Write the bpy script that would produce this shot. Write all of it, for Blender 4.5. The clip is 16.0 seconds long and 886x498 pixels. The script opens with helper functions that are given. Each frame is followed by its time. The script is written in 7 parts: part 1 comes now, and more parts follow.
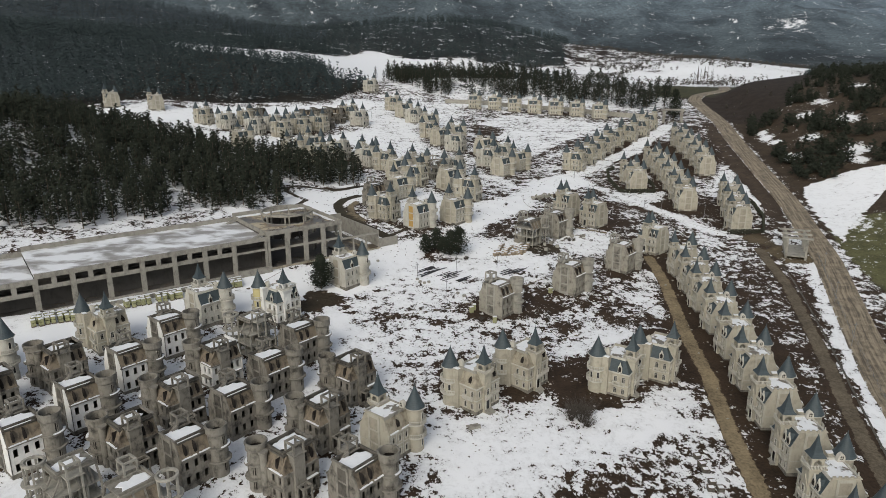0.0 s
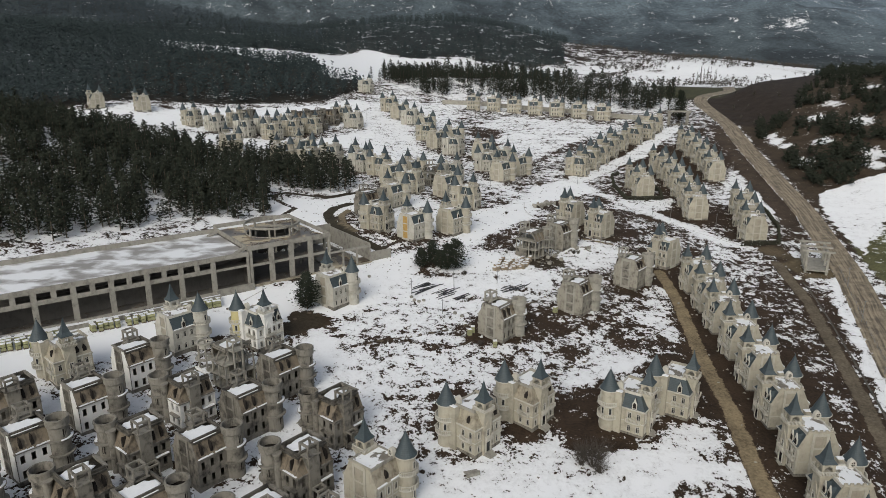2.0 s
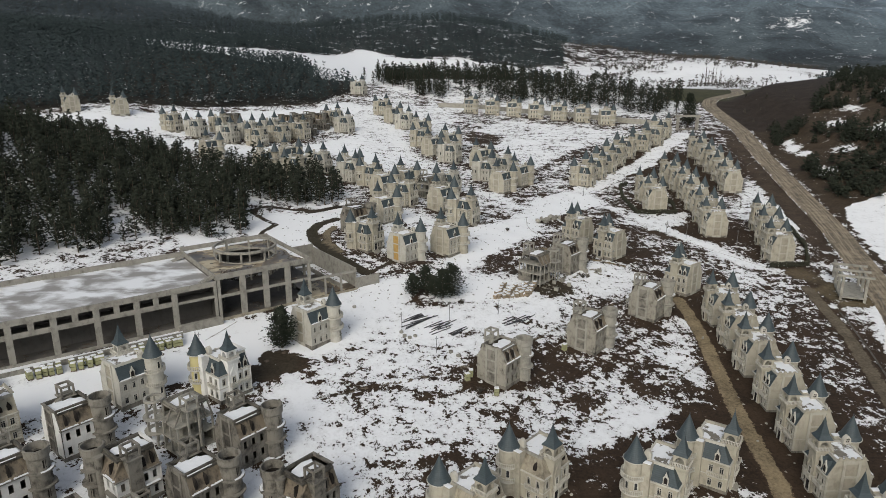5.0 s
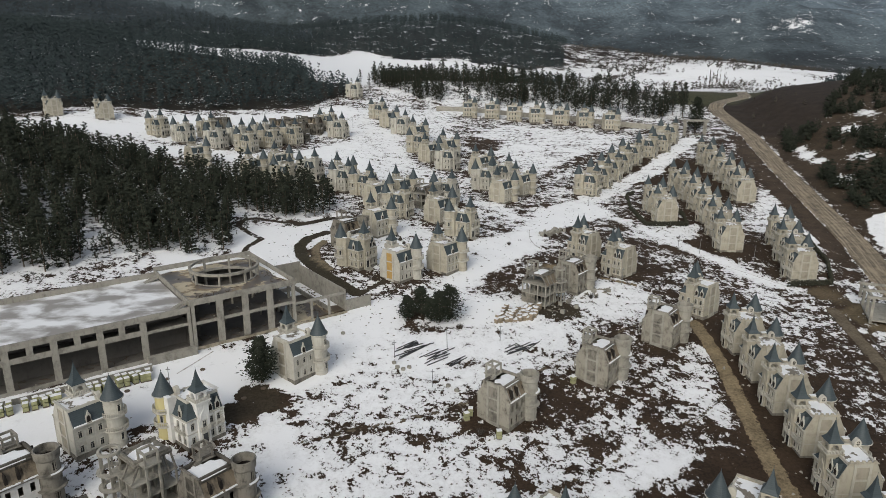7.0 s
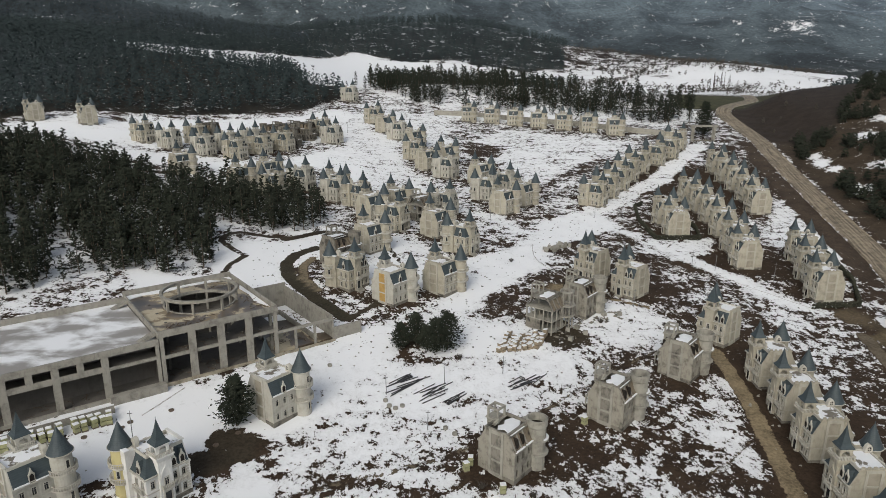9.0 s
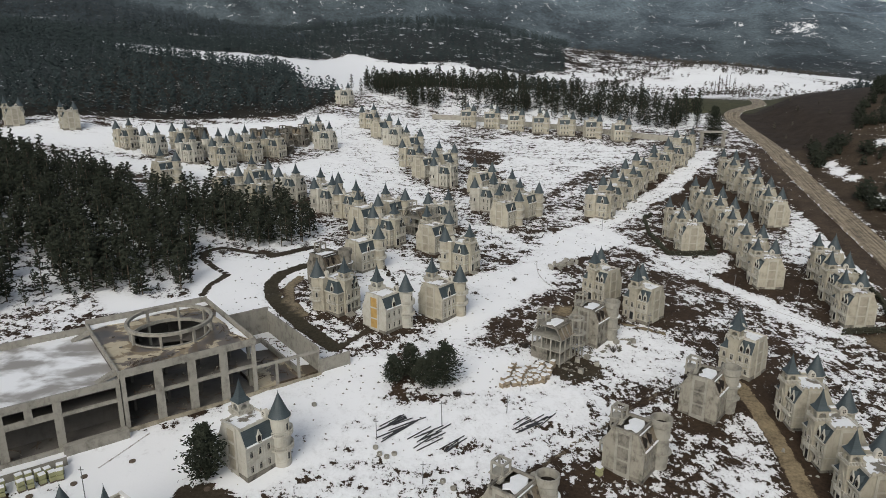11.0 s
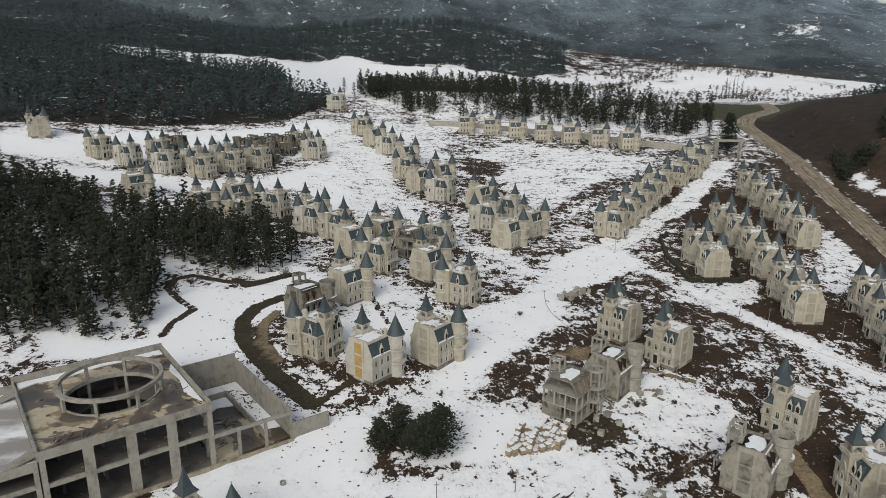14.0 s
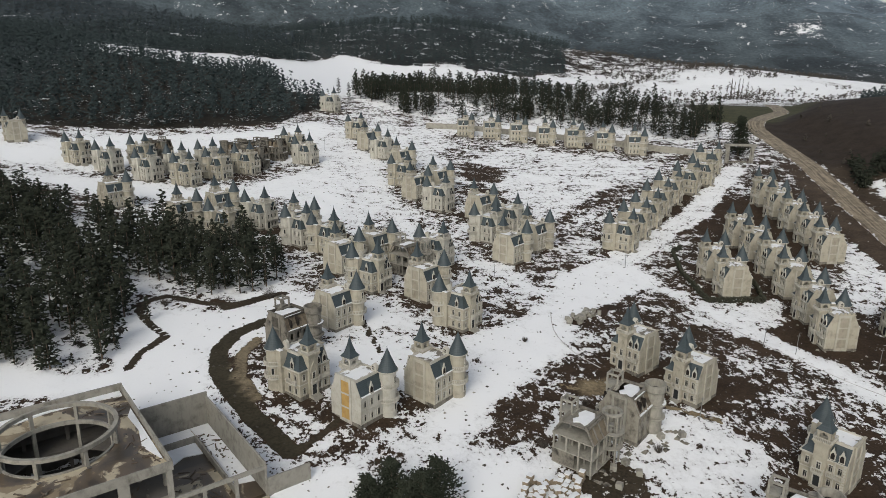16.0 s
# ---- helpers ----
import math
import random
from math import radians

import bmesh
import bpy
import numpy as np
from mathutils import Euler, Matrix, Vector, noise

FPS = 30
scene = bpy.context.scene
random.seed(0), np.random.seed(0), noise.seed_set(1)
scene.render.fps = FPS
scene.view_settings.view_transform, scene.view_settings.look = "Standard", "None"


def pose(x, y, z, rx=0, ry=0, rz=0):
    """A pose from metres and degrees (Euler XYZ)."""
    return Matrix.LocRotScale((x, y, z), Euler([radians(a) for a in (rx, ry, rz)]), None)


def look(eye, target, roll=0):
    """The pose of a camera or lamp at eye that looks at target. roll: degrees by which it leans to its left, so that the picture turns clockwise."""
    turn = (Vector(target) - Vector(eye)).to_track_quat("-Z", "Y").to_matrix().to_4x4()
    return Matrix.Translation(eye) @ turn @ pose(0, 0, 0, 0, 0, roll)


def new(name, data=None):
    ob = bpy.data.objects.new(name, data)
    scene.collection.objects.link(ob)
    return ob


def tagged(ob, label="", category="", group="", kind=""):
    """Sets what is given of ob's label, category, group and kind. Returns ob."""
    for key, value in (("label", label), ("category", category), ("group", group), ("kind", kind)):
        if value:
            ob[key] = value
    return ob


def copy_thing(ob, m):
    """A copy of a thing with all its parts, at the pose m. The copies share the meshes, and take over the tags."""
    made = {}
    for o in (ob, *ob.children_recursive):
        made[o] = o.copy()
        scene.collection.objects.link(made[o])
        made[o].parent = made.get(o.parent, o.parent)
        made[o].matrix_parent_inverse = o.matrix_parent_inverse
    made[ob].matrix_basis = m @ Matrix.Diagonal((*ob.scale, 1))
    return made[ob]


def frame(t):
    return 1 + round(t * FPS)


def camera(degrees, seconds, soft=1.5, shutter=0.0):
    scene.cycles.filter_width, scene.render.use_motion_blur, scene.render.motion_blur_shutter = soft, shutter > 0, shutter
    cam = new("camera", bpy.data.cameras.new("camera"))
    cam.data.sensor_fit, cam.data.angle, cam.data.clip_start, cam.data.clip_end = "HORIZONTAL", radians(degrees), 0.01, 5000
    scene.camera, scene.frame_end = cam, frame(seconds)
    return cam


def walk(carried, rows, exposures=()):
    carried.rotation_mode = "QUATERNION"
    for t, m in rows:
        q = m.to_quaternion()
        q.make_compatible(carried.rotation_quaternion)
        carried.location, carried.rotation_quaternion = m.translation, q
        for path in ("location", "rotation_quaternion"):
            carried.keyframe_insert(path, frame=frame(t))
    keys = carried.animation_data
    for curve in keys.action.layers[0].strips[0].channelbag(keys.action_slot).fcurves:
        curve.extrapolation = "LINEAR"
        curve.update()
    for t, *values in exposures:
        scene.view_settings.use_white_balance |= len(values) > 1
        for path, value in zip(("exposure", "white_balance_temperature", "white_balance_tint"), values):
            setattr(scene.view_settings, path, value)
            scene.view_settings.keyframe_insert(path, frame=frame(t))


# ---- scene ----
cam = camera(65.03, 16.0, soft=0.5)
walk(cam, [
    (0, look((0.00, 0.00, 84.50), (0.00, 96.10, 56.83), -0.21)),
    (1, look((0.35, 9.25, 84.69), (0.48, 105.32, 56.93), -0.18)),
    (2, look((0.68, 18.50, 84.88), (0.95, 114.55, 57.05), -0.14)),
    (3, look((1.01, 27.78, 85.08), (1.42, 123.81, 57.19), -0.11)),
    (4, look((1.33, 37.06, 85.28), (1.87, 133.08, 57.37), -0.08)),
    (5, look((1.64, 46.36, 85.49), (2.31, 142.38, 57.59), -0.05)),
    (6, look((1.94, 55.67, 85.71), (2.72, 151.71, 57.86), -0.01)),
    (7, look((2.24, 64.99, 85.94), (3.12, 161.05, 58.16), 0.02)),
    (8, look((2.52, 74.33, 86.17), (3.51, 170.42, 58.48), 0.05)),
    (9, look((2.79, 83.68, 86.40), (3.88, 179.79, 58.81), 0.08)),
    (10, look((3.06, 93.04, 86.64), (4.24, 189.18, 59.13), 0.12)),
    (11, look((3.31, 102.42, 86.89), (4.58, 198.58, 59.47), 0.15)),
    (12, look((3.56, 111.81, 87.15), (4.93, 207.99, 59.81), 0.18)),
    (13, look((3.80, 121.21, 87.41), (5.29, 217.41, 60.15), 0.22)),
    (14, look((4.02, 130.63, 87.68), (5.65, 226.83, 60.43), 0.25)),
    (15, look((4.24, 140.06, 87.95), (6.01, 236.24, 60.64), 0.28)),
    (16, look((4.45, 149.50, 88.23), (6.36, 245.65, 60.83), 0.31)),
], exposures=[(0, 0.19, 6600, 7), (16, 0.19, 6600, 7)])

# ---- world, sun ----
world = bpy.data.worlds.new("overcast_sky")
scene.world = world
world.use_nodes = True
wn = world.node_tree.nodes
sky = wn.new("ShaderNodeTexSky")
sky.sky_type = 'NISHITA'
sky.sun_disc = False
sky.sun_elevation = radians(38)
sky.sun_rotation = radians(200)
sky.air_density, sky.dust_density, sky.ozone_density = 1.0, 2.5, 1.5
wn["Background"].inputs["Strength"].default_value = 0.115
grey = wn.new("ShaderNodeHueSaturation")
grey.inputs["Saturation"].default_value = 0.5
world.node_tree.links.new(sky.outputs["Color"], grey.inputs["Color"])
world.node_tree.links.new(grey.outputs["Color"], wn["Background"].inputs["Color"])
sun = new("sun", bpy.data.lights.new("sun", 'SUN'))
sun.data.energy, sun.data.angle, sun.data.color = 1.35, radians(30), (1.0, 0.955, 0.88)
sun.matrix_world = look((-60, -150, 220), (20, 120, 0))


# ---- materials ----
def nodes_of(name):
    m = bpy.data.materials.new(name)
    m.use_nodes = True
    return m, m.node_tree.nodes, m.node_tree.links, m.node_tree.nodes["Principled BSDF"]


def noise_node(n, l, vec, scale, detail=4.0, rough=0.55, dist=0.0):
    t = n.new("ShaderNodeTexNoise")
    t.inputs["Scale"].default_value, t.inputs["Detail"].default_value = scale, detail
    t.inputs["Roughness"].default_value, t.inputs["Distortion"].default_value = rough, dist
    l.new(vec, t.inputs["Vector"])
    return t.outputs["Fac"]


def calc(n, l, op, a, b=0.0, c=0.0):
    t = n.new("ShaderNodeMath")
    t.operation = op
    for i, v in enumerate((a, b, c)):
        if isinstance(v, (int, float)):
            t.inputs[i].default_value = v
        else:
            l.new(v, t.inputs[i])
    return t.outputs[0]


def ramp(n, l, v, lo, hi, a=0.0, b=1.0):
    t = n.new("ShaderNodeMapRange")
    t.interpolation_type = 'SMOOTHSTEP'
    for k, x in (("From Min", lo), ("From Max", hi), ("To Min", a), ("To Max", b)):
        t.inputs[k].default_value = x
    l.new(v, t.inputs["Value"])
    return t.outputs[0]


def blend(n, l, f, a, b):
    t = n.new("ShaderNodeMix")
    t.data_type = 'RGBA'
    if isinstance(f, (int, float)):
        t.inputs[0].default_value = f
    else:
        l.new(f, t.inputs[0])
    for i, v in ((6, a), (7, b)):
        if isinstance(v, tuple):
            t.inputs[i].default_value = (*v, 1)
        else:
            l.new(v, t.inputs[i])
    return t.outputs[2]


def position(n):
    return n.new("ShaderNodeNewGeometry").outputs["Position"]


def stretched(n, l, vec, s):
    t = n.new("ShaderNodeMapping")
    t.inputs["Scale"].default_value = s
    l.new(vec, t.inputs["Vector"])
    return t.outputs[0]


def relief(n, l, b, h, strength, dist):
    t = n.new("ShaderNodeBump")
    t.inputs["Strength"].default_value, t.inputs["Distance"].default_value = strength, dist
    l.new(h, t.inputs["Height"])
    l.new(t.outputs[0], b.inputs["Normal"])


def wall_material(name, base, dark, streak=0.5, rough=0.85, joints=False):
    """Plaster or concrete: broad tone shifts from house to house, rain streaks, fine grain."""
    m, n, l, b = nodes_of(name)
    pos = position(n)
    broad = noise_node(n, l, pos, 0.045, 2)
    mid = noise_node(n, l, pos, 0.5, 5, 0.6)
    rain = noise_node(n, l, stretched(n, l, pos, (1.2, 1.2, 0.36)), 0.9, 6, 0.72, 0.5)
    fine = noise_node(n, l, pos, 7.0, 3)
    f = calc(n, l, 'MULTIPLY', ramp(n, l, rain, 0.46, 0.75), streak)
    f = calc(n, l, 'ADD', calc(n, l, 'MULTIPLY', f, 0.5), calc(n, l, 'MULTIPLY', ramp(n, l, mid, 0.43, 0.75), streak * 0.75))
    f = calc(n, l, 'ADD', f, calc(n, l, 'MULTIPLY', ramp(n, l, broad, 0.35, 0.7), 0.16))
    f = calc(n, l, 'MINIMUM', calc(n, l, 'ADD', f, calc(n, l, 'MULTIPLY', fine, 0.08)), 1.0)
    col = blend(n, l, f, base, dark)
    l.new(col, b.inputs["Base Color"])
    b.inputs["Roughness"].default_value = rough
    relief(n, l, b, fine, 0.25, 0.03)
    return m


def slate_material():
    m, n, l, b = nodes_of("slate_cladding")
    pos = position(n)
    t = n.new("ShaderNodeTexWave")
    t.bands_direction = 'Z'
    t.inputs["Scale"].default_value, t.inputs["Distortion"].default_value = 0.9, 0.3
    l.new(pos, t.inputs["Vector"])
    mid = noise_node(n, l, pos, 1.3, 4, 0.6)
    fine = noise_node(n, l, pos, 9.0, 3)
    f = calc(n, l, 'ADD', calc(n, l, 'MULTIPLY', t.outputs["Fac"], 0.14), calc(n, l, 'MULTIPLY', mid, 0.86))
    col = blend(n, l, f, (0.020, 0.030, 0.035), (0.056, 0.074, 0.081))
    l.new(col, b.inputs["Base Color"])
    b.inputs["Roughness"].default_value = 0.6
    relief(n, l, b, calc(n, l, 'ADD', t.outputs["Fac"], fine), 0.4, 0.04)
    return m


def plain_material(name, a, c, scale=1.5, rough=0.8, bump=0.3):
    m, n, l, b = nodes_of(name)
    pos = position(n)
    f = calc(n, l, 'ADD', calc(n, l, 'MULTIPLY', noise_node(n, l, pos, scale, 5, 0.6), 0.7), calc(n, l, 'MULTIPLY', noise_node(n, l, pos, scale * 9, 3), 0.3))
    l.new(blend(n, l, ramp(n, l, f, 0.3, 0.7), a, c), b.inputs["Base Color"])
    b.inputs["Roughness"].default_value = rough
    relief(n, l, b, f, bump, 0.05)
    return m


def glass_material():
    m, n, l, b = nodes_of("dark_pane")
    b.inputs["Base Color"].default_value = (0.03, 0.032, 0.034, 1)
    b.inputs["Roughness"].default_value = 0.12
    return m


def ground_material():
    """Wet soil, tracks and fields under broken snow. cover: how much snow lies; wide: size of its patches."""
    m, n, l, b = nodes_of("snowy_ground")
    pos = position(n)

    def attr(name):
        t = n.new("ShaderNodeAttribute")
        t.attribute_name = name
        return t
    path, tread = attr("path").outputs["Fac"], attr("tread").outputs["Color"]
    cover, wide, soil = attr("cover").outputs["Fac"], attr("wide").outputs["Fac"], attr("soil").outputs["Color"]
    turned = n.new("ShaderNodeMapping")
    turned.inputs["Rotation"].default_value = (0, 0, radians(28))
    turned.inputs["Scale"].default_value = (0.6, 1.2, 1.0)
    l.new(pos, turned.inputs["Vector"])
    n1 = noise_node(n, l, pos, 0.05, 3, 0.55)
    n0 = noise_node(n, l, turned.outputs[0], 0.15, 4, 0.6, 0.6)
    mild = stretched(n, l, pos, (1.05, 0.85, 1.0))
    n2 = noise_node(n, l, mild, 0.42, 5, 0.62, 0.5)
    n3 = noise_node(n, l, mild, 1.4, 5, 0.7, 0.3)
    nf = noise_node(n, l, pos, 0.036, 8, 0.85, 0.4)

    def swing(v, k):
        return calc(n, l, 'MULTIPLY', calc(n, l, 'SUBTRACT', v, 0.5), k)
    near = calc(n, l, 'ADD', calc(n, l, 'ADD', swing(n1, 0.5), swing(n0, 0.85)), calc(n, l, 'ADD', swing(n2, 1.3), swing(n3, 0.95)))
    far = swing(nf, 2.2)
    mixv = calc(n, l, 'ADD', calc(n, l, 'MULTIPLY', near, calc(n, l, 'SUBTRACT', 1.0, wide)), calc(n, l, 'MULTIPLY', far, wide))
    trodden = ramp(n, l, calc(n, l, 'ADD', path, calc(n, l, 'ADD', swing(n2, 0.5), swing(n3, 0.4))), 0.46, 0.54)
    soil = blend(n, l, trodden, soil, tread)
    v = calc(n, l, 'SUBTRACT', calc(n, l, 'ADD', cover, mixv), trodden)
    snow = ramp(n, l, v, 0.47, 0.505)
    grain = noise_node(n, l, pos, 1.4, 7, 0.7)
    clod = noise_node(n, l, pos, 0.16, 5, 0.6)
    dirt = n.new("ShaderNodeMix")
    dirt.data_type, dirt.blend_type = 'RGBA', 'MULTIPLY'
    dirt.inputs[0].default_value = 1.0
    l.new(soil, dirt.inputs[6])
    shade = blend(n, l, ramp(n, l, calc(n, l, 'ADD', calc(n, l, 'MULTIPLY', grain, 0.6), calc(n, l, 'MULTIPLY', clod, 0.4)), 0.33, 0.67), (0.5, 0.48, 0.46), (1.5, 1.47, 1.42))
    l.new(shade, dirt.inputs[7])
    hills = blend(n, l, ramp(n, l, noise_node(n, l, pos, 0.006, 8, 0.68, 0.5), 0.36, 0.64), (0.55, 0.55, 0.56), (1.5, 1.48, 1.45))
    far_soil = n.new("ShaderNodeMix")
    far_soil.data_type, far_soil.blend_type = 'RGBA', 'MULTIPLY'
    l.new(wide, far_soil.inputs[0])
    l.new(dirt.outputs[2], far_soil.inputs[6])
    l.new(hills, far_soil.inputs[7])
    tint = blend(n, l, ramp(n, l, calc(n, l, 'ADD', v, calc(n, l, 'MULTIPLY', grain, 0.25)), 0.52, 1.0), (0.66, 0.66, 0.67), (0.78, 0.785, 0.80))
    l.new(blend(n, l, snow, far_soil.outputs[2], tint), b.inputs["Base Color"])
    b.inputs["Roughness"].default_value = 0.85
    b.inputs["Specular IOR Level"].default_value = 0.2
    h = calc(n, l, 'ADD', calc(n, l, 'MULTIPLY', snow, 0.6), calc(n, l, 'MULTIPLY', grain, 0.5))
    relief(n, l, b, h, 0.5, 0.25)
    return m


CREAM = wall_material("cream_plaster", (0.405, 0.376, 0.302), (0.12, 0.10, 0.074), 0.5)
WHITE = wall_material("white_plaster", (0.70, 0.69, 0.66), (0.30, 0.28, 0.25), 0.4)
PALE = wall_material("pale_cream_plaster", (0.47, 0.453, 0.40), (0.17, 0.152, 0.12), 0.45)
PILASTER = wall_material("pilaster_plaster", (0.425, 0.402, 0.34), (0.17, 0.15, 0.115), 0.45)
TRIM = wall_material("pale_trim", (0.50, 0.478, 0.42), (0.2, 0.182, 0.145), 0.5)
CONC = wall_material("raw_concrete", (0.215, 0.196, 0.163), (0.030, 0.026, 0.021), 1.15)
# Wet rims and drain; in sunk gable panels it paints recess shade.
CONC_DARK = wall_material("sodden_and_panel_shade", (0.10, 0.090, 0.074), (0.020, 0.017, 0.014), 1.1)
CONC_WARM = wall_material("stained_concrete_panel", (0.195, 0.158, 0.113), (0.035, 0.027, 0.020), 1.1)
CONC_PALE = wall_material("pale_concrete", (0.32, 0.304, 0.262), (0.105, 0.096, 0.08), 0.7)
CONC_MID = wall_material("mid_concrete", (0.225, 0.208, 0.176), (0.045, 0.040, 0.033), 1.0)
CONC_DRY = wall_material("dry_concrete", (0.295, 0.274, 0.228), (0.06, 0.052, 0.041), 1.0)
# Cream plaster darkened to paint the recess shade of sunk panels.
PANEL_SHADE = wall_material("sunk_panel_shade", (0.335, 0.305, 0.245), (0.13, 0.11, 0.08), 0.5)
MANSARD_BARE = wall_material("bare_mansard_render", (0.33, 0.295, 0.225), (0.075, 0.058, 0.04), 0.9)
YELLOW = wall_material("insulation_yellow", (0.50, 0.44, 0.22), (0.33, 0.27, 0.14), 0.5)
OCHRE_PANEL = wall_material("ochre_insulation", (0.42, 0.27, 0.085), (0.22, 0.13, 0.045), 0.5)
SLATE = slate_material()
GLASS = glass_material()
# Near-black that paints the shade inside openings and hollows.
HOLLOW_SHADE = plain_material("painted_hollow_shade", (0.015, 0.013, 0.012), (0.035, 0.03, 0.026), 1.0, 0.9, 0.0)
SNOW = plain_material("snow_cover", (0.69, 0.70, 0.715), (0.77, 0.775, 0.79), 0.7, 0.7, 0.4)
GROUND = ground_material()


def deck_material():
    """Screed with lime-pale dry islands and sharp-edged pools of brown melt water."""
    m, n, l, b = nodes_of("puddled_slab")
    pos = position(n)
    v = noise_node(n, l, pos, 0.085, 7, 0.58, 0.7)
    k = ramp(n, l, v, 0.475, 0.495)
    deep = ramp(n, l, v, 0.50, 0.62)
    f = noise_node(n, l, pos, 0.8, 6, 0.65)
    damp = ramp(n, l, noise_node(n, l, pos, 0.21, 6, 0.6, 0.5), 0.5, 0.56)
    dry = blend(n, l, f, (0.47, 0.41, 0.30), (0.31, 0.265, 0.19))
    dry = blend(n, l, damp, dry, (0.215, 0.17, 0.112))
    wet = blend(n, l, deep, (0.098, 0.072, 0.048), (0.045, 0.036, 0.027))
    l.new(blend(n, l, k, dry, wet), b.inputs["Base Color"])
    l.new(ramp(n, l, k, 0.0, 1.0, 0.85, 0.32), b.inputs["Roughness"])
    return m


DECK = deck_material()


def roof_slush_material():
    m, n, l, b = nodes_of("thawing_roof")
    pos = position(n)
    k = ramp(n, l, noise_node(n, l, pos, 0.34, 6, 0.62, 0.3), 0.43, 0.47)
    f = noise_node(n, l, pos, 2.4, 5, 0.65)
    bare = blend(n, l, f, (0.24, 0.215, 0.175), (0.085, 0.074, 0.06))
    l.new(blend(n, l, k, bare, (0.74, 0.745, 0.76)), b.inputs["Base Color"])
    b.inputs["Roughness"].default_value = 0.75
    relief(n, l, b, k, 0.5, 0.15)
    return m


THAW = roof_slush_material()
NEEDLES = plain_material("pine_needles", (0.0155, 0.019, 0.0135), (0.042, 0.047, 0.034), 0.8, 1.0, 0.0)
# Far needles: aerial haze is painted in, paler and bluer on the ridge.
NEEDLES_FAR_HAZE = plain_material("far_hazed_needles", (0.023, 0.032, 0.033), (0.054, 0.07, 0.071), 0.1, 0.9, 0.0)
NEEDLES_RIDGE_HAZE = plain_material("distant_hazed_needles", (0.042, 0.053, 0.060), (0.072, 0.088, 0.098), 0.05, 0.9, 0.0)
BARK = plain_material("bark", (0.07, 0.05, 0.035), (0.13, 0.1, 0.075), 3.0, 0.9)
TWIGS = plain_material("bare_twigs", (0.038, 0.031, 0.025), (0.085, 0.072, 0.058), 3.0, 0.9)
BLOCK = plain_material("pale_stone_block", (0.33, 0.33, 0.16), (0.23, 0.23, 0.14), 0.9, 0.9)
BLOCK_TAN = plain_material("tan_stone_block", (0.33, 0.27, 0.195), (0.18, 0.14, 0.095), 0.9, 0.9)
HALLC = wall_material("hall_concrete", (0.28, 0.265, 0.23), (0.095, 0.086, 0.072), 0.75)
# Hall concrete again, darkened to put the interior's shade into its colour.
HALL_SHADED = wall_material("shaded_hall_concrete", (0.11, 0.10, 0.09), (0.05, 0.045, 0.04), 0.6)
BLACK = plain_material("black_pipe", (0.02, 0.02, 0.022), (0.04, 0.04, 0.042), 2.0, 0.5)
STEEL = plain_material("dull_steel", (0.12, 0.12, 0.12), (0.2, 0.2, 0.2), 2.0, 0.5)
for needle in (HOLLOW_SHADE, NEEDLES, NEEDLES_FAR_HAZE, NEEDLES_RIDGE_HAZE):
    needle.node_tree.nodes["Principled BSDF"].inputs["Specular IOR Level"].default_value = 0.1
HEDGE = plain_material("hedge_leaves", (0.014, 0.017, 0.010), (0.04, 0.038, 0.022), 1.5, 0.9)


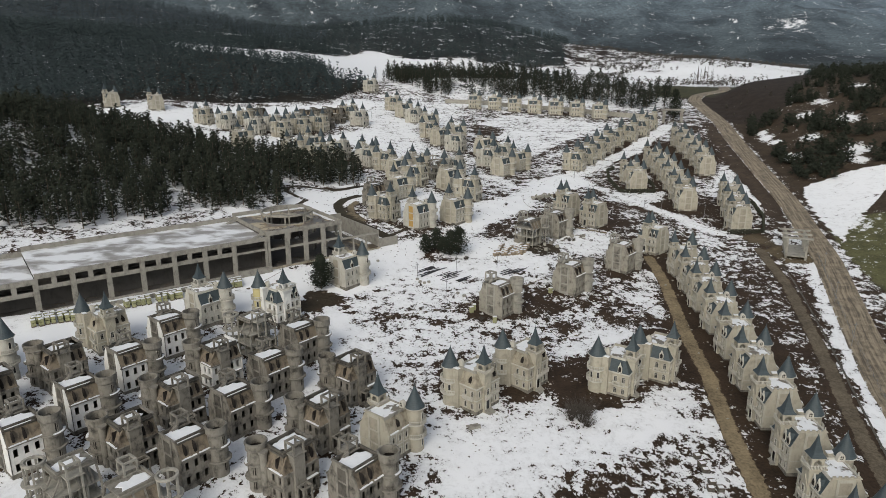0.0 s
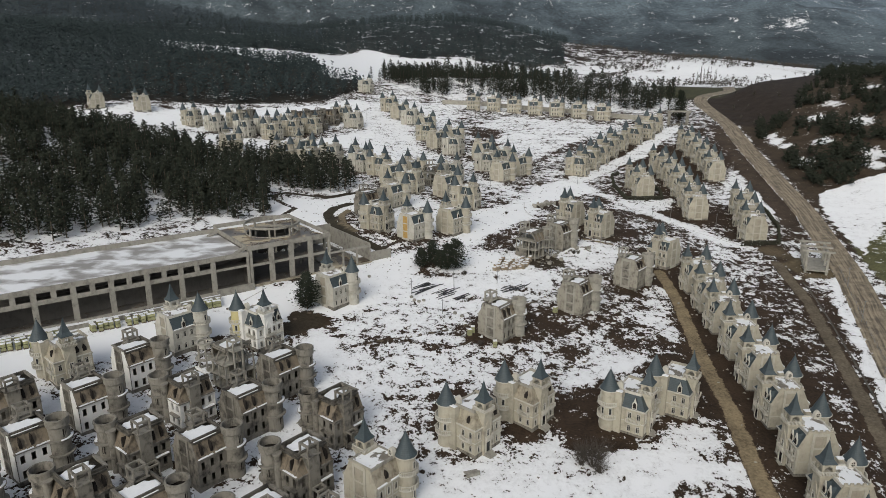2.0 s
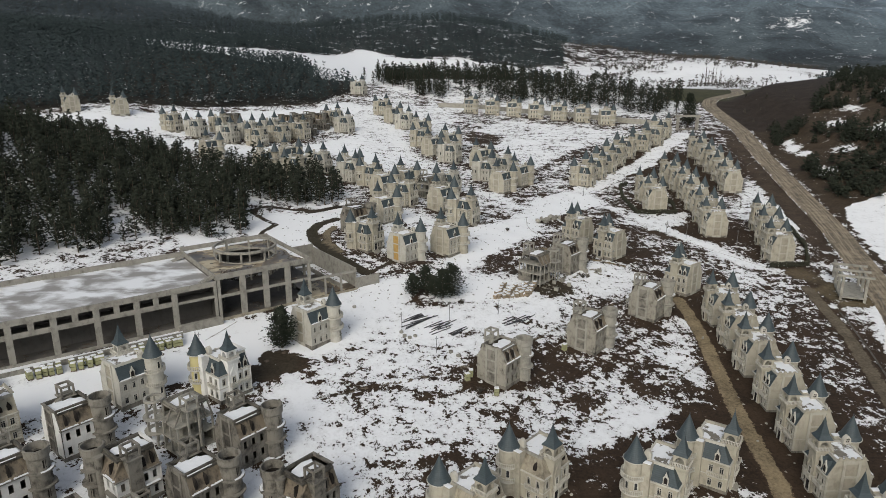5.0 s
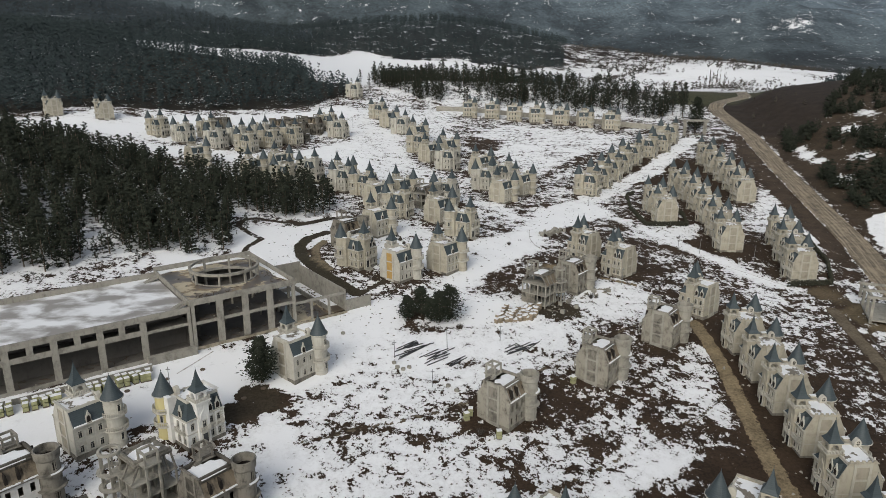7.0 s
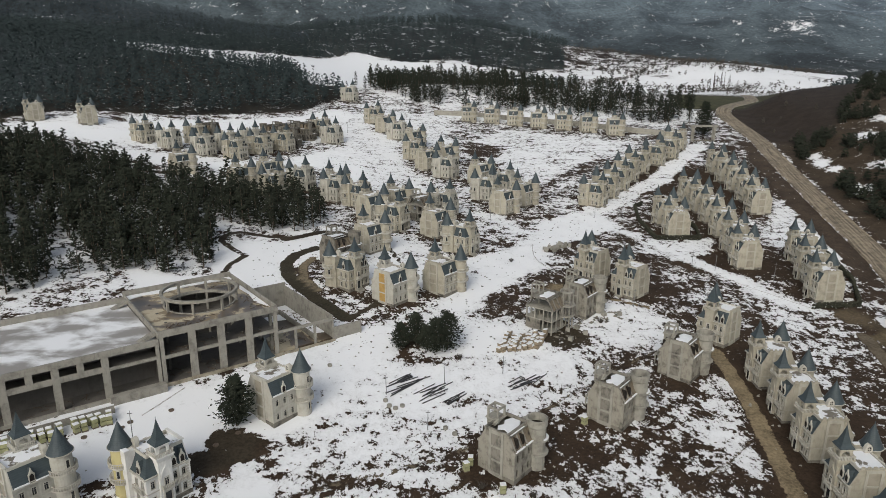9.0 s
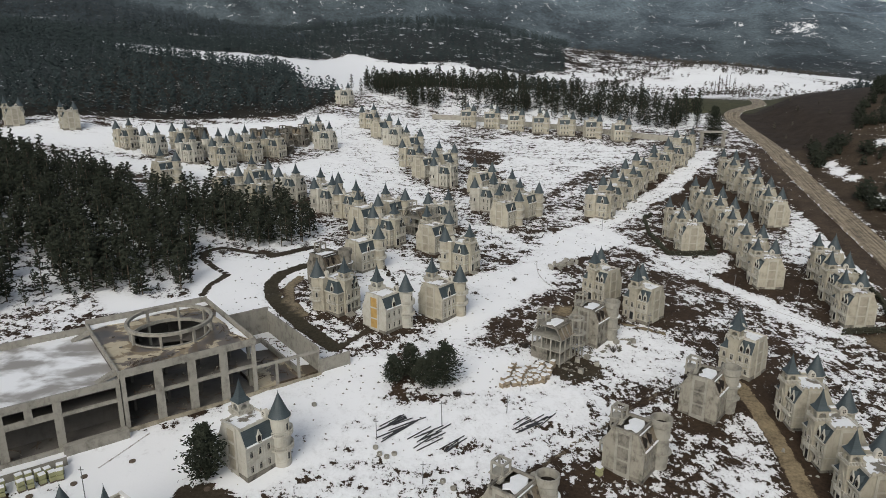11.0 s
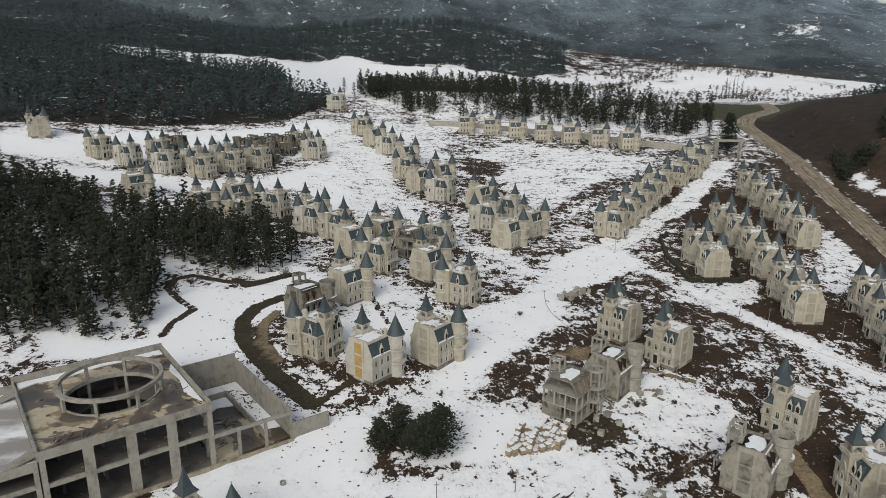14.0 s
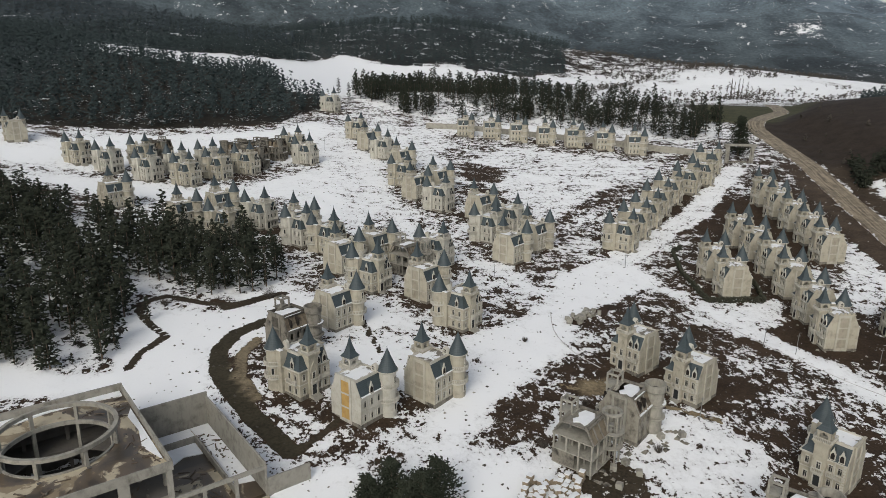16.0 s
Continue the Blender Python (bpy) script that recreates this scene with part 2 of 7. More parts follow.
# ---- mesh helpers ----
class Shape:
    """Collects vertices and faces for one mesh part."""

    def __init__(self):
        self.v, self.f, self.m = [], [], []

    def add(self, verts, faces, mat=0):
        k = len(self.v)
        self.v += [tuple(p) for p in verts]
        self.f += [tuple(i + k for i in q) for q in faces]
        self.m += [mat] * len(faces)
        return self

    def box(self, x0, x1, y0, y1, z0, z1, mat=0, turn=None):
        p = [(x, y, z) for z in (z0, z1) for x, y in ((x0, y0), (x1, y0), (x1, y1), (x0, y1))]
        if turn is not None:
            p = [tuple(turn @ Vector(q)) for q in p]
        return self.add(p, [(0, 3, 2, 1), (4, 5, 6, 7), (0, 1, 5, 4), (1, 2, 6, 5), (2, 3, 7, 6), (3, 0, 4, 7)], mat)

    def lathe(self, cx, cy, rings, n=16, a0=0.0, mat=0, cap=True):
        """rings: (radius, z) upwards."""
        p = [(cx + r * math.cos(a0 + 2 * math.pi * i / n), cy + r * math.sin(a0 + 2 * math.pi * i / n), z) for r, z in rings for i in range(n)]
        f = [(k * n + i, k * n + (i + 1) % n, (k + 1) * n + (i + 1) % n, (k + 1) * n + i) for k in range(len(rings) - 1) for i in range(n)]
        if cap:
            f += [tuple(range(n))[::-1], tuple(range((len(rings) - 1) * n, len(rings) * n))]
        return self.add(p, f, mat)

    def arc(self, cx, cy, r0, r1, z0, z1, a0, a1, n=14, mat=0):
        p = []
        for i in range(n + 1):
            a = a0 + (a1 - a0) * i / n
            p += [(cx + r * math.cos(a), cy + r * math.sin(a), z) for r, z in ((r0, z0), (r1, z0), (r1, z1), (r0, z1))]
        f = [(4 * i + j, 4 * i + (j + 1) % 4, 4 * i + 4 + (j + 1) % 4, 4 * i + 4 + j) for i in range(n) for j in range(4)]
        f = [q[::-1] for q in f] + [(0, 1, 2, 3), (4 * n + 3, 4 * n + 2, 4 * n + 1, 4 * n)]
        return self.add(p, f, mat)

    def slab(self, outline, axis, a, b, mat=0):
        """An outline in the other two axes, drawn out along the axis from a to b."""
        def put(u, v, w):
            return (w, u, v) if axis == "x" else (u, w, v) if axis == "y" else (u, v, w)
        n = len(outline)
        p = [put(u, v, w) for w in (a, b) for u, v in outline]
        f = [(i, (i + 1) % n, n + (i + 1) % n, n + i) for i in range(n)] + [tuple(range(n))[::-1], tuple(range(n, 2 * n))]
        return self.add(p, f, mat)

    def rod(self, a, b, r0, r1=None, n=5, mat=0):
        a, b = Vector(a), Vector(b)
        q = (b - a).to_track_quat('Z', 'Y')
        r1 = r0 if r1 is None else r1
        p = [c + q @ Vector((r * math.cos(2 * math.pi * i / n), r * math.sin(2 * math.pi * i / n), 0)) for c, r in ((a, r0), (b, r1)) for i in range(n)]
        return self.add(p, [(i, (i + 1) % n, n + (i + 1) % n, n + i) for i in range(n)] + [tuple(range(n))[::-1], tuple(range(n, 2 * n))], mat)

    def pane(self, p, face):
        """Close a frame that was added last with a face of the second material."""
        k = len(self.v) - len(p)
        self.f.append(tuple(i + k for i in face))
        self.m.append(1)
        return self

    def comb(self, n, u0, u1, h, rail, tooth, t0, t1, place, mat=0):
        """A handrail with its balusters in one piece; place puts (along, across, up) into the part's space."""
        step = (u1 - u0) / n
        br = [u0] + [u0 + step * (i + 0.5) + d * tooth / 2 for i in range(n) for d in (-1, 1)] + [u1]
        p = [place(u, t, z) for u in br for t, z in ((t0, h - rail), (t1, h - rail), (t1, h), (t0, h))]
        f = [(0, 1, 2, 3), tuple(4 * len(br) - 4 + k for k in (3, 2, 1, 0))]
        for j in range(len(br) - 1):
            a, b = 4 * j, 4 * j + 4
            f += [(a + 1, b + 1, b + 2, a + 2), (a + 2, b + 2, b + 3, a + 3), (a + 3, b + 3, b, a)]
            if j % 2:
                k = len(p)
                p += [place(br[j], t0, 0), place(br[j], t1, 0), place(br[j + 1], t1, 0), place(br[j + 1], t0, 0)]
                f += [(a, a + 1, k + 1, k), (a + 1, b + 1, k + 2, k + 1), (b + 1, b, k + 3, k + 2), (b, a, k, k + 3)]
            else:
                f.append((a, b, b + 1, a + 1))
        return self.add(p, f, mat)

    def mesh(self, name, mats):
        me = bpy.data.meshes.new(name)
        me.from_pydata(self.v, [], self.f)
        for m in mats if isinstance(mats, (list, tuple)) else [mats]:
            me.materials.append(m)
        if any(self.m):
            me.polygons.foreach_set("material_index", self.m)
        me.update()
        bm = bmesh.new()
        bm.from_mesh(me)
        bmesh.ops.recalc_face_normals(bm, faces=bm.faces)
        bm.to_mesh(me)
        bm.free()
        return me


def part(name, shape, mats, parent, label="", at=None):
    ob = new(name, shape if isinstance(shape, bpy.types.Mesh) else shape.mesh(name, mats))
    ob.parent = parent
    if at is not None:
        ob.matrix_basis = at
    return tagged(ob, label)


def thing(name, shape, mats, label, category, m=None, group="", kind=""):
    ob = new(name, shape.mesh(name, mats))
    if m is not None:
        ob.matrix_basis = m
    return tagged(ob, label, category, group, kind)


# ---- the lie of the land ----
KNOWN = np.array([
    (2, 156, 0.3), (23, 164, 0.5), (-32, 175, 1.5), (16, 213, 2), (43, 226, 3), (-26, 220, 8), (23, 263, 8), (35, 270, 8.5), (64, 290, 10.5), (-11, 275, 12.5),
    (-42, 283, 14), (88, 252, 3), (102, 358, 13.5), (42, 361, 15), (33, 387, 16), (77, 403, 16.5), (131, 300, 8), (121, 337, 10), (146, 382, 16), (112, 517, 31),
    (26, 590, 34), (-62, 630, 37), (-211, 516, 40), (-128, 480, 28), (173, 507, 32), (202, 577, 41), (-66, 322, 18), (0, 100, -3), (100, 120, -4), (-80, 120, 2)], float)


def lean(x, y):
    x, y = x / 100, y / 100 - 3
    return np.stack([1 + 0 * x, x, y, x * x, x * y, y * y], -1)


def near_to(x, y):
    return np.exp(-((x[..., None] - KNOWN[:, 0]) ** 2 + (y[..., None] - KNOWN[:, 1]) ** 2) / 7200)


TILT_F = lean(KNOWN[:, 0], KNOWN[:, 1])
TILT = np.linalg.lstsq(TILT_F.T @ TILT_F + 0.05 * np.eye(6), TILT_F.T @ KNOWN[:, 2], rcond=None)[0]
SWELL = np.linalg.solve(near_to(KNOWN[:, 0], KNOWN[:, 1]) + 0.5 * np.eye(len(KNOWN)), KNOWN[:, 2] - TILT_F @ TILT)


def smooth(v, a, b):
    t = np.clip((v - a) / (b - a), 0.0, 1.0)
    return t * t * (3 - 2 * t)


def hump(x, y, cx, cy, rx, ry, h):
    return h * np.exp(-((x - cx) / rx) ** 2 - ((y - cy) / ry) ** 2)


def waves(x, y, s, seed=0.0):
    """Cheap smooth unevenness between -1 and 1."""
    return (np.sin(x / s + seed) * np.cos(y / s * 1.13 + 2 * seed) + 0.6 * np.sin((0.8 * x + 0.6 * y) / s * 1.9 + seed * 3)
            + 0.4 * np.cos((0.6 * x - 0.8 * y) / s * 3.3 + seed)) / 2


MAIN_ROAD = [(92, 60), (117, 165), (150, 258), (169, 331), (190, 456), (199, 500), (207, 585), (222, 612), (262, 660), (300, 760)]


def road_x(y):
    return np.interp(y, [p[1] for p in MAIN_ROAD], [p[0] for p in MAIN_ROAD])


def land(x, y):
    """Height of the ground."""
    x, y = np.asarray(x, float), np.asarray(y, float)
    cx, cy = np.clip(x, -215, 215), np.clip(y, 90, 600)
    z = lean(cx, cy) @ TILT + near_to(cx, cy) @ SWELL
    out = np.hypot(x - cx, y - cy)
    # wooded hump beside the big building, wooded hills behind, brown hill beyond the road
    z = z + hump(x, y, -235, 350, 75, 65, 20) + hump(x, y, 330, 470, 95, 190, 31) * smooth(x - road_x(y), 8, 42)
    z = z + hump(x, y, -430, 760, 300, 190, 42) + hump(x, y, 40, 700, 150, 62, 16) + hump(x, y, 0, 1520, 230, 200, 80) + hump(x, y, -800, 1300, 620, 380, 150)
    z = z + hump(x, y, 420, 1350, 300, 240, 34) - 14 * smooth(y, 700, 1050) * smooth(x, 0, 300)
    z = z + hump(x, y, 900, 1900, 400, 300, 30)
    z = z + waves(x, y, 90, 1.7) * 5 * smooth(out, 60, 400) + waves(x, y, 260, 0.4) * 16 * smooth(out, 300, 900)
    # the hall stands in a cutting
    u, v = (x + 60.8) * 0.809 + (y - 232.6) * 0.588, -(x + 60.8) * 0.588 + (y - 232.6) * 0.809
    cut = smooth(u, -106, -104) * smooth(u, 46, 44.4) * smooth(v, -1.2, 0.2) * smooth(v, 33.2, 31.6)
    z = z * (1 - cut) + np.minimum(z, 10.0) * cut
    r = np.hypot(x, y)
    ridge = smooth(r, 1500, 3200) * (375 + 35 * np.sin(x / 420 + 1) - 0.065 * x + 45 * waves(x, y, 330, 2.2) + 22 * waves(x, y, 120, 0.7) + 9 * waves(x, y, 47, 1.9))
    z = z + hump(x, y, -700, 2050, 900, 220, 120) + hump(x, y, 900, 2350, 700, 200, 60) + hump(x, y, -250, 1950, 420, 150, 70) + hump(x, y, 500, 2150, 380, 130, 55)
    ridge = ridge - smooth(r, 1500, 3200) * 85 * smooth(x / np.maximum(y, 1.0), 0.47, 0.60)
    folds = np.abs(waves(x, y, 190, 4.4)) * 60 + np.abs(waves(x, y, 70, 2.9)) * 20
    z = z + np.maximum(ridge, 0) + smooth(r, 1700, 2300) * (50 - folds)
    return z + 0.18 * waves(x, y, 3.1, 0.9) * (out < 40)


def ground_at(x, y):
    return float(land(np.array(float(x)), np.array(float(y))))


# ---- tracks, roads and what covers the ground ----
def along(points, x, y):
    """Distance to a line of points, and the way along it."""
    best = np.full(x.shape, 1e9)
    for (ax, ay), (bx, by) in zip(points, points[1:]):
        dx, dy = bx - ax, by - ay
        t = np.clip(((x - ax) * dx + (y - ay) * dy) / (dx * dx + dy * dy), 0, 1)
        best = np.minimum(best, np.hypot(x - ax - t * dx, y - ay - t * dy))
    return best


SNOW_ROADS = [
    (4.0, [(-40, 212), (-19, 178), (-10, 156), (-2, 137), (14, 122)]),
    (6.2, [(4, 258), (8, 279), (16, 297), (23, 311), (31, 327), (44, 350), (62, 373), (80, 396), (100, 419), (116, 435), (136, 466), (149, 483), (160, 500)]),
    (4.2, [(66, 376), (76, 368), (84, 358), (93, 340), (101, 325), (108, 312), (114, 297), (130, 283), (150, 272)]),
    (5.0, [(-34, 540), (-28, 503), (-5, 424), (4, 392), (16, 385), (28, 378), (36, 365), (45, 352)]),
    (3.0, [(103, 140), (112, 168), (124, 205), (136, 240), (148, 267)]),
    (5.0, [(20, 306), (0, 312), (-18, 322), (-30, 345)]),
    (1.6, [(164, 300), (170, 340), (180, 390)]),
]
# wet earth where the ground was dug, drives were cut or water runs; strength of the thaw, outline
BARE_PLOTS = [
    (0.43, [(45, 336), (57, 353), (70, 361), (75, 342), (78, 328), (89, 316), (89, 302), (79, 307), (71, 314), (52, 308), (45, 312)]),
    (0.39, [(22, 293), (29, 300), (38, 305), (45, 299), (41, 288), (35, 287), (27, 279), (18, 276)]),
    (0.37, [(76, 274), (88, 295), (99, 303), (113, 296), (99, 274), (86, 266), (74, 269)]),
    (0.50, [(17, 337), (18, 352), (30, 362), (39, 347), (34, 335), (20, 328)]),
    (0.41, [(8, 296), (10, 307), (17, 310), (22, 305), (16, 298), (10, 291)]),
    (0.35, [(-17, 251), (-10, 260), (7, 266), (12, 260), (7, 251), (-2, 254), (-9, 248), (-16, 245)]),
    (0.25, [(-42, 212), (-44, 224), (-40, 228), (-33, 219), (-35, 211), (-39, 205)]),
    (0.37, [(-33, 206), (-31, 209), (-28, 203), (-26, 198), (-31, 198)]),
]
BARE_GARDENS = [
    (0.39, [(6, 209), (9, 220), (19, 223), (30, 214), (27, 207), (17, 203), (9, 201)]),
    (0.35, [(19, 223), (27, 232), (46, 229), (48, 225), (39, 218), (31, 216)]),
    (0.37, [(62, 256), (75, 256), (77, 243), (70, 235), (64, 242), (53, 234), (53, 244)]),
    (0.23, [(28, 178), (40, 190), (47, 190), (45, 164), (38, 153), (32, 156), (29, 163)]),
    (0.49, [(37, 215), (60, 228), (77, 224), (69, 213), (54, 212), (37, 199)]),
    (0.39, [(96, 169), (106, 212), (114, 250), (121, 256), (114, 212), (99, 163), (93, 127), (85, 123)]),
    (0.50, [(24, 128), (42, 138), (62, 150), (64, 138), (50, 124), (28, 120)]),
]
WHITE_PLOTS = [
    (0.95, [(15, 323), (27, 331), (38, 339), (41, 318), (33, 309), (23, 298), (17, 288), (8, 274), (7, 294), (17, 310)]),
    (0.70, [(61, 298), (72, 286), (75, 272), (66, 264), (53, 263), (42, 267), (44, 278), (54, 284)]),
    (0.74, [(1, 140), (14, 163), (27, 164), (29, 150), (40, 152), (64, 168), (62, 156), (40, 138), (23, 127), (13, 121), (0, 120)]),
    (0.74, [(32, 186), (52, 202), (73, 220), (72, 210), (50, 190), (32, 178)]),
    (1.0, [(-70, 288), (-60, 330), (-30, 345), (-12, 345), (-2, 330), (-20, 325), (-34, 318), (-52, 312), (-44, 286), (-56, 280)]),
    (1.10, [(-122, 168), (-92, 196), (-50, 224), (-20, 246), (-12, 242), (-28, 218), (-48, 207), (-62, 201), (-80, 190), (-110, 164)]),
    (1.05, [(-88, 286), (-94, 296), (-76, 294), (-69, 296), (-70, 314), (-72, 328), (-68, 328), (-61, 315), (-63, 303), (-60, 291), (-71, 288)]),
    (0.72, [(-30, 236), (-8, 246), (14, 248), (30, 256), (40, 258), (30, 244), (4, 232), (-20, 226)]),
]
FAR_PLOTS = [
    (0.64, [(16, 512), (51, 558), (81, 539), (130, 515), (113, 486), (80, 463), (60, 426), (46, 440), (32, 482)]),
    (0.30, [(21, 522), (32, 523), (45, 506), (38, 486), (27, 489), (20, 501)]),
    (0.40, [(84, 471), (98, 483), (105, 478), (72, 440), (54, 420), (48, 423)]),
    (0.85, [(-206, 494), (-214, 509), (-178, 528), (-144, 551), (-93, 580), (-70, 614), (-54, 600), (-63, 565), (-85, 545), (-137, 532), (-171, 506)]),
    (0.66, [(-57, 600), (-18, 613), (13, 600), (12, 523), (-14, 522), (-17, 479), (-22, 406), (-41, 476), (-57, 528)]),
    (0.80, [(-139, 485), (-114, 463), (-80, 472), (-54, 506), (-41, 497), (-56, 457), (-85, 451), (-121, 457)]),
]
LATE_PLOTS = [
    (0.62, [(88, 354), (115, 355), (112, 340), (93, 329), (82, 339)]),
    (0.60, [(162, 403), (171, 398), (152, 358), (135, 340), (142, 364)]),
    (0.90, [(47, 371), (65, 386), (77, 382), (80, 369), (61, 351), (48, 342), (38, 337)]),
    (0.40, [(53, 213), (64, 219), (68, 213), (71, 200), (51, 199)]),
    (0.62, [(70, 246), (81, 248), (81, 236), (73, 222), (65, 221), (62, 231)]),
    (0.85, [(-55, 225), (-47, 238), (-31, 259), (-19, 265), (-9, 266), (-8, 244), (-22, 241), (-26, 228), (-34, 229)]),
    (0.32, [(15, 166), (20, 171), (27, 163), (22, 157), (15, 154)]),
    (0.36, [(-1, 174), (4, 181), (8, 179), (6, 166), (2, 156), (0, 156)]),
]
# open snow between the wooded hill and the ridge behind
CLEARING = [(-345, 865), (-313, 892), (-258, 900), (-200, 960), (-149, 1060), (-123, 1170), (-42, 1128), (25, 1148), (120, 1120), (140, 1000), (60, 985), (-37, 985), (-62, 930), (-52, 800), (-56, 690), (-100, 700), (-124, 770), (-160, 880), (-180, 800),
            (-215, 800), (-250, 775), (-285, 790)]
FAR_WOODS = [(-420, 1000), (-345, 880), (-313, 900), (-258, 912), (-200, 972), (-155, 1070), (-126, 1180), (-42, 1140), (25, 1160), (120, 1130), (200, 1180), (225, 1330), (270, 1500), (100, 1700), (-300, 1650)]
GREEN_FIELD = [(196, 640), (200, 682), (296, 728), (336, 740), (262, 640), (228, 596), (203, 598)]
BROWN_FIELD = [(205, 600), (295, 700), (340, 640), (285, 560), (226, 478), (206, 500)]
OCHRE, GREY_MUD, DARK_MUD = (0.19, 0.152, 0.098), (0.108, 0.090, 0.066), (0.040, 0.032, 0.022)
RING = [(-40, 328), (-46, 321), (-48, 310), (-45, 299), (-39, 290), (-33, 282), (-23, 271)]
RING_BENCH = [(-40, 317), (-42, 308), (-40, 299), (-34, 289)]
BROOK = [(-54, 338), (-60, 338), (-72, 342), (-76, 337), (-76, 331), (-70, 323), (-63, 316), (-66, 308), (-66, 299)]
BANK = [(-53, 336), (-47, 342), (-40, 348)]
EARTH_TRACKS = [(1.8, 1.0, OCHRE, [(62, 100), (65, 122), (67.5, 146), (72, 172), (74, 194), (76.5, 212), (79, 230), (80.5, 243), (81, 262)]),
                (1.7, 1.0, GREY_MUD, [(88, 105), (95, 132), (101, 155), (109, 181), (116, 206), (124, 237), (127, 258), (129, 272)]),
                (1.9, 1.0, (0.036, 0.031, 0.020), RING),
                (1.2, 1.0, (0.155, 0.128, 0.088), RING_BENCH),
                (1.0, 1.0, DARK_MUD, BROOK), (1.7, 0.9, DARK_MUD, BANK),
                (1.3, 0.12, (0.13, 0.108, 0.078), [(-30, 196), (5, 212), (30, 232), (52, 252), (66, 262)]),
                (0.9, 0.1, (0.12, 0.10, 0.072), [(-8, 199), (14, 205)]), (1.2, 0.1, (0.12, 0.10, 0.07), [(24, 184), (46, 199), (66, 214), (74, 222)]),
                (0.9, 0.8, OCHRE, [(36, 300), (52, 296), (70, 288)]),
                (0.9, 0.8, DARK_MUD, [(-22, 270), (-4, 300), (-18, 342)])]
SNOW_FIELDS = [(-60, 318, 26, 20), (-10, 305, 18, 22), (-62, 220, 24, 9), (-50, 227, 20, 8), (-95, 203, 30, 10), (8, 138, 17, 11), (45, 146, 22, 9), (-190, 496, 70, 30), (-110, 530, 90, 22), (-130, 455, 60, 16), (-40, 560, 26, 40),
               (60, 600, 60, 22), (-35, 455, 26, 38), (16, 262, 26, 12), (155, 350, 9, 30), (34, 330, 15, 17), (-42, 346, 15, 10), (-75, 318, 20, 12), (-20, 330, 14, 12)]
PLOUGHED = [(166, 276), (171, 306), (180, 340), (188, 356), (210, 361), (250, 365), (300, 366), (300, 352), (240, 345), (217, 334), (195, 312), (178, 296)]
MEADOW = [(160, 262), (173, 311), (215, 303), (300, 307), (300, 200), (150, 200)]
HILL_SNOW = [(208, 449, 6), (211, 461, 4), (208, 436, 5), (203, 404, 6), (239, 465, 7), (259, 483, 7), (253, 440, 8), (224, 422, 6), (233, 391, 8), (225, 374, 6), (290, 500, 7), (270, 410, 7)]
BARE_FIELDS = [(58, 180, 16, 10), (36, 160, 8, 9), (92, 150, 12, 70), (64, 200, 9, 16), (44, 212, 12, 9), (105, 330, 26, 16), (60, 305, 24, 14), (40, 470, 18, 12), (70, 250, 18, 12),
               (128, 430, 26, 40), (-8, 252, 18, 5), (-38, 215, 10, 8)]


HUMP_WOOD = [(-420, 250), (-205, 226), (-165, 246), (-135, 258), (-95, 299), (-89, 297), (-77, 296), (-72, 299), (-74, 317), (-81, 342), (-73, 347), (-59, 342), (-43, 350), (-44, 376), (-52, 386), (-95, 394), (-150, 418), (-215, 436), (-330, 450), (-420, 460)]
HILL_WOOD = [(-900, 400), (-420, 440), (-290, 482), (-238, 532), (-173, 550), (-144, 566), (-92, 600), (-84, 632), (-64, 656), (-77, 680), (-100, 698), (-124, 768), (-160, 878), (-180, 798), (-215, 798), (-250, 772), (-285, 788), (-345, 865), (-420, 1000), (-900, 1000)]
BAND_WOOD = [(-70, 690), (-20, 640), (20, 632), (70, 616), (110, 590), (150, 556), (186, 566), (196, 610), (160, 660), (90, 720), (20, 760), (-60, 790)]


def within(x, y, poly):
    r = np.zeros(x.shape, bool)
    for (ax, ay), (bx, by) in zip(poly, poly[1:] + poly[:1]):
        if ay != by:
            r ^= ((ay > y) != (by > y)) & (x < (bx - ax) * (y - ay) / (by - ay) + ax)
    return r


def patch(x, y, poly, soft):
    """1 inside an outline, 0 outside, with an edge that wavers."""
    d = along(poly + poly[:1], x, y)
    d = np.where(within(x, y, poly), d, -d) + 1.3 * waves(x, y, 2.3, 1.1) + 0.8 * waves(x, y, 6.0, 4.0)
    return smooth(d, -soft, soft)


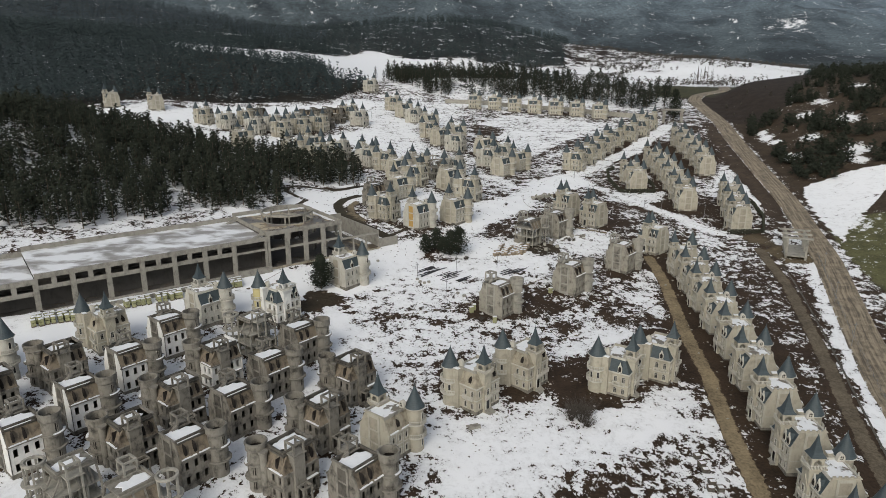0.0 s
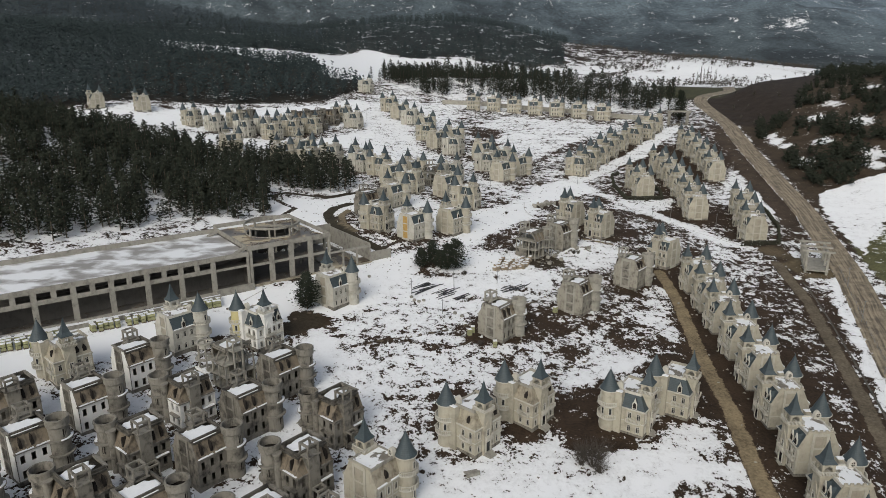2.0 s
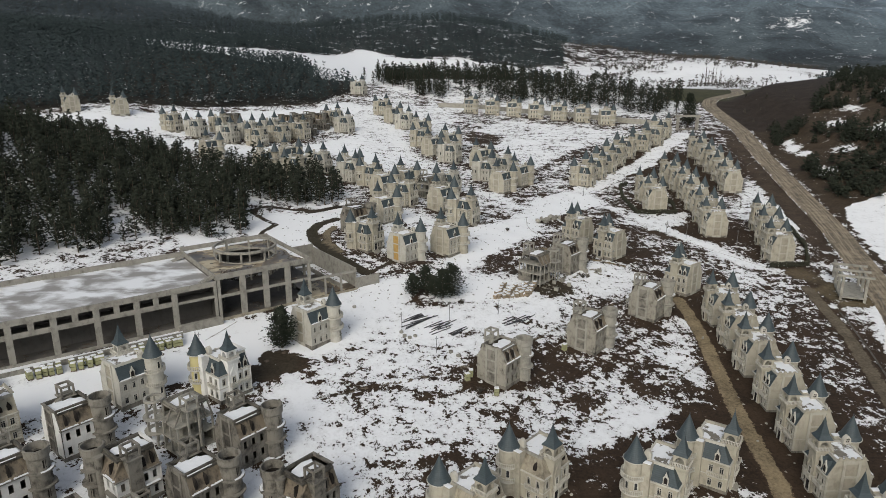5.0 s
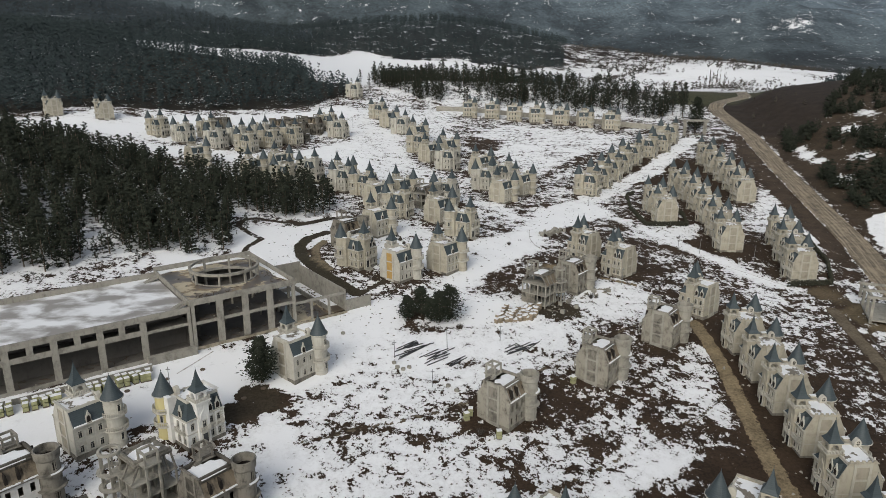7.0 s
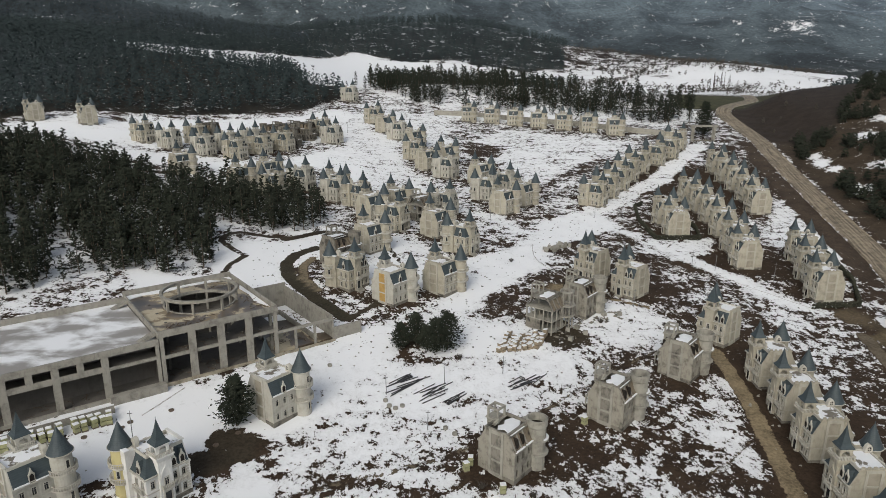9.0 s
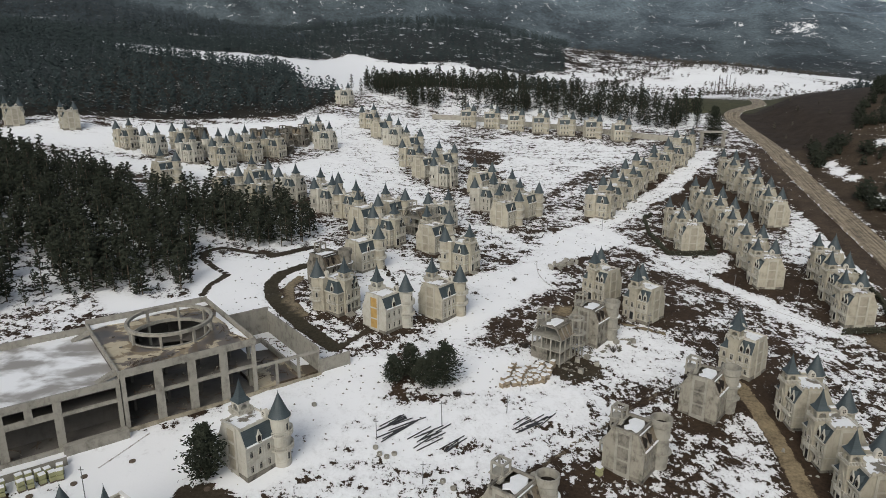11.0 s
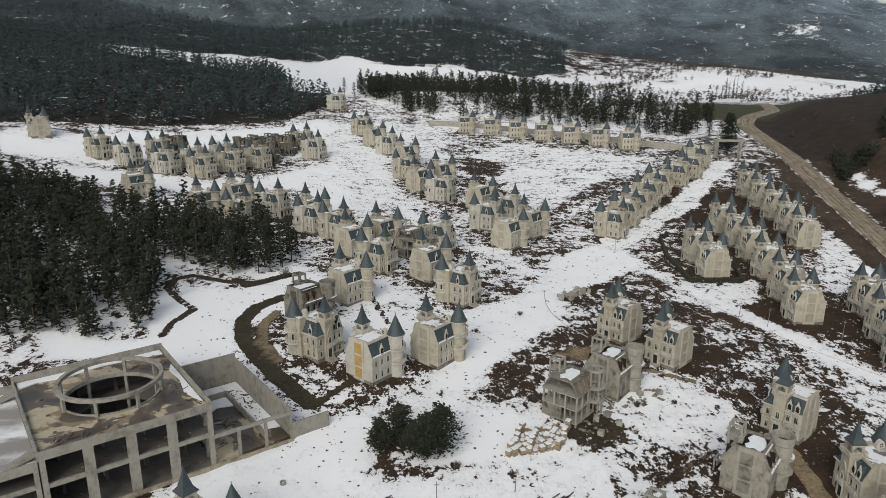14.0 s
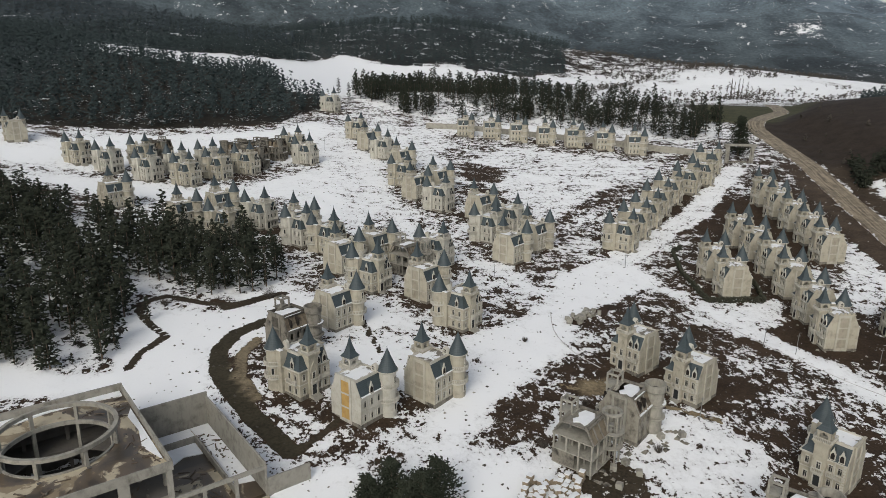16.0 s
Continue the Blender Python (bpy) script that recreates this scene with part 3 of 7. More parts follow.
def cover_of(x, y, spots):
    """Snow cover, patch size and soil colour for places on the plan."""
    cover = 0.545 - 0.03 * smooth(y, 270, 330) - 0.035 * smooth(x, 60, 100)
    soil = np.empty((*x.shape, 3))
    soil[:] = (0.036, 0.0235, 0.015)
    out = np.maximum(np.maximum(-200 - x, x - 200), np.maximum(y - 620, 0))
    wide = smooth(out, 60, 420)
    for cx, cy, rx, ry in BARE_FIELDS:
        cover -= hump(x, y, cx, cy, rx, ry, 0.27)
    for cx, cy, rx, ry, k in ((82, 165, 13, 85, 0.42), (130, 312, 11, 30, 0.10), (113, 345, 12, 30, 0.08), (141, 420, 15, 40, 0.12), (172, 420, 8, 90, 0.2), (100, 205, 9, 60, 0.12), (126, 200, 14, 62, 0.24)):
        cover -= hump(x, y, cx, cy, rx, ry, k)
    cover += 0.16 * smooth(-x, 2, 26) * smooth(205 - y, 0, 24)
    cover += hump(x, y, -4, 238, 34, 20, 0.13) + hump(x, y, 40, 258, 22, 10, 0.1)
    for cx, cy, rx, ry in SNOW_FIELDS:
        cover = np.maximum(cover, 0.12 + hump(x, y, cx, cy, rx, ry, 1.0))
    for value, poly in BARE_PLOTS + BARE_GARDENS + WHITE_PLOTS + FAR_PLOTS + LATE_PLOTS:
        k = patch(x, y, poly, 2.6)
        cover = cover * (1 - k) + value * k
    for cx, cy in spots:
        cover -= hump(x, y, cx, cy, 6.6, 6.6, 0.3)
    for w, line in SNOW_ROADS:
        cover = np.maximum(cover, 0.72 * smooth(along(line, x, y) + 1.6 * waves(x, y, 5.0, 2.0), w + 2.2, w - 2.2))
    path = np.zeros(x.shape)
    tread = np.empty((*x.shape, 3))
    tread[:] = OCHRE
    for w, amount, tone, line in EARTH_TRACKS:
        k = np.clip(0.5 + (w * 1.15 - along(line, x, y)) / 4.5, 0, 1) * (0.6 + 0.4 * amount)
        tread[k > path] = tone
        path = np.maximum(path, k)
    for cx, cy, rx, ry, tone in ((-40, 213, 7, 6, DARK_MUD), (-43, 207, 6, 4, DARK_MUD), (139, 266, 9, 11, (0.10, 0.08, 0.05)), (133, 283, 6, 8, (0.09, 0.07, 0.045)), (40, 266, 8, 6, DARK_MUD), (46, 300, 7, 4, OCHRE)):
        k = smooth(hump(x, y, cx, cy, rx, ry, 1.0) + 0.25 * waves(x, y, 2.7, 3.0), 0.3, 0.55)
        cover = cover * (1 - k) + 0.2 * k
        soil = soil * (1 - k[..., None]) + np.array(tone) * k[..., None]
    # the valley floor, the brown hill, far woods and mountains
    ploughed = np.where(within(x, y, PLOUGHED), 1.0, 0.0)
    beside = x - road_x(y)
    verge = smooth(np.abs(beside + 10) + 2 * waves(x, y, 9.0, 1.0), 5.5, 3.0) * smooth(y, 290, 330) * smooth(y, 520, 480)
    cover = cover * (1 - verge) + 0.14 * verge
    soil = soil * (1 - 0.7 * verge[..., None]) + np.array((0.06, 0.045, 0.033)) * 0.7 * verge[..., None]
    hill = smooth(beside, 6, 9) * smooth(y, 740, 660) * smooth(y, 268, 300) * (1 - smooth(ploughed, 0.3, 0.5))
    spots_of_snow = sum(hump(x, y, cx, cy, r * 0.8, r, 0.75) for cx, cy, r in HILL_SNOW)
    cover = cover * (1 - hill) + (0.16 + spots_of_snow) * hill
    soil = soil * (1 - hill[..., None]) + np.array((0.046, 0.034, 0.023)) * hill[..., None]
    cover = np.maximum(cover, 0.8 * smooth(ploughed, 0.3, 0.5))
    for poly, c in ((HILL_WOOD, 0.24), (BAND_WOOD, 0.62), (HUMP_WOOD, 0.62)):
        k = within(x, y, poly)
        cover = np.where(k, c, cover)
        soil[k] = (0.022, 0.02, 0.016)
    meadow = within(x, y, MEADOW) & ~within(x, y, PLOUGHED)
    cover = np.where(meadow, 0.2 + (0.34 + 0.22 * np.sin(along(PLOUGHED[6:], x, y) * 1.15)) * np.exp(-along(PLOUGHED[6:], x, y) / 12.0), cover)
    strip = np.abs((x - 222) * 0.6 + (y - 607) * 0.8) + np.maximum(np.abs((x - 222) * 0.8 - (y - 607) * 0.6) - 28, 0)
    green = ((strip < 14) | meadow)
    soil[green] = (0.085, 0.085, 0.04)
    cover = np.where(strip < 14, 0.0, cover)
    fields = smooth(y, 760, 900) * smooth(1150 + 0.3 * x - y, 0, 120) * smooth(x, -330, -150)
    cover = cover * (1 - fields) + (0.86 + 0.3 * waves(x, y, 60, 4.0) + 0.16 * np.sin((0.4 * x - 0.92 * y) / 7.0)) * fields
    r = np.hypot(x, y)
    far = np.maximum(smooth(r, 1350, 1800), np.maximum(smooth(-x, 235, 300) * smooth(y, 530, 560), hump(x, y, 0, 1500, 260, 190, 1.5).clip(0, 1)))
    cover = cover * (1 - far) + (0.24 + 0.10 * smooth(r, 2200, 3000)) * far
    for cx, cy, rx, ry in ((726, 1730, 42, 12), (853, 1785, 40, 9), (889, 1602, 12, 22), (925, 1593, 16, 10), (622, 1724, 26, 10), (396, 1893, 34, 12), (-180, 2300, 90, 30), (120, 2600, 80, 40)):
        cover = cover + hump(x, y, cx, cy, rx, ry, 0.5)
    cover = np.maximum(cover, 1.5 * patch(x, y, CLEARING, 12.0))
    bare = patch(x, y, BROWN_FIELD, 5.0)[..., None]
    cover = cover * (1 - bare[..., 0])
    soil = soil * (1 - bare) + np.array((0.028, 0.021, 0.016)) * bare
    green = patch(x, y, GREEN_FIELD, 4.0)[..., None]
    cover = cover * (1 - green[..., 0])
    soil = soil * (1 - green) + np.array((0.046, 0.046, 0.022)) * green
    k = within(x, y, FAR_WOODS)
    cover = np.where(k, 0.3, cover)
    soil[k] = (0.024, 0.028, 0.028)
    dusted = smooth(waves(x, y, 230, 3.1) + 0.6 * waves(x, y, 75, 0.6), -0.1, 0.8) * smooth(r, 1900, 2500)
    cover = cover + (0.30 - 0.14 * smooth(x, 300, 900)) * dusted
    # Far ground pales and turns blue with distance: haze painted into its colour.
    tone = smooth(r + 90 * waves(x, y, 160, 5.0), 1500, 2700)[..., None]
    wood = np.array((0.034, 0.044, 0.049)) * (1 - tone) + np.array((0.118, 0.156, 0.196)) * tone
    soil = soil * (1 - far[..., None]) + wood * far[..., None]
    return cover, wide, soil, path, tread


def spread(lo, hi, core0, core1, step, grow=1.09):
    """Grid lines: even between core0 and core1, ever wider outside."""
    v = list(np.arange(core0, core1, step))
    s, a = step, v[-1]
    while a < hi:
        s *= grow
        a += s
        v.append(a)
    s, a = step, v[0]
    while a > lo:
        s *= grow
        a -= s
        v.insert(0, a)
    return np.array(v)


# ---- houses: where they stand ----
EAST, WEST = 50, -130        # the two ways in which the paired villas face
ROW_BY_ROAD = [(89.3, 247.5), (88.6, 233), (87.4, 218.5), (86, 202), (84.2, 185.5), (81.8, 168), (79.5, 150.5), (77.5, 133.5), (76.2, 118.6), (75.3, 104)]
ROWS_AT_GATE = [(101.7, 374.6), (101.7, 360.3), (122.5, 404), (123.2, 391), (122.7, 376.5), (121, 359.6), (118.8, 342), (116.2, 326.6),
                (139.2, 330.8), (134.4, 313.8), (130.4, 298.7), (152, 448), (150.9, 432.5), (150.6, 418.5), (149.6, 403.5), (147, 387)]
FINISHED_EAST = [(-163.9, 486.6), (-146.4, 479), (-136.4, 494.5), (-125.2, 471.5), (-107, 469), (-115.5, 484.5), (-96.5, 482.8), (-104.3, 496.2), (-70.3, 398.8),
                 (-63.9, 643.9), (-39.1, 576.3), (-20.7, 532.7), (-8.2, 483.1), (9, 446.2), (-69.6, 535), (-60.4, 517.1), (-85.9, 494.5), (-60.8, 413.7),
                 (-31.3, 389), (-42, 396), (-13.7, 356), (6.7, 379.7), (12.9, 331.6), (27.2, 408), (-24.7, 294.5), (36.5, 418.6)]
FINISHED_WEST = [(-123.3, 428.1), (-79.6, 424.3), (-89, 407.7), (-31, 551.6), (-10.5, 510.8), (-2.1, 461.9), (8.4, 473), (-44.6, 405.6), (-14.3, 381.8), (-24.5, 370.6),
                 (3, 350.4), (-21.2, 328.8), (5, 294.1), (25.5, 435.4), (33, 386.5), (43.3, 400.1), (-33, 225), (-70.1, 193.3), (-111.5, 154.6)]
ROW_ON_SLOPE = [(77.3, 401.2), (86, 414.4), (94, 426), (102.7, 440.2), (112, 454), (124.7, 467), (135.7, 478.5), (146.4, 497.4)]
RAW_WEST = [(-74, 175.3), (-77.6, 158), (-81.3, 141.1), (-85.5, 125.4), (-43, 159.1), (-38.9, 176), (-47.3, 142.6), (-16.5, 118.7), (-52, 125.2), (17.8, 210.4),
            (44.4, 229.6), (67.4, 250.6), (47.1, 283.6), (-30.7, 313.6)]
RAW_EAST = [(-27.2, 138.9), (-23.1, 157.9), (-31.4, 122), (-92.6, 154.2), (-61.1, 143.6), (-65.3, 127.7), (-101, 140), (-88, 518), (-78, 524), (-96, 512), (-132, 505), (-84, 507)]
FRAMES = [(-52.3, 178.2, EAST), (-69.6, 112.2, EAST), (-55.9, 109.2, WEST), (35.1, 272.8, WEST), (-3, 372, WEST)]
WALLED_ROW = [(26.4, 589.4), (42.3, 583.5), (58, 576.3), (73.2, 567), (88.8, 559), (104, 550), (119.1, 538)]
BARE_MANSARD = [(7.5, 156.1), (21.2, 166.9), (-90.8, 174.3)]
SLATED_PAIR = [(45.3, 164.7), (58.1, 172.4)]
CORNER_VILLAS = [(56.6, 311.5), (66.4, 298.7), (84.6, 269.9)]
PATCHED_VILLA, WHITE_SHELL = (-49.6, 197.9), (-57.4, 161.6)
LONE_VILLAS = [(-206, 509, -50), (-238, 510, -50)]
PANEL_VILLA = (-10.4, 285.3)
ALL_SPOTS = [p[:2] for p in [PANEL_VILLA] + ROW_BY_ROAD + ROWS_AT_GATE + FINISHED_EAST + FINISHED_WEST + ROW_ON_SLOPE + RAW_WEST + RAW_EAST + FRAMES + WALLED_ROW + BARE_MANSARD
             + SLATED_PAIR + CORNER_VILLAS + LONE_VILLAS + [PATCHED_VILLA, WHITE_SHELL]]


def build_ground():
    xs, ys = spread(-3300, 3300, -170, 225, 1.7, 1.07), spread(-600, 4600, 95, 560, 1.7, 1.06)
    gx, gy = np.meshgrid(xs, ys)
    z = land(gx, gy)
    nx, ny = len(xs), len(ys)
    co = np.stack([gx, gy, z], -1).reshape(-1, 3)
    i = (np.arange(ny - 1)[:, None] * nx + np.arange(nx - 1)).ravel()
    quads = np.stack([i, i + 1, i + nx + 1, i + nx], 1)
    me = bpy.data.meshes.new("ground")
    me.from_pydata(co.tolist(), [], quads.tolist())
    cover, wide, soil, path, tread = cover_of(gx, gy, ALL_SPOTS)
    for name, v in (("cover", cover), ("wide", wide), ("path", path)):
        me.attributes.new(name, 'FLOAT', 'POINT').data.foreach_set("value", v.ravel().astype(np.float32))
    for name, v in (("soil", soil), ("tread", tread)):
        me.attributes.new(name, 'FLOAT_COLOR', 'POINT').data.foreach_set("color", np.concatenate([v, np.ones((*v.shape[:2], 1))], -1).ravel().astype(np.float32))
    me.polygons.foreach_set("use_smooth", [True] * len(me.polygons))
    me.materials.append(GROUND)
    tagged(new("ground", me), "muddy sloping ground under broken wet snow", "ground", kind="structure")


build_ground()


# ---- villas ----
TX, TY = -4.0, 4.2           # round tower
UX, UY = -0.6, -3.6          # square turret


def side(face, u, out=0.0):
    """A pose on one face of the villa: x along it, y out of the wall, z up. a: entrance, b: narrow side, c: blank, d: long side."""
    return {"a": pose(u, -4.4 - out, 0, 0, 0, 180), "b": pose(-4.2 - out, u, 0, 0, 0, 90), "c": pose(4.2 + out, u, 0, 0, 0, -90), "d": pose(u, 4.4 + out, 0)}[face]


def window_shape(w, h, deep=0.02, t=0.12):
    """A surround with a deeper sill, and the pane set back in it, in one piece."""
    o = [(-w / 2 - t, -t * 1.3), (w / 2 + t, -t * 1.3), (w / 2 + t, h + t * 1.4), (-w / 2 - t, h + t * 1.4)]
    i = [(-w / 2, 0), (w / 2, 0), (w / 2, h), (-w / 2, h)]
    p = [(x, 0.16 if z < 0 else 0.11, z) for x, z in o] + [(x, 0.11, z) for x, z in i] + [(x, deep, z) for x, z in i] + [(x, -0.05, z) for x, z in o]
    f = [(k, (k + 1) % 4, 4 + (k + 1) % 4, 4 + k) for k in range(4)] + [(4 + k, 4 + (k + 1) % 4, 8 + (k + 1) % 4, 8 + k) for k in range(4)]
    f += [(k, 12 + k, 12 + (k + 1) % 4, (k + 1) % 4) for k in range(4)]
    s = Shape().add(p, f).pane(p, (8, 9, 10, 11))
    return s.box(-0.035, 0.035, deep, deep + 0.03, 0, h).box(-w / 2, -0.035, deep, deep + 0.03, h * 0.66, h * 0.66 + 0.06).box(0.035, w / 2, deep, deep + 0.03, h * 0.66, h * 0.66 + 0.06) if deep < 0.05 and w > 0.6 else s


def pierced(s, place, u0, u1, z0, z1, holes, t=0.3, mat=0):
    """A wall of thickness t with openings that go through it; place puts (along, out, up) into the part's space. holes: (middle, sill, width, height)."""
    us = sorted({u0, u1} | {round(c + d * w / 2, 4) for c, z, w, h in holes for d in (-1, 1)})
    zs = sorted({z0, z1} | {round(v, 4) for c, z, w, h in holes for v in (z, z + h)})
    nu, nz = len(us), len(zs)

    def is_hole(i, j):
        u, z = (us[i] + us[i + 1]) / 2, (zs[j] + zs[j + 1]) / 2
        return any(abs(u - c) < w / 2 and a < z < a + h for c, a, w, h in holes)
    solid = {(i, j) for i in range(nu - 1) for j in range(nz - 1) if not is_hole(i, j)}
    p = [place(u, o, z) for o in (0, -t) for z in zs for u in us]
    f = []
    for i, j in solid:
        a, b, c, d = j * nu + i, j * nu + i + 1, (j + 1) * nu + i + 1, (j + 1) * nu + i
        k = nu * nz
        f += [(a, b, c, d), (a + k, d + k, c + k, b + k)]
        for (x, y), (m, q) in (((i - 1, j), (a, d)), ((i + 1, j), (b, c)), ((i, j - 1), (a, b)), ((i, j + 1), (d, c))):
            if (x, y) not in solid:
                f.append((m, q, q + k, m + k))
    return s.add(p, f, mat)


def dormer_shape():
    """A steep little gable with a pointed head and cheeks that run back into the mansard."""
    s = Shape()
    s.box(-0.52, -0.36, -0.12, 0.12, 0, 1.3)
    s.box(0.36, 0.52, -0.12, 0.12, 0, 1.3)
    s.box(-0.48, 0.48, -1.3, -0.12, 0, 1.2, 1)
    s.slab([(-0.5, 1.2), (0.5, 1.2), (0.3, 1.5), (0.08, 2.1), (0, 2.3), (-0.08, 2.1), (-0.3, 1.5)], "y", -1.3, -0.12, 1)
    s.slab([(-0.58, 1.15), (0.58, 1.15), (0.36, 1.5), (0.1, 2.15), (0, 2.55), (-0.1, 2.15), (-0.36, 1.5)], "y", -0.12, 0.16)
    s.box(-0.6, 0.6, -0.3, 0.24, -0.14, 0)
    return s


def dormer_void():
    s = Shape()
    # Plate on the dormer front that stands for the shade in its light.
    s.slab([(-0.36, 0), (0.36, 0), (0.36, 0.85), (0.22, 1.25), (0, 1.45), (-0.22, 1.25), (-0.36, 0.85)], "y", 0.1, 0.17)
    return s


def rail_shape(w, d, h=0.85):
    """A balcony: slab on brackets, with a balustrade on its three open sides."""
    s = Shape()
    s.box(-w / 2, w / 2, 0, d, -0.2, 0)
    s.box(-w / 2 + 0.15, w / 2 - 0.15, 0, d * 0.6, -0.45, -0.2)
    s.comb(max(3, int(w / 0.3)), -w / 2, w / 2, h, 0.12, 0.11, d - 0.13, d, lambda u, t, z: (u, t, z))
    for k in (-1, 1):
        x = k * (w / 2 - 0.07)
        s.box(x - 0.1, x + 0.1, d - 0.17, d + 0.03, 0, h + 0.05)
        s.comb(max(1, int(d / 0.3)), 0, d - 0.17, h, 0.12, 0.1, x - 0.06, x + 0.06, lambda u, t, z: (t, u, z))
    return s


def ring_balcony():
    s = Shape()
    a0, a1 = radians(8), radians(262)
    s.arc(0, 0, 1.85, 2.55, -0.24, 0, a0, a1, 18)
    s.arc(0, 0, 1.85, 2.25, -0.5, -0.24, a0, a1, 18)
    return s.comb(26, a0, a1, 0.88, 0.12, 0.055, 2.4, 2.54, lambda u, t, z: (t * math.cos(u), t * math.sin(u), z))


def body_shape(raw=False):
    """Outer walls with their window openings, floors inside, and the pier beside the round tower."""
    s = Shape()
    w, h, low = (0.82, 1.66, 0.06) if raw else (0.72, 1.45, 0.0)
    for face, spots in (("a", WIN_A), ("d", WIN_D), ("b", WIN_B)):
        e = 4.2 if face != "b" else 4.1
        put = {"a": lambda u, o, z: (u, -4.4 - o, z), "d": lambda u, o, z: (u, 4.4 + o, z), "b": lambda u, o, z: (-4.2 - o, u, z)}[face]
        pierced(s, put, -e, e, -2.5, 6.3, [(u, z - low, w, h) for u, z in spots])
    s.box(3.9, 4.2, -4.1, 4.1, -2.5, 6.3)
    s.box(-3.9, 3.9, -4.1, 4.1, 6.1, 6.3)
    if not raw:
        for x0, x1, y0, y1 in ((-4.28, 4.2, -4.48, -4.4), (-4.28, 4.2, 4.4, 4.48), (-4.28, -4.2, -4.4, 4.4)):
            s.box(x0, x1, y0, y1, 3.05, 3.25, 1)
        for y in (-4.4, 4.4):
            for z in range(10):
                s.box(3.62, 4.27, y - 0.06, y + 0.06, 0.45 + z * 0.58, 0.85 + z * 0.58, 1)
        for x in (0.1, 2.1):
            for y in (-4.4, 4.4):
                if not (y < 0 and x < 1):
                    s.box(x - 0.13, x + 0.13, y - 0.07, y + 0.07, 0.35, 6.25, 1)
    return s


def pier_shape():
    """Flat pier between the narrow front and the round tower, with a cap."""
    return Shape().slab([(-4.95, -2.5), (-4.203, -2.5), (-4.203, 6.55), (-3.0, 6.55), (-3.0, 9.9), (-4.0, 9.9), (-4.0, 10.15), (-5.05, 10.15), (-5.05, 9.9), (-4.95, 9.9)], "y", 0.85, 2.45)


def inner_shape():
    """Cross walls and the upper floor inside, seen through the openings."""
    return Shape().slab([(-4.1, 0.0), (-0.15, 0.0), (-0.15, 2.85), (0.15, 2.85), (0.15, 0.0), (4.1, 0.0), (4.1, -0.3), (-4.1, -0.3)][::-1], "x", -3.9, 3.9).box(-3.9, 3.9, -4.1, 4.1, 2.85, 3.05)


def plinth_shape():
    return Shape().box(-4.32, 4.46, -4.52, 4.52, -2.5, 0.3)


def round_dormer():
    """Small stone dormer on the flat roof with a round framed light, looking along x."""
    s = Shape()
    s.slab([(-0.75, 9.6), (0.75, 9.6), (0.75, 10.6), (0.6, 11.1), (0.3, 11.45), (0, 11.6), (-0.3, 11.45), (-0.6, 11.1), (-0.75, 10.6)], "x", -0.5, 0.3)
    ring = [(math.cos(k * 0.5236), math.sin(k * 0.5236)) for k in range(12)]
    p = [(w, r * c, 10.65 + r * 1.25 * q) for w, r in ((0.3, 0.62), (0.44, 0.58), (0.44, 0.40), (0.34, 0.40)) for c, q in ring]
    s.add(p, [(12 * k + i, 12 * k + (i + 1) % 12, 12 * k + 12 + (i + 1) % 12, 12 * k + 12 + i) for k in range(3) for i in range(12)])
    # Disc of the second material: painted shade behind the round frame.
    s.add(p[36:], [tuple(range(12))], 1)
    s.box(0.33, 0.41, -0.035, 0.035, 10.2, 11.1).box(0.33, 0.41, -0.38, 0.38, 10.6, 10.68)
    return s


def gable_shape(quoins=True, crenels=False):
    """The blank party wall with its shouldered outline and a flat chimney breast with sunk panels."""
    s = Shape()
    s.slab([(-4.5, -2.5), (4.5, -2.5), (4.5, 6.0), (4.1, 7.0), (2.75, 9.9), (-2.75, 9.9), (-4.1, 7.0), (-4.5, 6.0)], "x", 4.2, 4.38)
    for k in (-1, 1):
        s.box(4.38, 4.62, min(k * 1.75, k * 1.2), max(k * 1.75, k * 1.2), -2.5, 10.0, 1)
        # kneelers at the eaves
        s.box(4.18, 4.5, min(k * 4.05, k * 4.72), max(k * 4.05, k * 4.72), 6.15, 6.5, 1)
    for z, h in ((-2.5, 3.0), (3.0, 0.4), (6.1, 0.4), (9.2, 0.8)):
        s.box(4.38, 4.6, -1.2, 1.2, z, z + h, 1)
    # Panel faces take a darker material: recess shade put into the colour.
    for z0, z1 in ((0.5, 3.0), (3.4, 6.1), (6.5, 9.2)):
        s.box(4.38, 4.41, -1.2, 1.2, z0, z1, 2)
    if quoins:
        for y in (-4.3, 4.3):
            for z in range(11):
                s.box(4.38, 4.44, y - 0.22, y + 0.22, 0.32 + z * 0.53, 0.76 + z * 0.53, 1)
        s.box(4.38, 4.44, -4.0, -1.75, 3.05, 3.25, 1)
        s.box(4.38, 4.44, 1.75, 4.0, 3.05, 3.25, 1)
    s.box(4.1, 4.66, -2.9, 2.9, 10.0, 10.2)
    for i in range(5 if crenels else 0):
        y = -2.3 + i * 1.15
        s.box(4.15, 4.4, y - 0.3, y + 0.3, 10.2, 10.55)
    return s


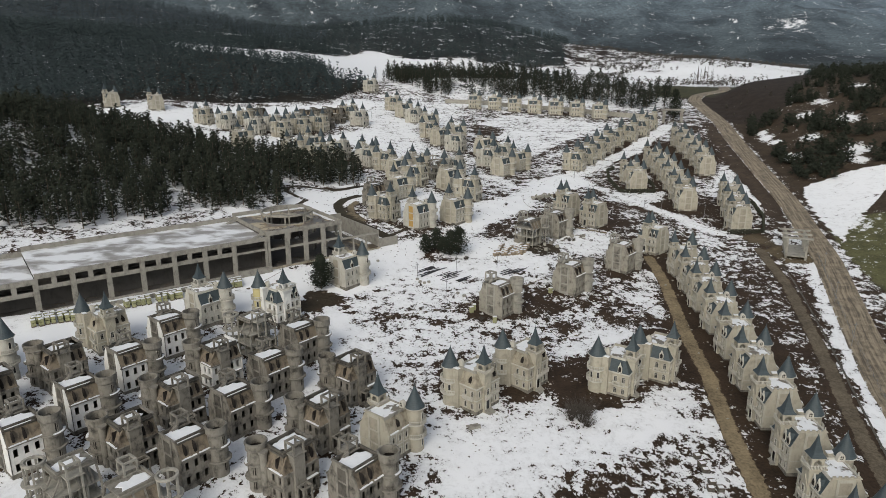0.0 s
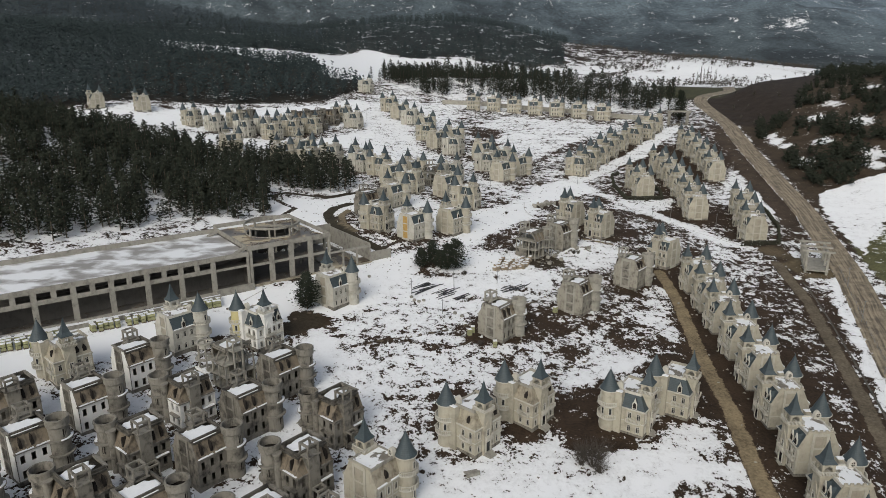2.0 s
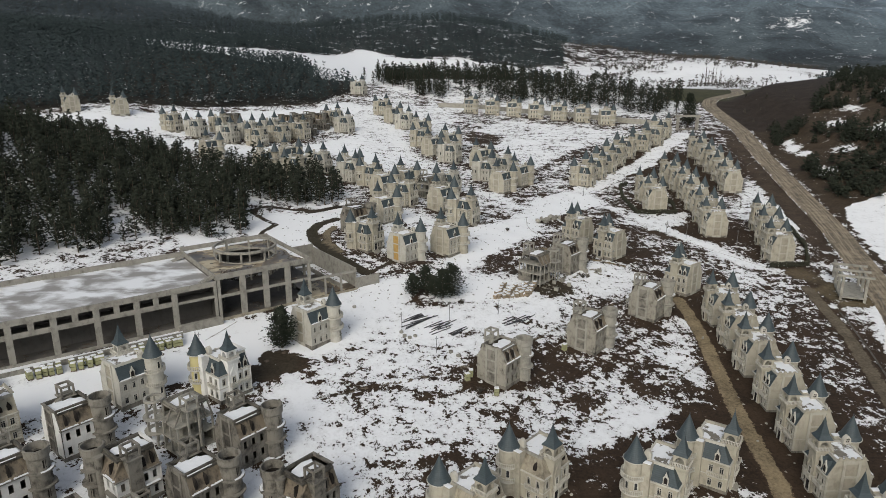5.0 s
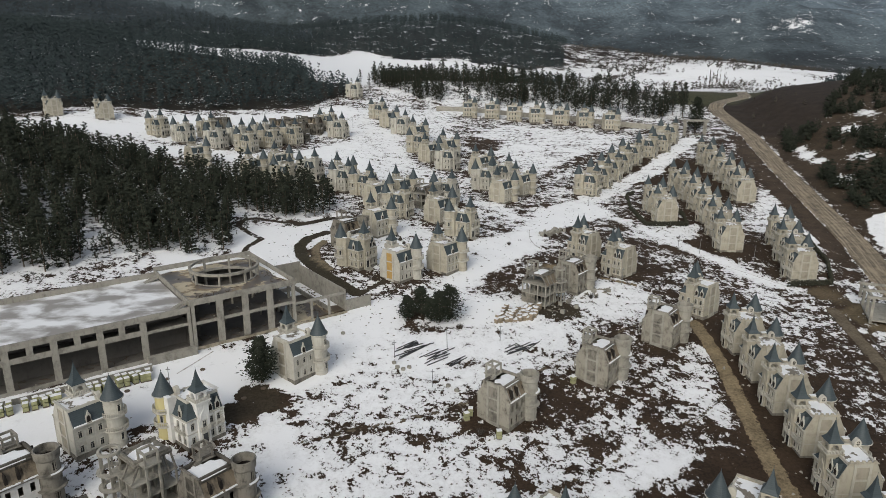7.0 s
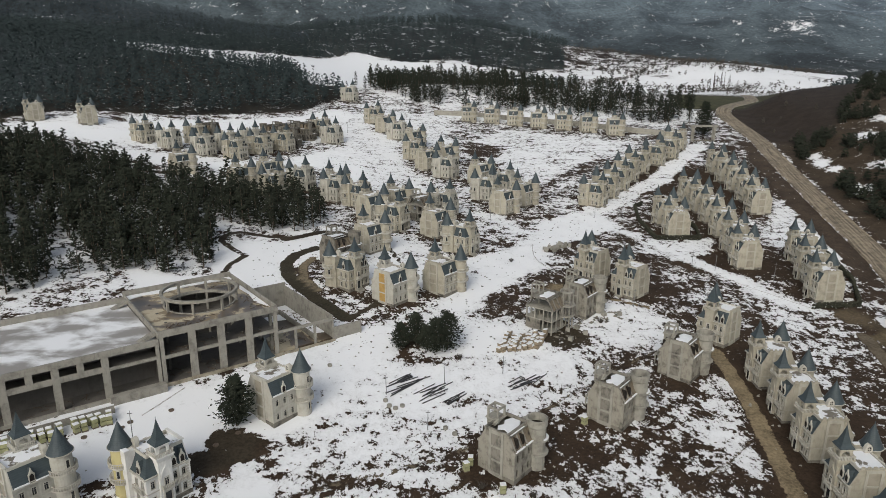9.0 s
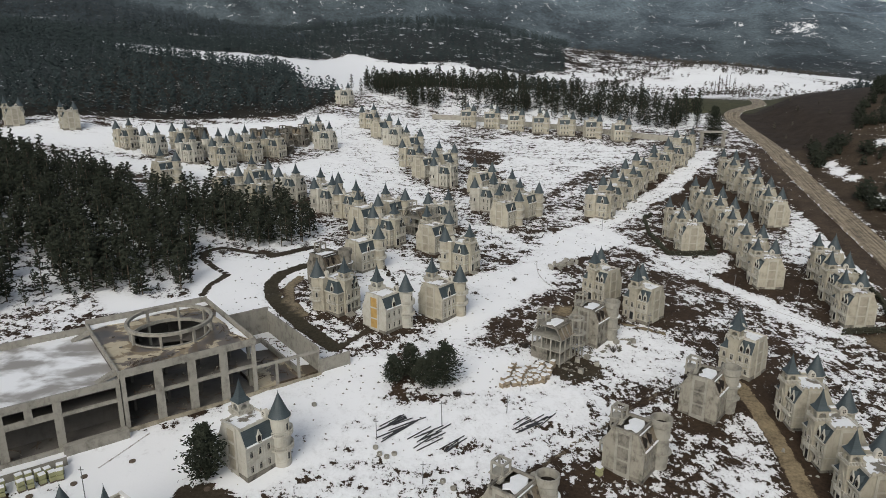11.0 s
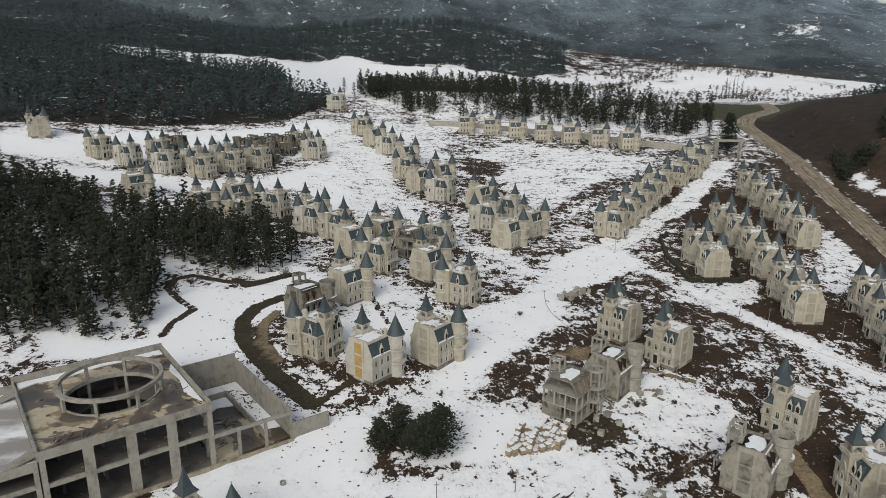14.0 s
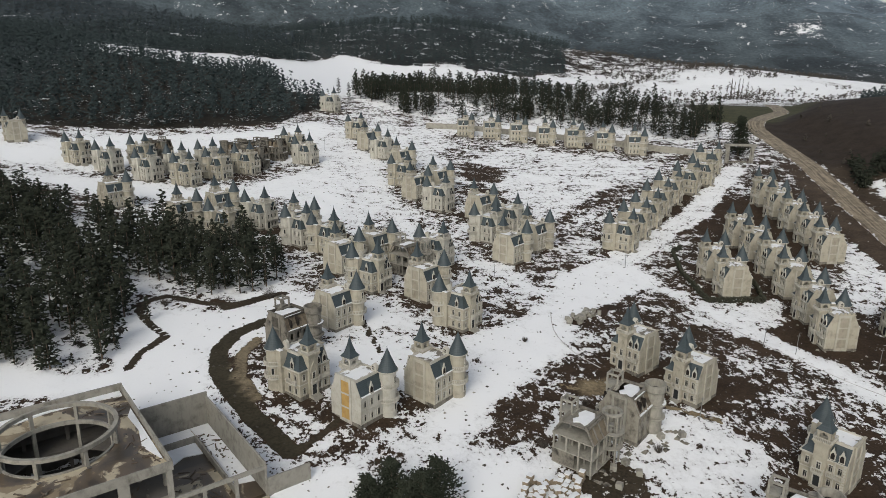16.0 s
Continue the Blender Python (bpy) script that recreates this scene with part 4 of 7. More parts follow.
def mansard_shape():
    s = Shape()
    lo, hi = [(-4.35, -4.55), (4.2, -4.55), (4.2, 4.55), (-4.35, 4.55)], [(-2.75, -2.75), (4.2, -2.75), (4.2, 2.75), (-2.75, 2.75)]
    mid = [(-3.85, -4.0), (4.2, -4.0), (4.2, 4.0), (-3.85, 4.0)]
    p = [(*q, 6.5) for q in lo] + [(*q, 7.2) for q in mid] + [(*q, 9.6) for q in hi]
    f = [(4 * k + i, 4 * k + (i + 1) % 4, 4 * k + 4 + (i + 1) % 4, 4 * k + 4 + i) for k in (0, 1) for i in range(4)] + [(3, 2, 1, 0), (8, 9, 10, 11)]
    return s.add(p, f)


def cornice_shape():
    s = Shape()
    s.box(-4.6, 4.2, -4.75, -4.3, 6.25, 6.52)
    s.box(-4.6, 4.2, 4.3, 4.75, 6.25, 6.52)
    s.box(-4.6, -4.15, -4.3, 4.3, 6.25, 6.52)
    return s


def parapet_shape():
    s = Shape()
    s.box(-2.95, 4.2, -2.95, -2.65, 9.4, 9.98)
    s.box(-2.95, 4.2, 2.65, 2.95, 9.4, 9.98)
    s.box(-2.95, -2.65, -2.65, 2.65, 9.4, 9.98)
    s.box(-2.65, 4.2, -2.65, 2.65, 9.5, 9.63)
    for x in (0.0, 2.2):
        for y in (-2.8, 2.8):
            s.box(x - 0.3, x + 0.3, y - 0.2, y + 0.2, 9.98, 10.12)
    return s


def raw_parapet():
    """Heavy rim of the flat roof: an upstand over a deep projecting cornice in two steps, drawn round three sides."""
    prof = [(-0.3, 9.15), (0.28, 9.15), (0.28, 9.45), (0.5, 9.45), (0.5, 9.75), (0.12, 9.75), (0.12, 10.2), (-0.26, 10.2)]
    n = len(prof)
    p = [q for o, z in prof for q in ((4.2, -2.75 - o, z), (-2.75 - o, -2.75 - o, z), (-2.75 - o, 2.75 + o, z), (4.2, 2.75 + o, z))]
    f = [(4 * i + k, 4 * i + k + 1, 4 * ((i + 1) % n) + k + 1, 4 * ((i + 1) % n) + k) for i in range(n) for k in range(3)]
    f += [tuple(4 * i for i in range(n)), tuple(4 * i + 3 for i in range(n))[::-1]]
    return Shape().add(p, f).box(-2.45, 4.2, -2.45, 2.45, 9.4, 9.6)


def rim_snow():
    """Snow left on the roof rim, the eaves and the ring ledges of the drum, in broken lengths."""
    s = Shape()
    s.box(-1.0, 3.9, 2.92, 3.18, 9.75, 9.82)
    
    for x0, x1 in ((-2.0, 0.4), (0.9, 4.15)):
        s.box(x0, x1, 4.32, 4.78, 6.53, 6.68)
    s.box(-4.62, -4.2, -4.2, -0.2, 6.53, 6.66)
    return s.arc(TX, TY, 2.0, 2.5, 6.56, 6.63, radians(75), radians(170), 12)


def roof_snow(part_only=False):
    s = Shape()
    pts = [(-2.5, -0.9), (-0.6, -1.5), (0.9, -0.6), (2.1, -1.3), (3.4, -0.5), (2.6, 0.6), (3.3, 1.9), (1.2, 2.5), (-1.2, 1.9), (-2.5, 1.2)] if part_only else [(-2.4, -0.4), (-1.3, -0.9), (-0.9, -1.7), (0.9, -1.5), (1.3, -2.2), (2.6, -2.3), (3.1, -1.9), (4.1, -2.1), (4.1, 0.4), (3.7, 0.9), (4.0, 2.3), (2.3, 2.2), (1.8, 2.45), (0.1, 2.3), (-0.8, 1.8), (-1.5, 2.1), (-2.4, 1.3)]
    p = [(x, y, 9.62) for x, y in pts] + [(x * 0.93 + 0.1, y * 0.93, 9.76) for x, y in pts]
    n = len(pts)
    s.add(p, [(i, (i + 1) % n, n + (i + 1) % n, n + i) for i in range(n)] + [tuple(range(n, 2 * n)), tuple(range(n))[::-1]])
    return s


def tower_shape(top=10.1):
    s = Shape()
    s.lathe(TX, TY, [(1.95, -2.5), (1.95, 0.4), (1.85, 0.45), (1.85, top - 0.5), (2.0, top - 0.4), (2.12, top - 0.2), (2.12, top)], 22)
    return s


def cone_shape():
    s = Shape()
    s.lathe(TX, TY, [(2.25, 10.0), (2.22, 10.15), (1.8, 10.85), (1.15, 12.35), (0.5, 13.9), (0.05, 15.0)], 22)
    s.lathe(TX, TY, [(2.1, 9.9), (2.34, 9.94), (2.34, 10.08), (2.2, 10.1)], 22, 0.0, 1)
    s.lathe(TX, TY, [(0.05, 14.9), (0.03, 15.5)], 5)
    s.lathe(TX, TY, [(0.04, 15.1), (0.12, 15.22), (0.04, 15.34)], 6)
    return s


def turret_shape():
    s = Shape()
    s.box(UX - 1.3, UX + 1.3, UY - 1.4, UY + 1.3, -2.5, 9.7)
    for z0, z1, e in ((9.1, 9.4, 0.18), (9.4, 9.7, 0.34), (9.7, 9.95, 0.5)):
        s.box(UX - 1.3 - e, UX + 1.3 + e, UY - 1.4 - e, UY + 1.3 + e, z0, z1)
    # pointed hood over the entrance bay
    s.slab([(UX - 1.1, 5.6), (UX - 0.8, 5.6), (UX - 0.55, 6.6), (UX, 7.5), (UX + 0.55, 6.6), (UX + 0.8, 5.6), (UX + 1.1, 5.6), (UX + 0.75, 6.9), (UX, 8.0), (UX - 0.75, 6.9)], "y", UY - 1.55, UY - 1.4)
    for k in range(4):
        x = UX - 0.9 + k * 0.6
        s.box(x - 0.14, x + 0.14, UY - 1.47, UY - 1.4, 8.45, 8.85)
    return s


def belvedere_shape():
    """Open lantern: posts, arch heads and an eaves band."""
    s = Shape()
    for i in (-1, 1):
        for j in (-1, 1):
            s.box(UX + i * 1.02 - 0.22, UX + i * 1.02 + 0.22, UY + j * 1.02 - 0.22, UY + j * 1.02 + 0.22, 9.95, 11.85)
    for j in (-1.24, 0.94):
        s.slab([(UX - 0.8, 11.85), (UX - 0.8, 11.0), (UX - 0.62, 11.35), (UX - 0.32, 11.58), (UX, 11.66), (UX + 0.32, 11.58), (UX + 0.62, 11.35), (UX + 0.8, 11.0), (UX + 0.8, 11.85)], "y", UY + j, UY + j + 0.3)
    for i in (-1.24, 0.94):
        s.slab([(UY - 0.8, 11.85), (UY - 0.8, 11.0), (UY - 0.62, 11.35), (UY - 0.32, 11.58), (UY, 11.66), (UY + 0.32, 11.58), (UY + 0.62, 11.35), (UY + 0.8, 11.0), (UY + 0.8, 11.85)], "x", UX + i, UX + i + 0.3)
    s.box(UX - 1.36, UX + 1.36, UY - 1.36, UY + 1.36, 11.85, 12.15)
    return s


def balustrade_shape():
    s = Shape()
    e = 1.68
    for j in (-1, 1):
        s.comb(11, -e - 0.08, e + 0.08, 0.8, 0.13, 0.12, j * e - 0.07, j * e + 0.07, lambda u, t, z: (UX + u, UY - 0.05 + t, 9.95 + z))
        s.comb(11, -e + 0.08, e - 0.08, 0.8, 0.13, 0.12, j * e - 0.07, j * e + 0.07, lambda u, t, z: (UX + t, UY - 0.05 + u, 9.95 + z))
    return s


def spire_shape():
    s = Shape()
    r = math.sqrt(2)
    s.lathe(UX, UY, [(1.48 * r, 12.1), (1.45 * r, 12.25), (0.9 * r, 13.0), (0.40 * r, 14.8), (0.03, 16.7)], 4, math.pi / 4)
    s.lathe(UX, UY, [(0.04, 16.6), (0.03, 17.2)], 5)
    return s


def steps_shape():
    s = Shape()
    for i in range(5):
        s.box(UX - 1.2, UX + 1.2, UY - 1.4 - 0.35 * (i + 1), UY - 1.4 - 0.35 * i, -2.0, 0.15 - 0.17 * i)
    return s


WIN_A = [(1.4, 0.75), (3.1, 0.75), (1.4, 3.95), (3.1, 3.95), (-3.0, 0.75), (-3.0, 3.95)]
WIN_D = [(-0.9, 0.75), (1.1, 0.75), (3.1, 0.75), (-0.9, 3.95), (1.1, 3.95), (3.1, 3.95)]
WIN_B = [(-3.1, 0.75), (-1.0, 0.75), (-3.1, 3.95), (-1.0, 3.95)]
SHARED = {}


def shared(key, make, mats):
    if key not in SHARED:
        SHARED[key] = make().mesh(key, mats)
    return SHARED[key]


def villa(wall, roof, label, clad=True, snow=True, spire=True, drum=None, crenels=False):
    """A small castle-like villa with a round corner tower and a square lantern turret."""
    v = tagged(new("castle_villa"), label, "house")
    tag = wall.name + roof.name
    body = part("wall", shared("wall" + tag, body_shape, [wall, TRIM]), None, v)
    part("pier", shared("pier" + wall.name, pier_shape, wall), None, v)
    part("inner_wall", shared("inner", inner_shape, CONC), None, v)
    part("gable_wall", shared("gable" + tag + str(crenels), lambda: gable_shape(True, crenels), [wall, PILASTER if wall is CREAM else wall, PANEL_SHADE]), None, v)
    part("cornice", shared("cornice" + tag, cornice_shape, TRIM), None, v)
    part("mansard", shared("mansard" + tag, mansard_shape, roof), None, v, "slate-clad mansard roof" if clad else "unclad concrete mansard slopes")
    part("parapet", shared("parapet" + tag, parapet_shape, CONC_PALE if not clad else TRIM), None, v)
    if snow:
        part("roof_deck", shared("roof_deck", lambda: Shape().box(-2.64, 4.19, -2.64, 2.64, 9.55, 9.7), THAW), None, v, "flat roof with patches of melting snow")
    part("plinth", shared("plinth", plinth_shape, CONC), None, v, "damp dark plinth")
    part("round_dormer", shared("round_dormer", round_dormer, [TRIM, HOLLOW_SHADE]), None, v, "white-framed round roof light", at=pose(-2.0, 2.35, 0))
    part("eave_snow", shared("eave_snow", lambda: Shape().box(-2.0, 0.6, 4.36, 4.72, 6.53, 6.66).box(1.6, 4.1, 4.36, 4.74, 6.53, 6.7), SNOW), None, v)
    part("pier_snow", shared("pier_snow", lambda: Shape().slab([(-5.0, 0.85), (-4.05, 0.85), (-4.05, 2.45), (-5.0, 2.45)], "z", 10.15, 10.3), SNOW), None, v, "snow on the flat pier top")
    tower = part("round_tower", shared("tower" + (drum or wall).name, tower_shape, drum or wall), None, v)
    cone = part("tower_roof", shared("cone", cone_shape, [SLATE, TRIM]), None, v, "dark slate cone roof")
    for z in (3.3, 6.5):
        part("tower_balcony", shared("ring" + tag, ring_balcony, TRIM), None, tower, at=pose(TX, TY, z))
    for a, z in ((100, 0.9), (160, 4.1), (100, 7.3), (215, 4.1)):
        c, s_ = math.cos(radians(a)), math.sin(radians(a))
        part("window", shared("window_narrow", lambda: window_shape(0.55, 1.5), [TRIM, GLASS]), None, tower, at=pose(TX + 1.84 * c, TY + 1.84 * s_, z, 0, 0, a - 90))
    turret = part("turret", shared("turret" + tag, turret_shape, wall), None, v)
    part("lantern", shared("lantern" + tag, belvedere_shape, wall), None, turret)
    part("balustrade", shared("balustrade", balustrade_shape, TRIM), None, turret)
    if spire:
        part("spire", shared("spire", spire_shape, SLATE), None, turret, "steep dark slate spire")
    part("entrance_door", shared("door", lambda: Shape().box(-0.6, 0.6, 0, 0.04, 0.1, 2.5), GLASS), None, turret, at=pose(UX, UY - 1.4, 0, 0, 0, 180))
    part("door_surround", shared("surround", lambda: Shape().box(-0.85, -0.6, 0, 0.14, 0.1, 2.5).box(0.6, 0.85, 0, 0.14, 0.1, 2.5).box(-0.85, 0.85, 0, 0.16, 2.5, 2.8), TRIM), None, turret, at=pose(UX, UY - 1.4, 0, 0, 0, 180))
    part("window", shared("window", lambda: window_shape(0.72, 1.45, t=0.15), [TRIM, GLASS]), None, turret, at=pose(UX, UY - 1.4, 3.95, 0, 0, 180))
    part("steps", shared("steps", steps_shape, CONC_PALE), None, v)
    for face, spots in (("a", WIN_A), ("d", WIN_D), ("b", WIN_B)):
        for u, z in spots:
            at = side(face, u) @ pose(0, 0, z)
            part("window", shared("set_window", lambda: window_shape(0.72, 1.45, -0.18, 0.1), [TRIM, GLASS]), None, body, at=at)
    for face, u in (("a", 1.4), ("a", 3.1), ("d", 1.1), ("b", -2.0)):
        at = side(face, u, -0.1) @ pose(0, 0, 6.75)
        if clad:
            d = part("dormer", shared("dormer", dormer_shape, [TRIM, SLATE]), None, v, at=at)
        # No hole is cut; a near-black slab paints the shade of the opening.
        part("dormer_opening_shade", shared("dormer_void" + str(clad), dormer_void if clad else lambda: Shape().slab([(-0.4, 0), (0.4, 0), (0.4, 1.2), (0, 2.0), (-0.4, 1.2)], "y", -1.3, -0.22), HOLLOW_SHADE), None, v, at=at)
    part("balcony", shared("balcony_a", lambda: rail_shape(3.0, 0.8), TRIM), None, v, at=side("a", 2.4) @ pose(0, 0, 3.3))
    part("balcony", shared("balcony_t", lambda: rail_shape(2.2, 0.6), TRIM), None, v, at=side("a", UX, 0.6) @ pose(0, 0, 3.3))
    part("balcony", shared("balcony_b", lambda: rail_shape(3.2, 0.7), TRIM), None, v, at=side("b", -2.0) @ pose(0, 0, 3.3))
    return v


def raw_tower():
    s = Shape()
    s.lathe(TX, TY, [(1.9, -2.5), (1.9, 8.9), (2.05, 9.15), (2.2, 9.3), (2.2, 10.9), (1.95, 10.9), (1.85, 9.0)], 24, cap=False)
    s.lathe(TX, TY, [(2.3, 10.55), (2.34, 10.65), (2.3, 10.82)], 24, cap=False)
    # Near-black lining: the drum's inner shade is painted.
    s.lathe(TX, TY, [(0.0, 8.0), (1.8, 8.0), (1.84, 9.2)], 24, 0.0, 1, cap=False)
    # half-round pier with a cap beside the drum
    s.lathe(-4.3, 1.6, [(0.75, -2.5), (0.75, 9.0), (1.0, 9.2), (1.0, 9.6)], 14)
    for z in (3.1, 6.3):
        s.arc(TX, TY, 1.85, 2.6, z, z + 0.26, radians(8), radians(262), 18)
        s.arc(TX, TY, 1.85, 2.3, z - 0.3, z, radians(8), radians(262), 18)
    return s


def raw_lantern():
    s = Shape()
    s.box(UX - 1.3, UX + 1.3, UY - 1.4, UY + 1.3, -2.5, 9.7)
    s.box(UX - 1.6, UX + 1.6, UY - 1.7, UY + 1.6, 9.7, 9.9)
    for i in (-1, 1):
        for j in (-1, 1):
            s.box(UX + i * 1.2 - 0.18, UX + i * 1.2 + 0.18, UY + j * 1.2 - 0.18, UY + j * 1.2 + 0.18, 9.9, 11.9)
        s.box(UX + i * 1.2 - 0.18, UX + i * 1.2 + 0.18, UY - 1.38, UY + 1.38, 11.9, 12.3)
        s.box(UX - 1.02, UX + 1.02, UY + i * 1.2 - 0.18, UY + i * 1.2 + 0.18, 11.9, 12.3)
    return s


def rib_shape():
    """One precast rib of an unclad slope, on the long side."""
    s = Shape()
    p = [(-0.17, 4.68, 6.5), (0.17, 4.68, 6.5), (0.17, 4.12, 7.25), (-0.17, 4.12, 7.25), (0.17, 2.9, 9.55), (-0.17, 2.9, 9.55)]
    q = [(x, y - 0.3, z) for x, y, z in p]
    return s.add(p + q, [(0, 1, 2, 3), (3, 2, 4, 5), (6, 9, 8, 7), (9, 11, 10, 8), (0, 3, 9, 6), (3, 5, 11, 9), (1, 7, 8, 2), (2, 8, 10, 4), (0, 6, 7, 1), (5, 4, 10, 11)])


def add_ribs(v, tone):
    for u in (-2.6, -0.2, 1.9, 3.95):
        part("roof_rib", shared("rib" + tone.name, rib_shape, tone), None, v, at=pose(u, 0, 0))
        part("roof_rib", shared("rib" + tone.name, rib_shape, tone), None, v, at=pose(u, 0, 0, 0, 0, 180) if u > 1 else pose(-u, 0, 0, 0, 0, 180))
    for u in (-3.6, -0.4):
        part("roof_rib", shared("rib" + tone.name, rib_shape, tone), None, v, at=pose(0.15, u, 0, 0, 0, 90))


def stair_head():
    p = [(UX + 1.6, 9.62)]
    for i in range(6):
        p += [(UX + 1.6 + 0.25 * i, 10.5 - 0.15 * i), (UX + 1.85 + 0.25 * i, 10.5 - 0.15 * i)]
    return Shape().slab(p + [(UX + 3.1, 9.62)], "y", UY + 0.9, UY + 1.9)


def porch_shape():
    """Four posts, ring beams and a thin rim over the entrance."""
    s = Shape()
    y0, y1 = UY - 3.3, UY - 1.55
    for x in (UX - 1.05, UX + 1.05):
        for y in (y0, y1):
            s.box(x - 0.15, x + 0.15, y - 0.15, y + 0.15, -1.8, 3.0)
        s.box(x - 0.2, x + 0.2, y0 - 0.2, y1, 3.0, 3.35)
    for y in (y0, y1 - 0.2):
        s.box(UX - 0.85, UX + 0.85, y - 0.2, y + 0.2, 3.0, 3.35)
    return s.box(UX - 1.3, UX + 1.3, y0 - 0.3, y1, -1.8, 0.0)


def raw_villa(wall, trim, slope, label, white=False, heap=False):
    """The same house left as bare concrete: open windows, no roof on the drum, a bare lantern frame."""
    v = tagged(new("unfinished_villa"), label, "house")
    tag = wall.name + trim.name
    body = part("wall", shared("raw_wall" + tag, lambda: body_shape(True), [wall, trim]), None, v)
    part("inner_wall", shared("inner", inner_shape, CONC), None, v)
    # The third, darker concrete paints shade into the sunk panels.
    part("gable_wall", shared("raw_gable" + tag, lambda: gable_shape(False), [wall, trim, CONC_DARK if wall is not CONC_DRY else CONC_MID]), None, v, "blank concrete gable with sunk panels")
    part("cornice", shared("raw_cornice" + tag, cornice_shape, trim), None, v)
    part("mansard", shared("raw_mansard" + slope.name, mansard_shape, slope), None, v, "bare stained concrete mansard slopes")
    part("parapet", shared("raw_parapet" + tag, raw_parapet, CONC_DARK if wall is not CONC_DRY else CONC_MID), None, v, "dark wet roof rim")
    part("plinth", shared("plinth", plinth_shape, CONC), None, v)
    part("roof_snow", shared("roof_snow" + str(heap), lambda: roof_snow(heap), SNOW), None, v, "melting snow on the flat roof")
    part("round_tower", shared("raw_tower" + tag, raw_tower, [trim, HOLLOW_SHADE]), None, v, "roofless concrete tower drum")
    part("rim_snow", shared("rim_snow", rim_snow, SNOW), None, v, "snow along ledges and eaves")
    part("turret", shared("raw_turret" + tag, raw_lantern, trim), None, v, "bare lantern frame without a spire")
    add_ribs(v, slope if wall is not CONC_DRY else trim)
    part("stair_head", shared("stair_head" + tag, stair_head, trim), None, v)
    if white:
        def skin():
            s = pierced(Shape(), lambda u, o, z: (u, 4.445 + o, z), -2.0, 4.36, 0.3, 6.24, [(u, z - 0.06, 0.82, 1.66) for u, z in WIN_D], 0.04)
            return s.slab([(1.78, 0.3), (4.56, 0.3), (4.56, 6.1), (4.1, 7.0), (2.75, 9.9), (1.78, 9.9)], "x", 4.385, 4.46).slab([(-1.78, 0.3), (-1.78, 9.9), (-2.75, 9.9), (-4.1, 7.0), (-4.5, 6.0), (-4.5, 0.3)], "x", 4.385, 4.46)
        part("plaster_skin", shared("skin", skin, WHITE), None, v, "white plastered front")
    for face, u in (("a", 1.4), ("a", 3.1), ("d", 0.85), ("d", 2.95), ("b", -2.0)):
        # Slope openings are slabs with their shade painted near-black.
        part("dormer_opening_shade", shared("raw_dormer", lambda: Shape().slab([(-0.26, 0), (0.26, 0), (0.3, 0.9), (0.17, 1.75), (0, 2.3), (-0.17, 1.75), (-0.3, 0.9)], "y", -1.3, -0.19), HOLLOW_SHADE), None, v, at=side(face, u) @ pose(0, 0, 6.85))
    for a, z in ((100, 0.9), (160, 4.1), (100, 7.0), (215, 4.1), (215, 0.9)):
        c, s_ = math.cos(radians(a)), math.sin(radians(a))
        # Uncut slits: the near-black pane paints the shade within.
        part("window_opening", shared("slit" + trim.name, lambda: window_shape(0.62, 1.7, 0.055, 0.05), [trim, HOLLOW_SHADE]), None, v, at=pose(TX + 1.83 * c, TY + 1.83 * s_, z, 0, 0, a - 90))
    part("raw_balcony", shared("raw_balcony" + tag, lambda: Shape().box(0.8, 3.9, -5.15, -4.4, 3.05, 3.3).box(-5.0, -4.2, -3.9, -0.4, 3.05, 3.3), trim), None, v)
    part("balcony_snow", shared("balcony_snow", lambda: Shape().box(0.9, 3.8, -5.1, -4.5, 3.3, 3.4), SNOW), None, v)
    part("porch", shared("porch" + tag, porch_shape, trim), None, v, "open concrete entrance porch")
    # Doorway is a thin sheet of painted shade on the turret.
    part("entrance_opening_shade", shared("raw_door", lambda: Shape().box(-0.6, 0.6, 0, 0.04, 0.1, 2.5), HOLLOW_SHADE), None, v, at=pose(UX, UY - 1.41, 0, 0, 0, 180))
    return v


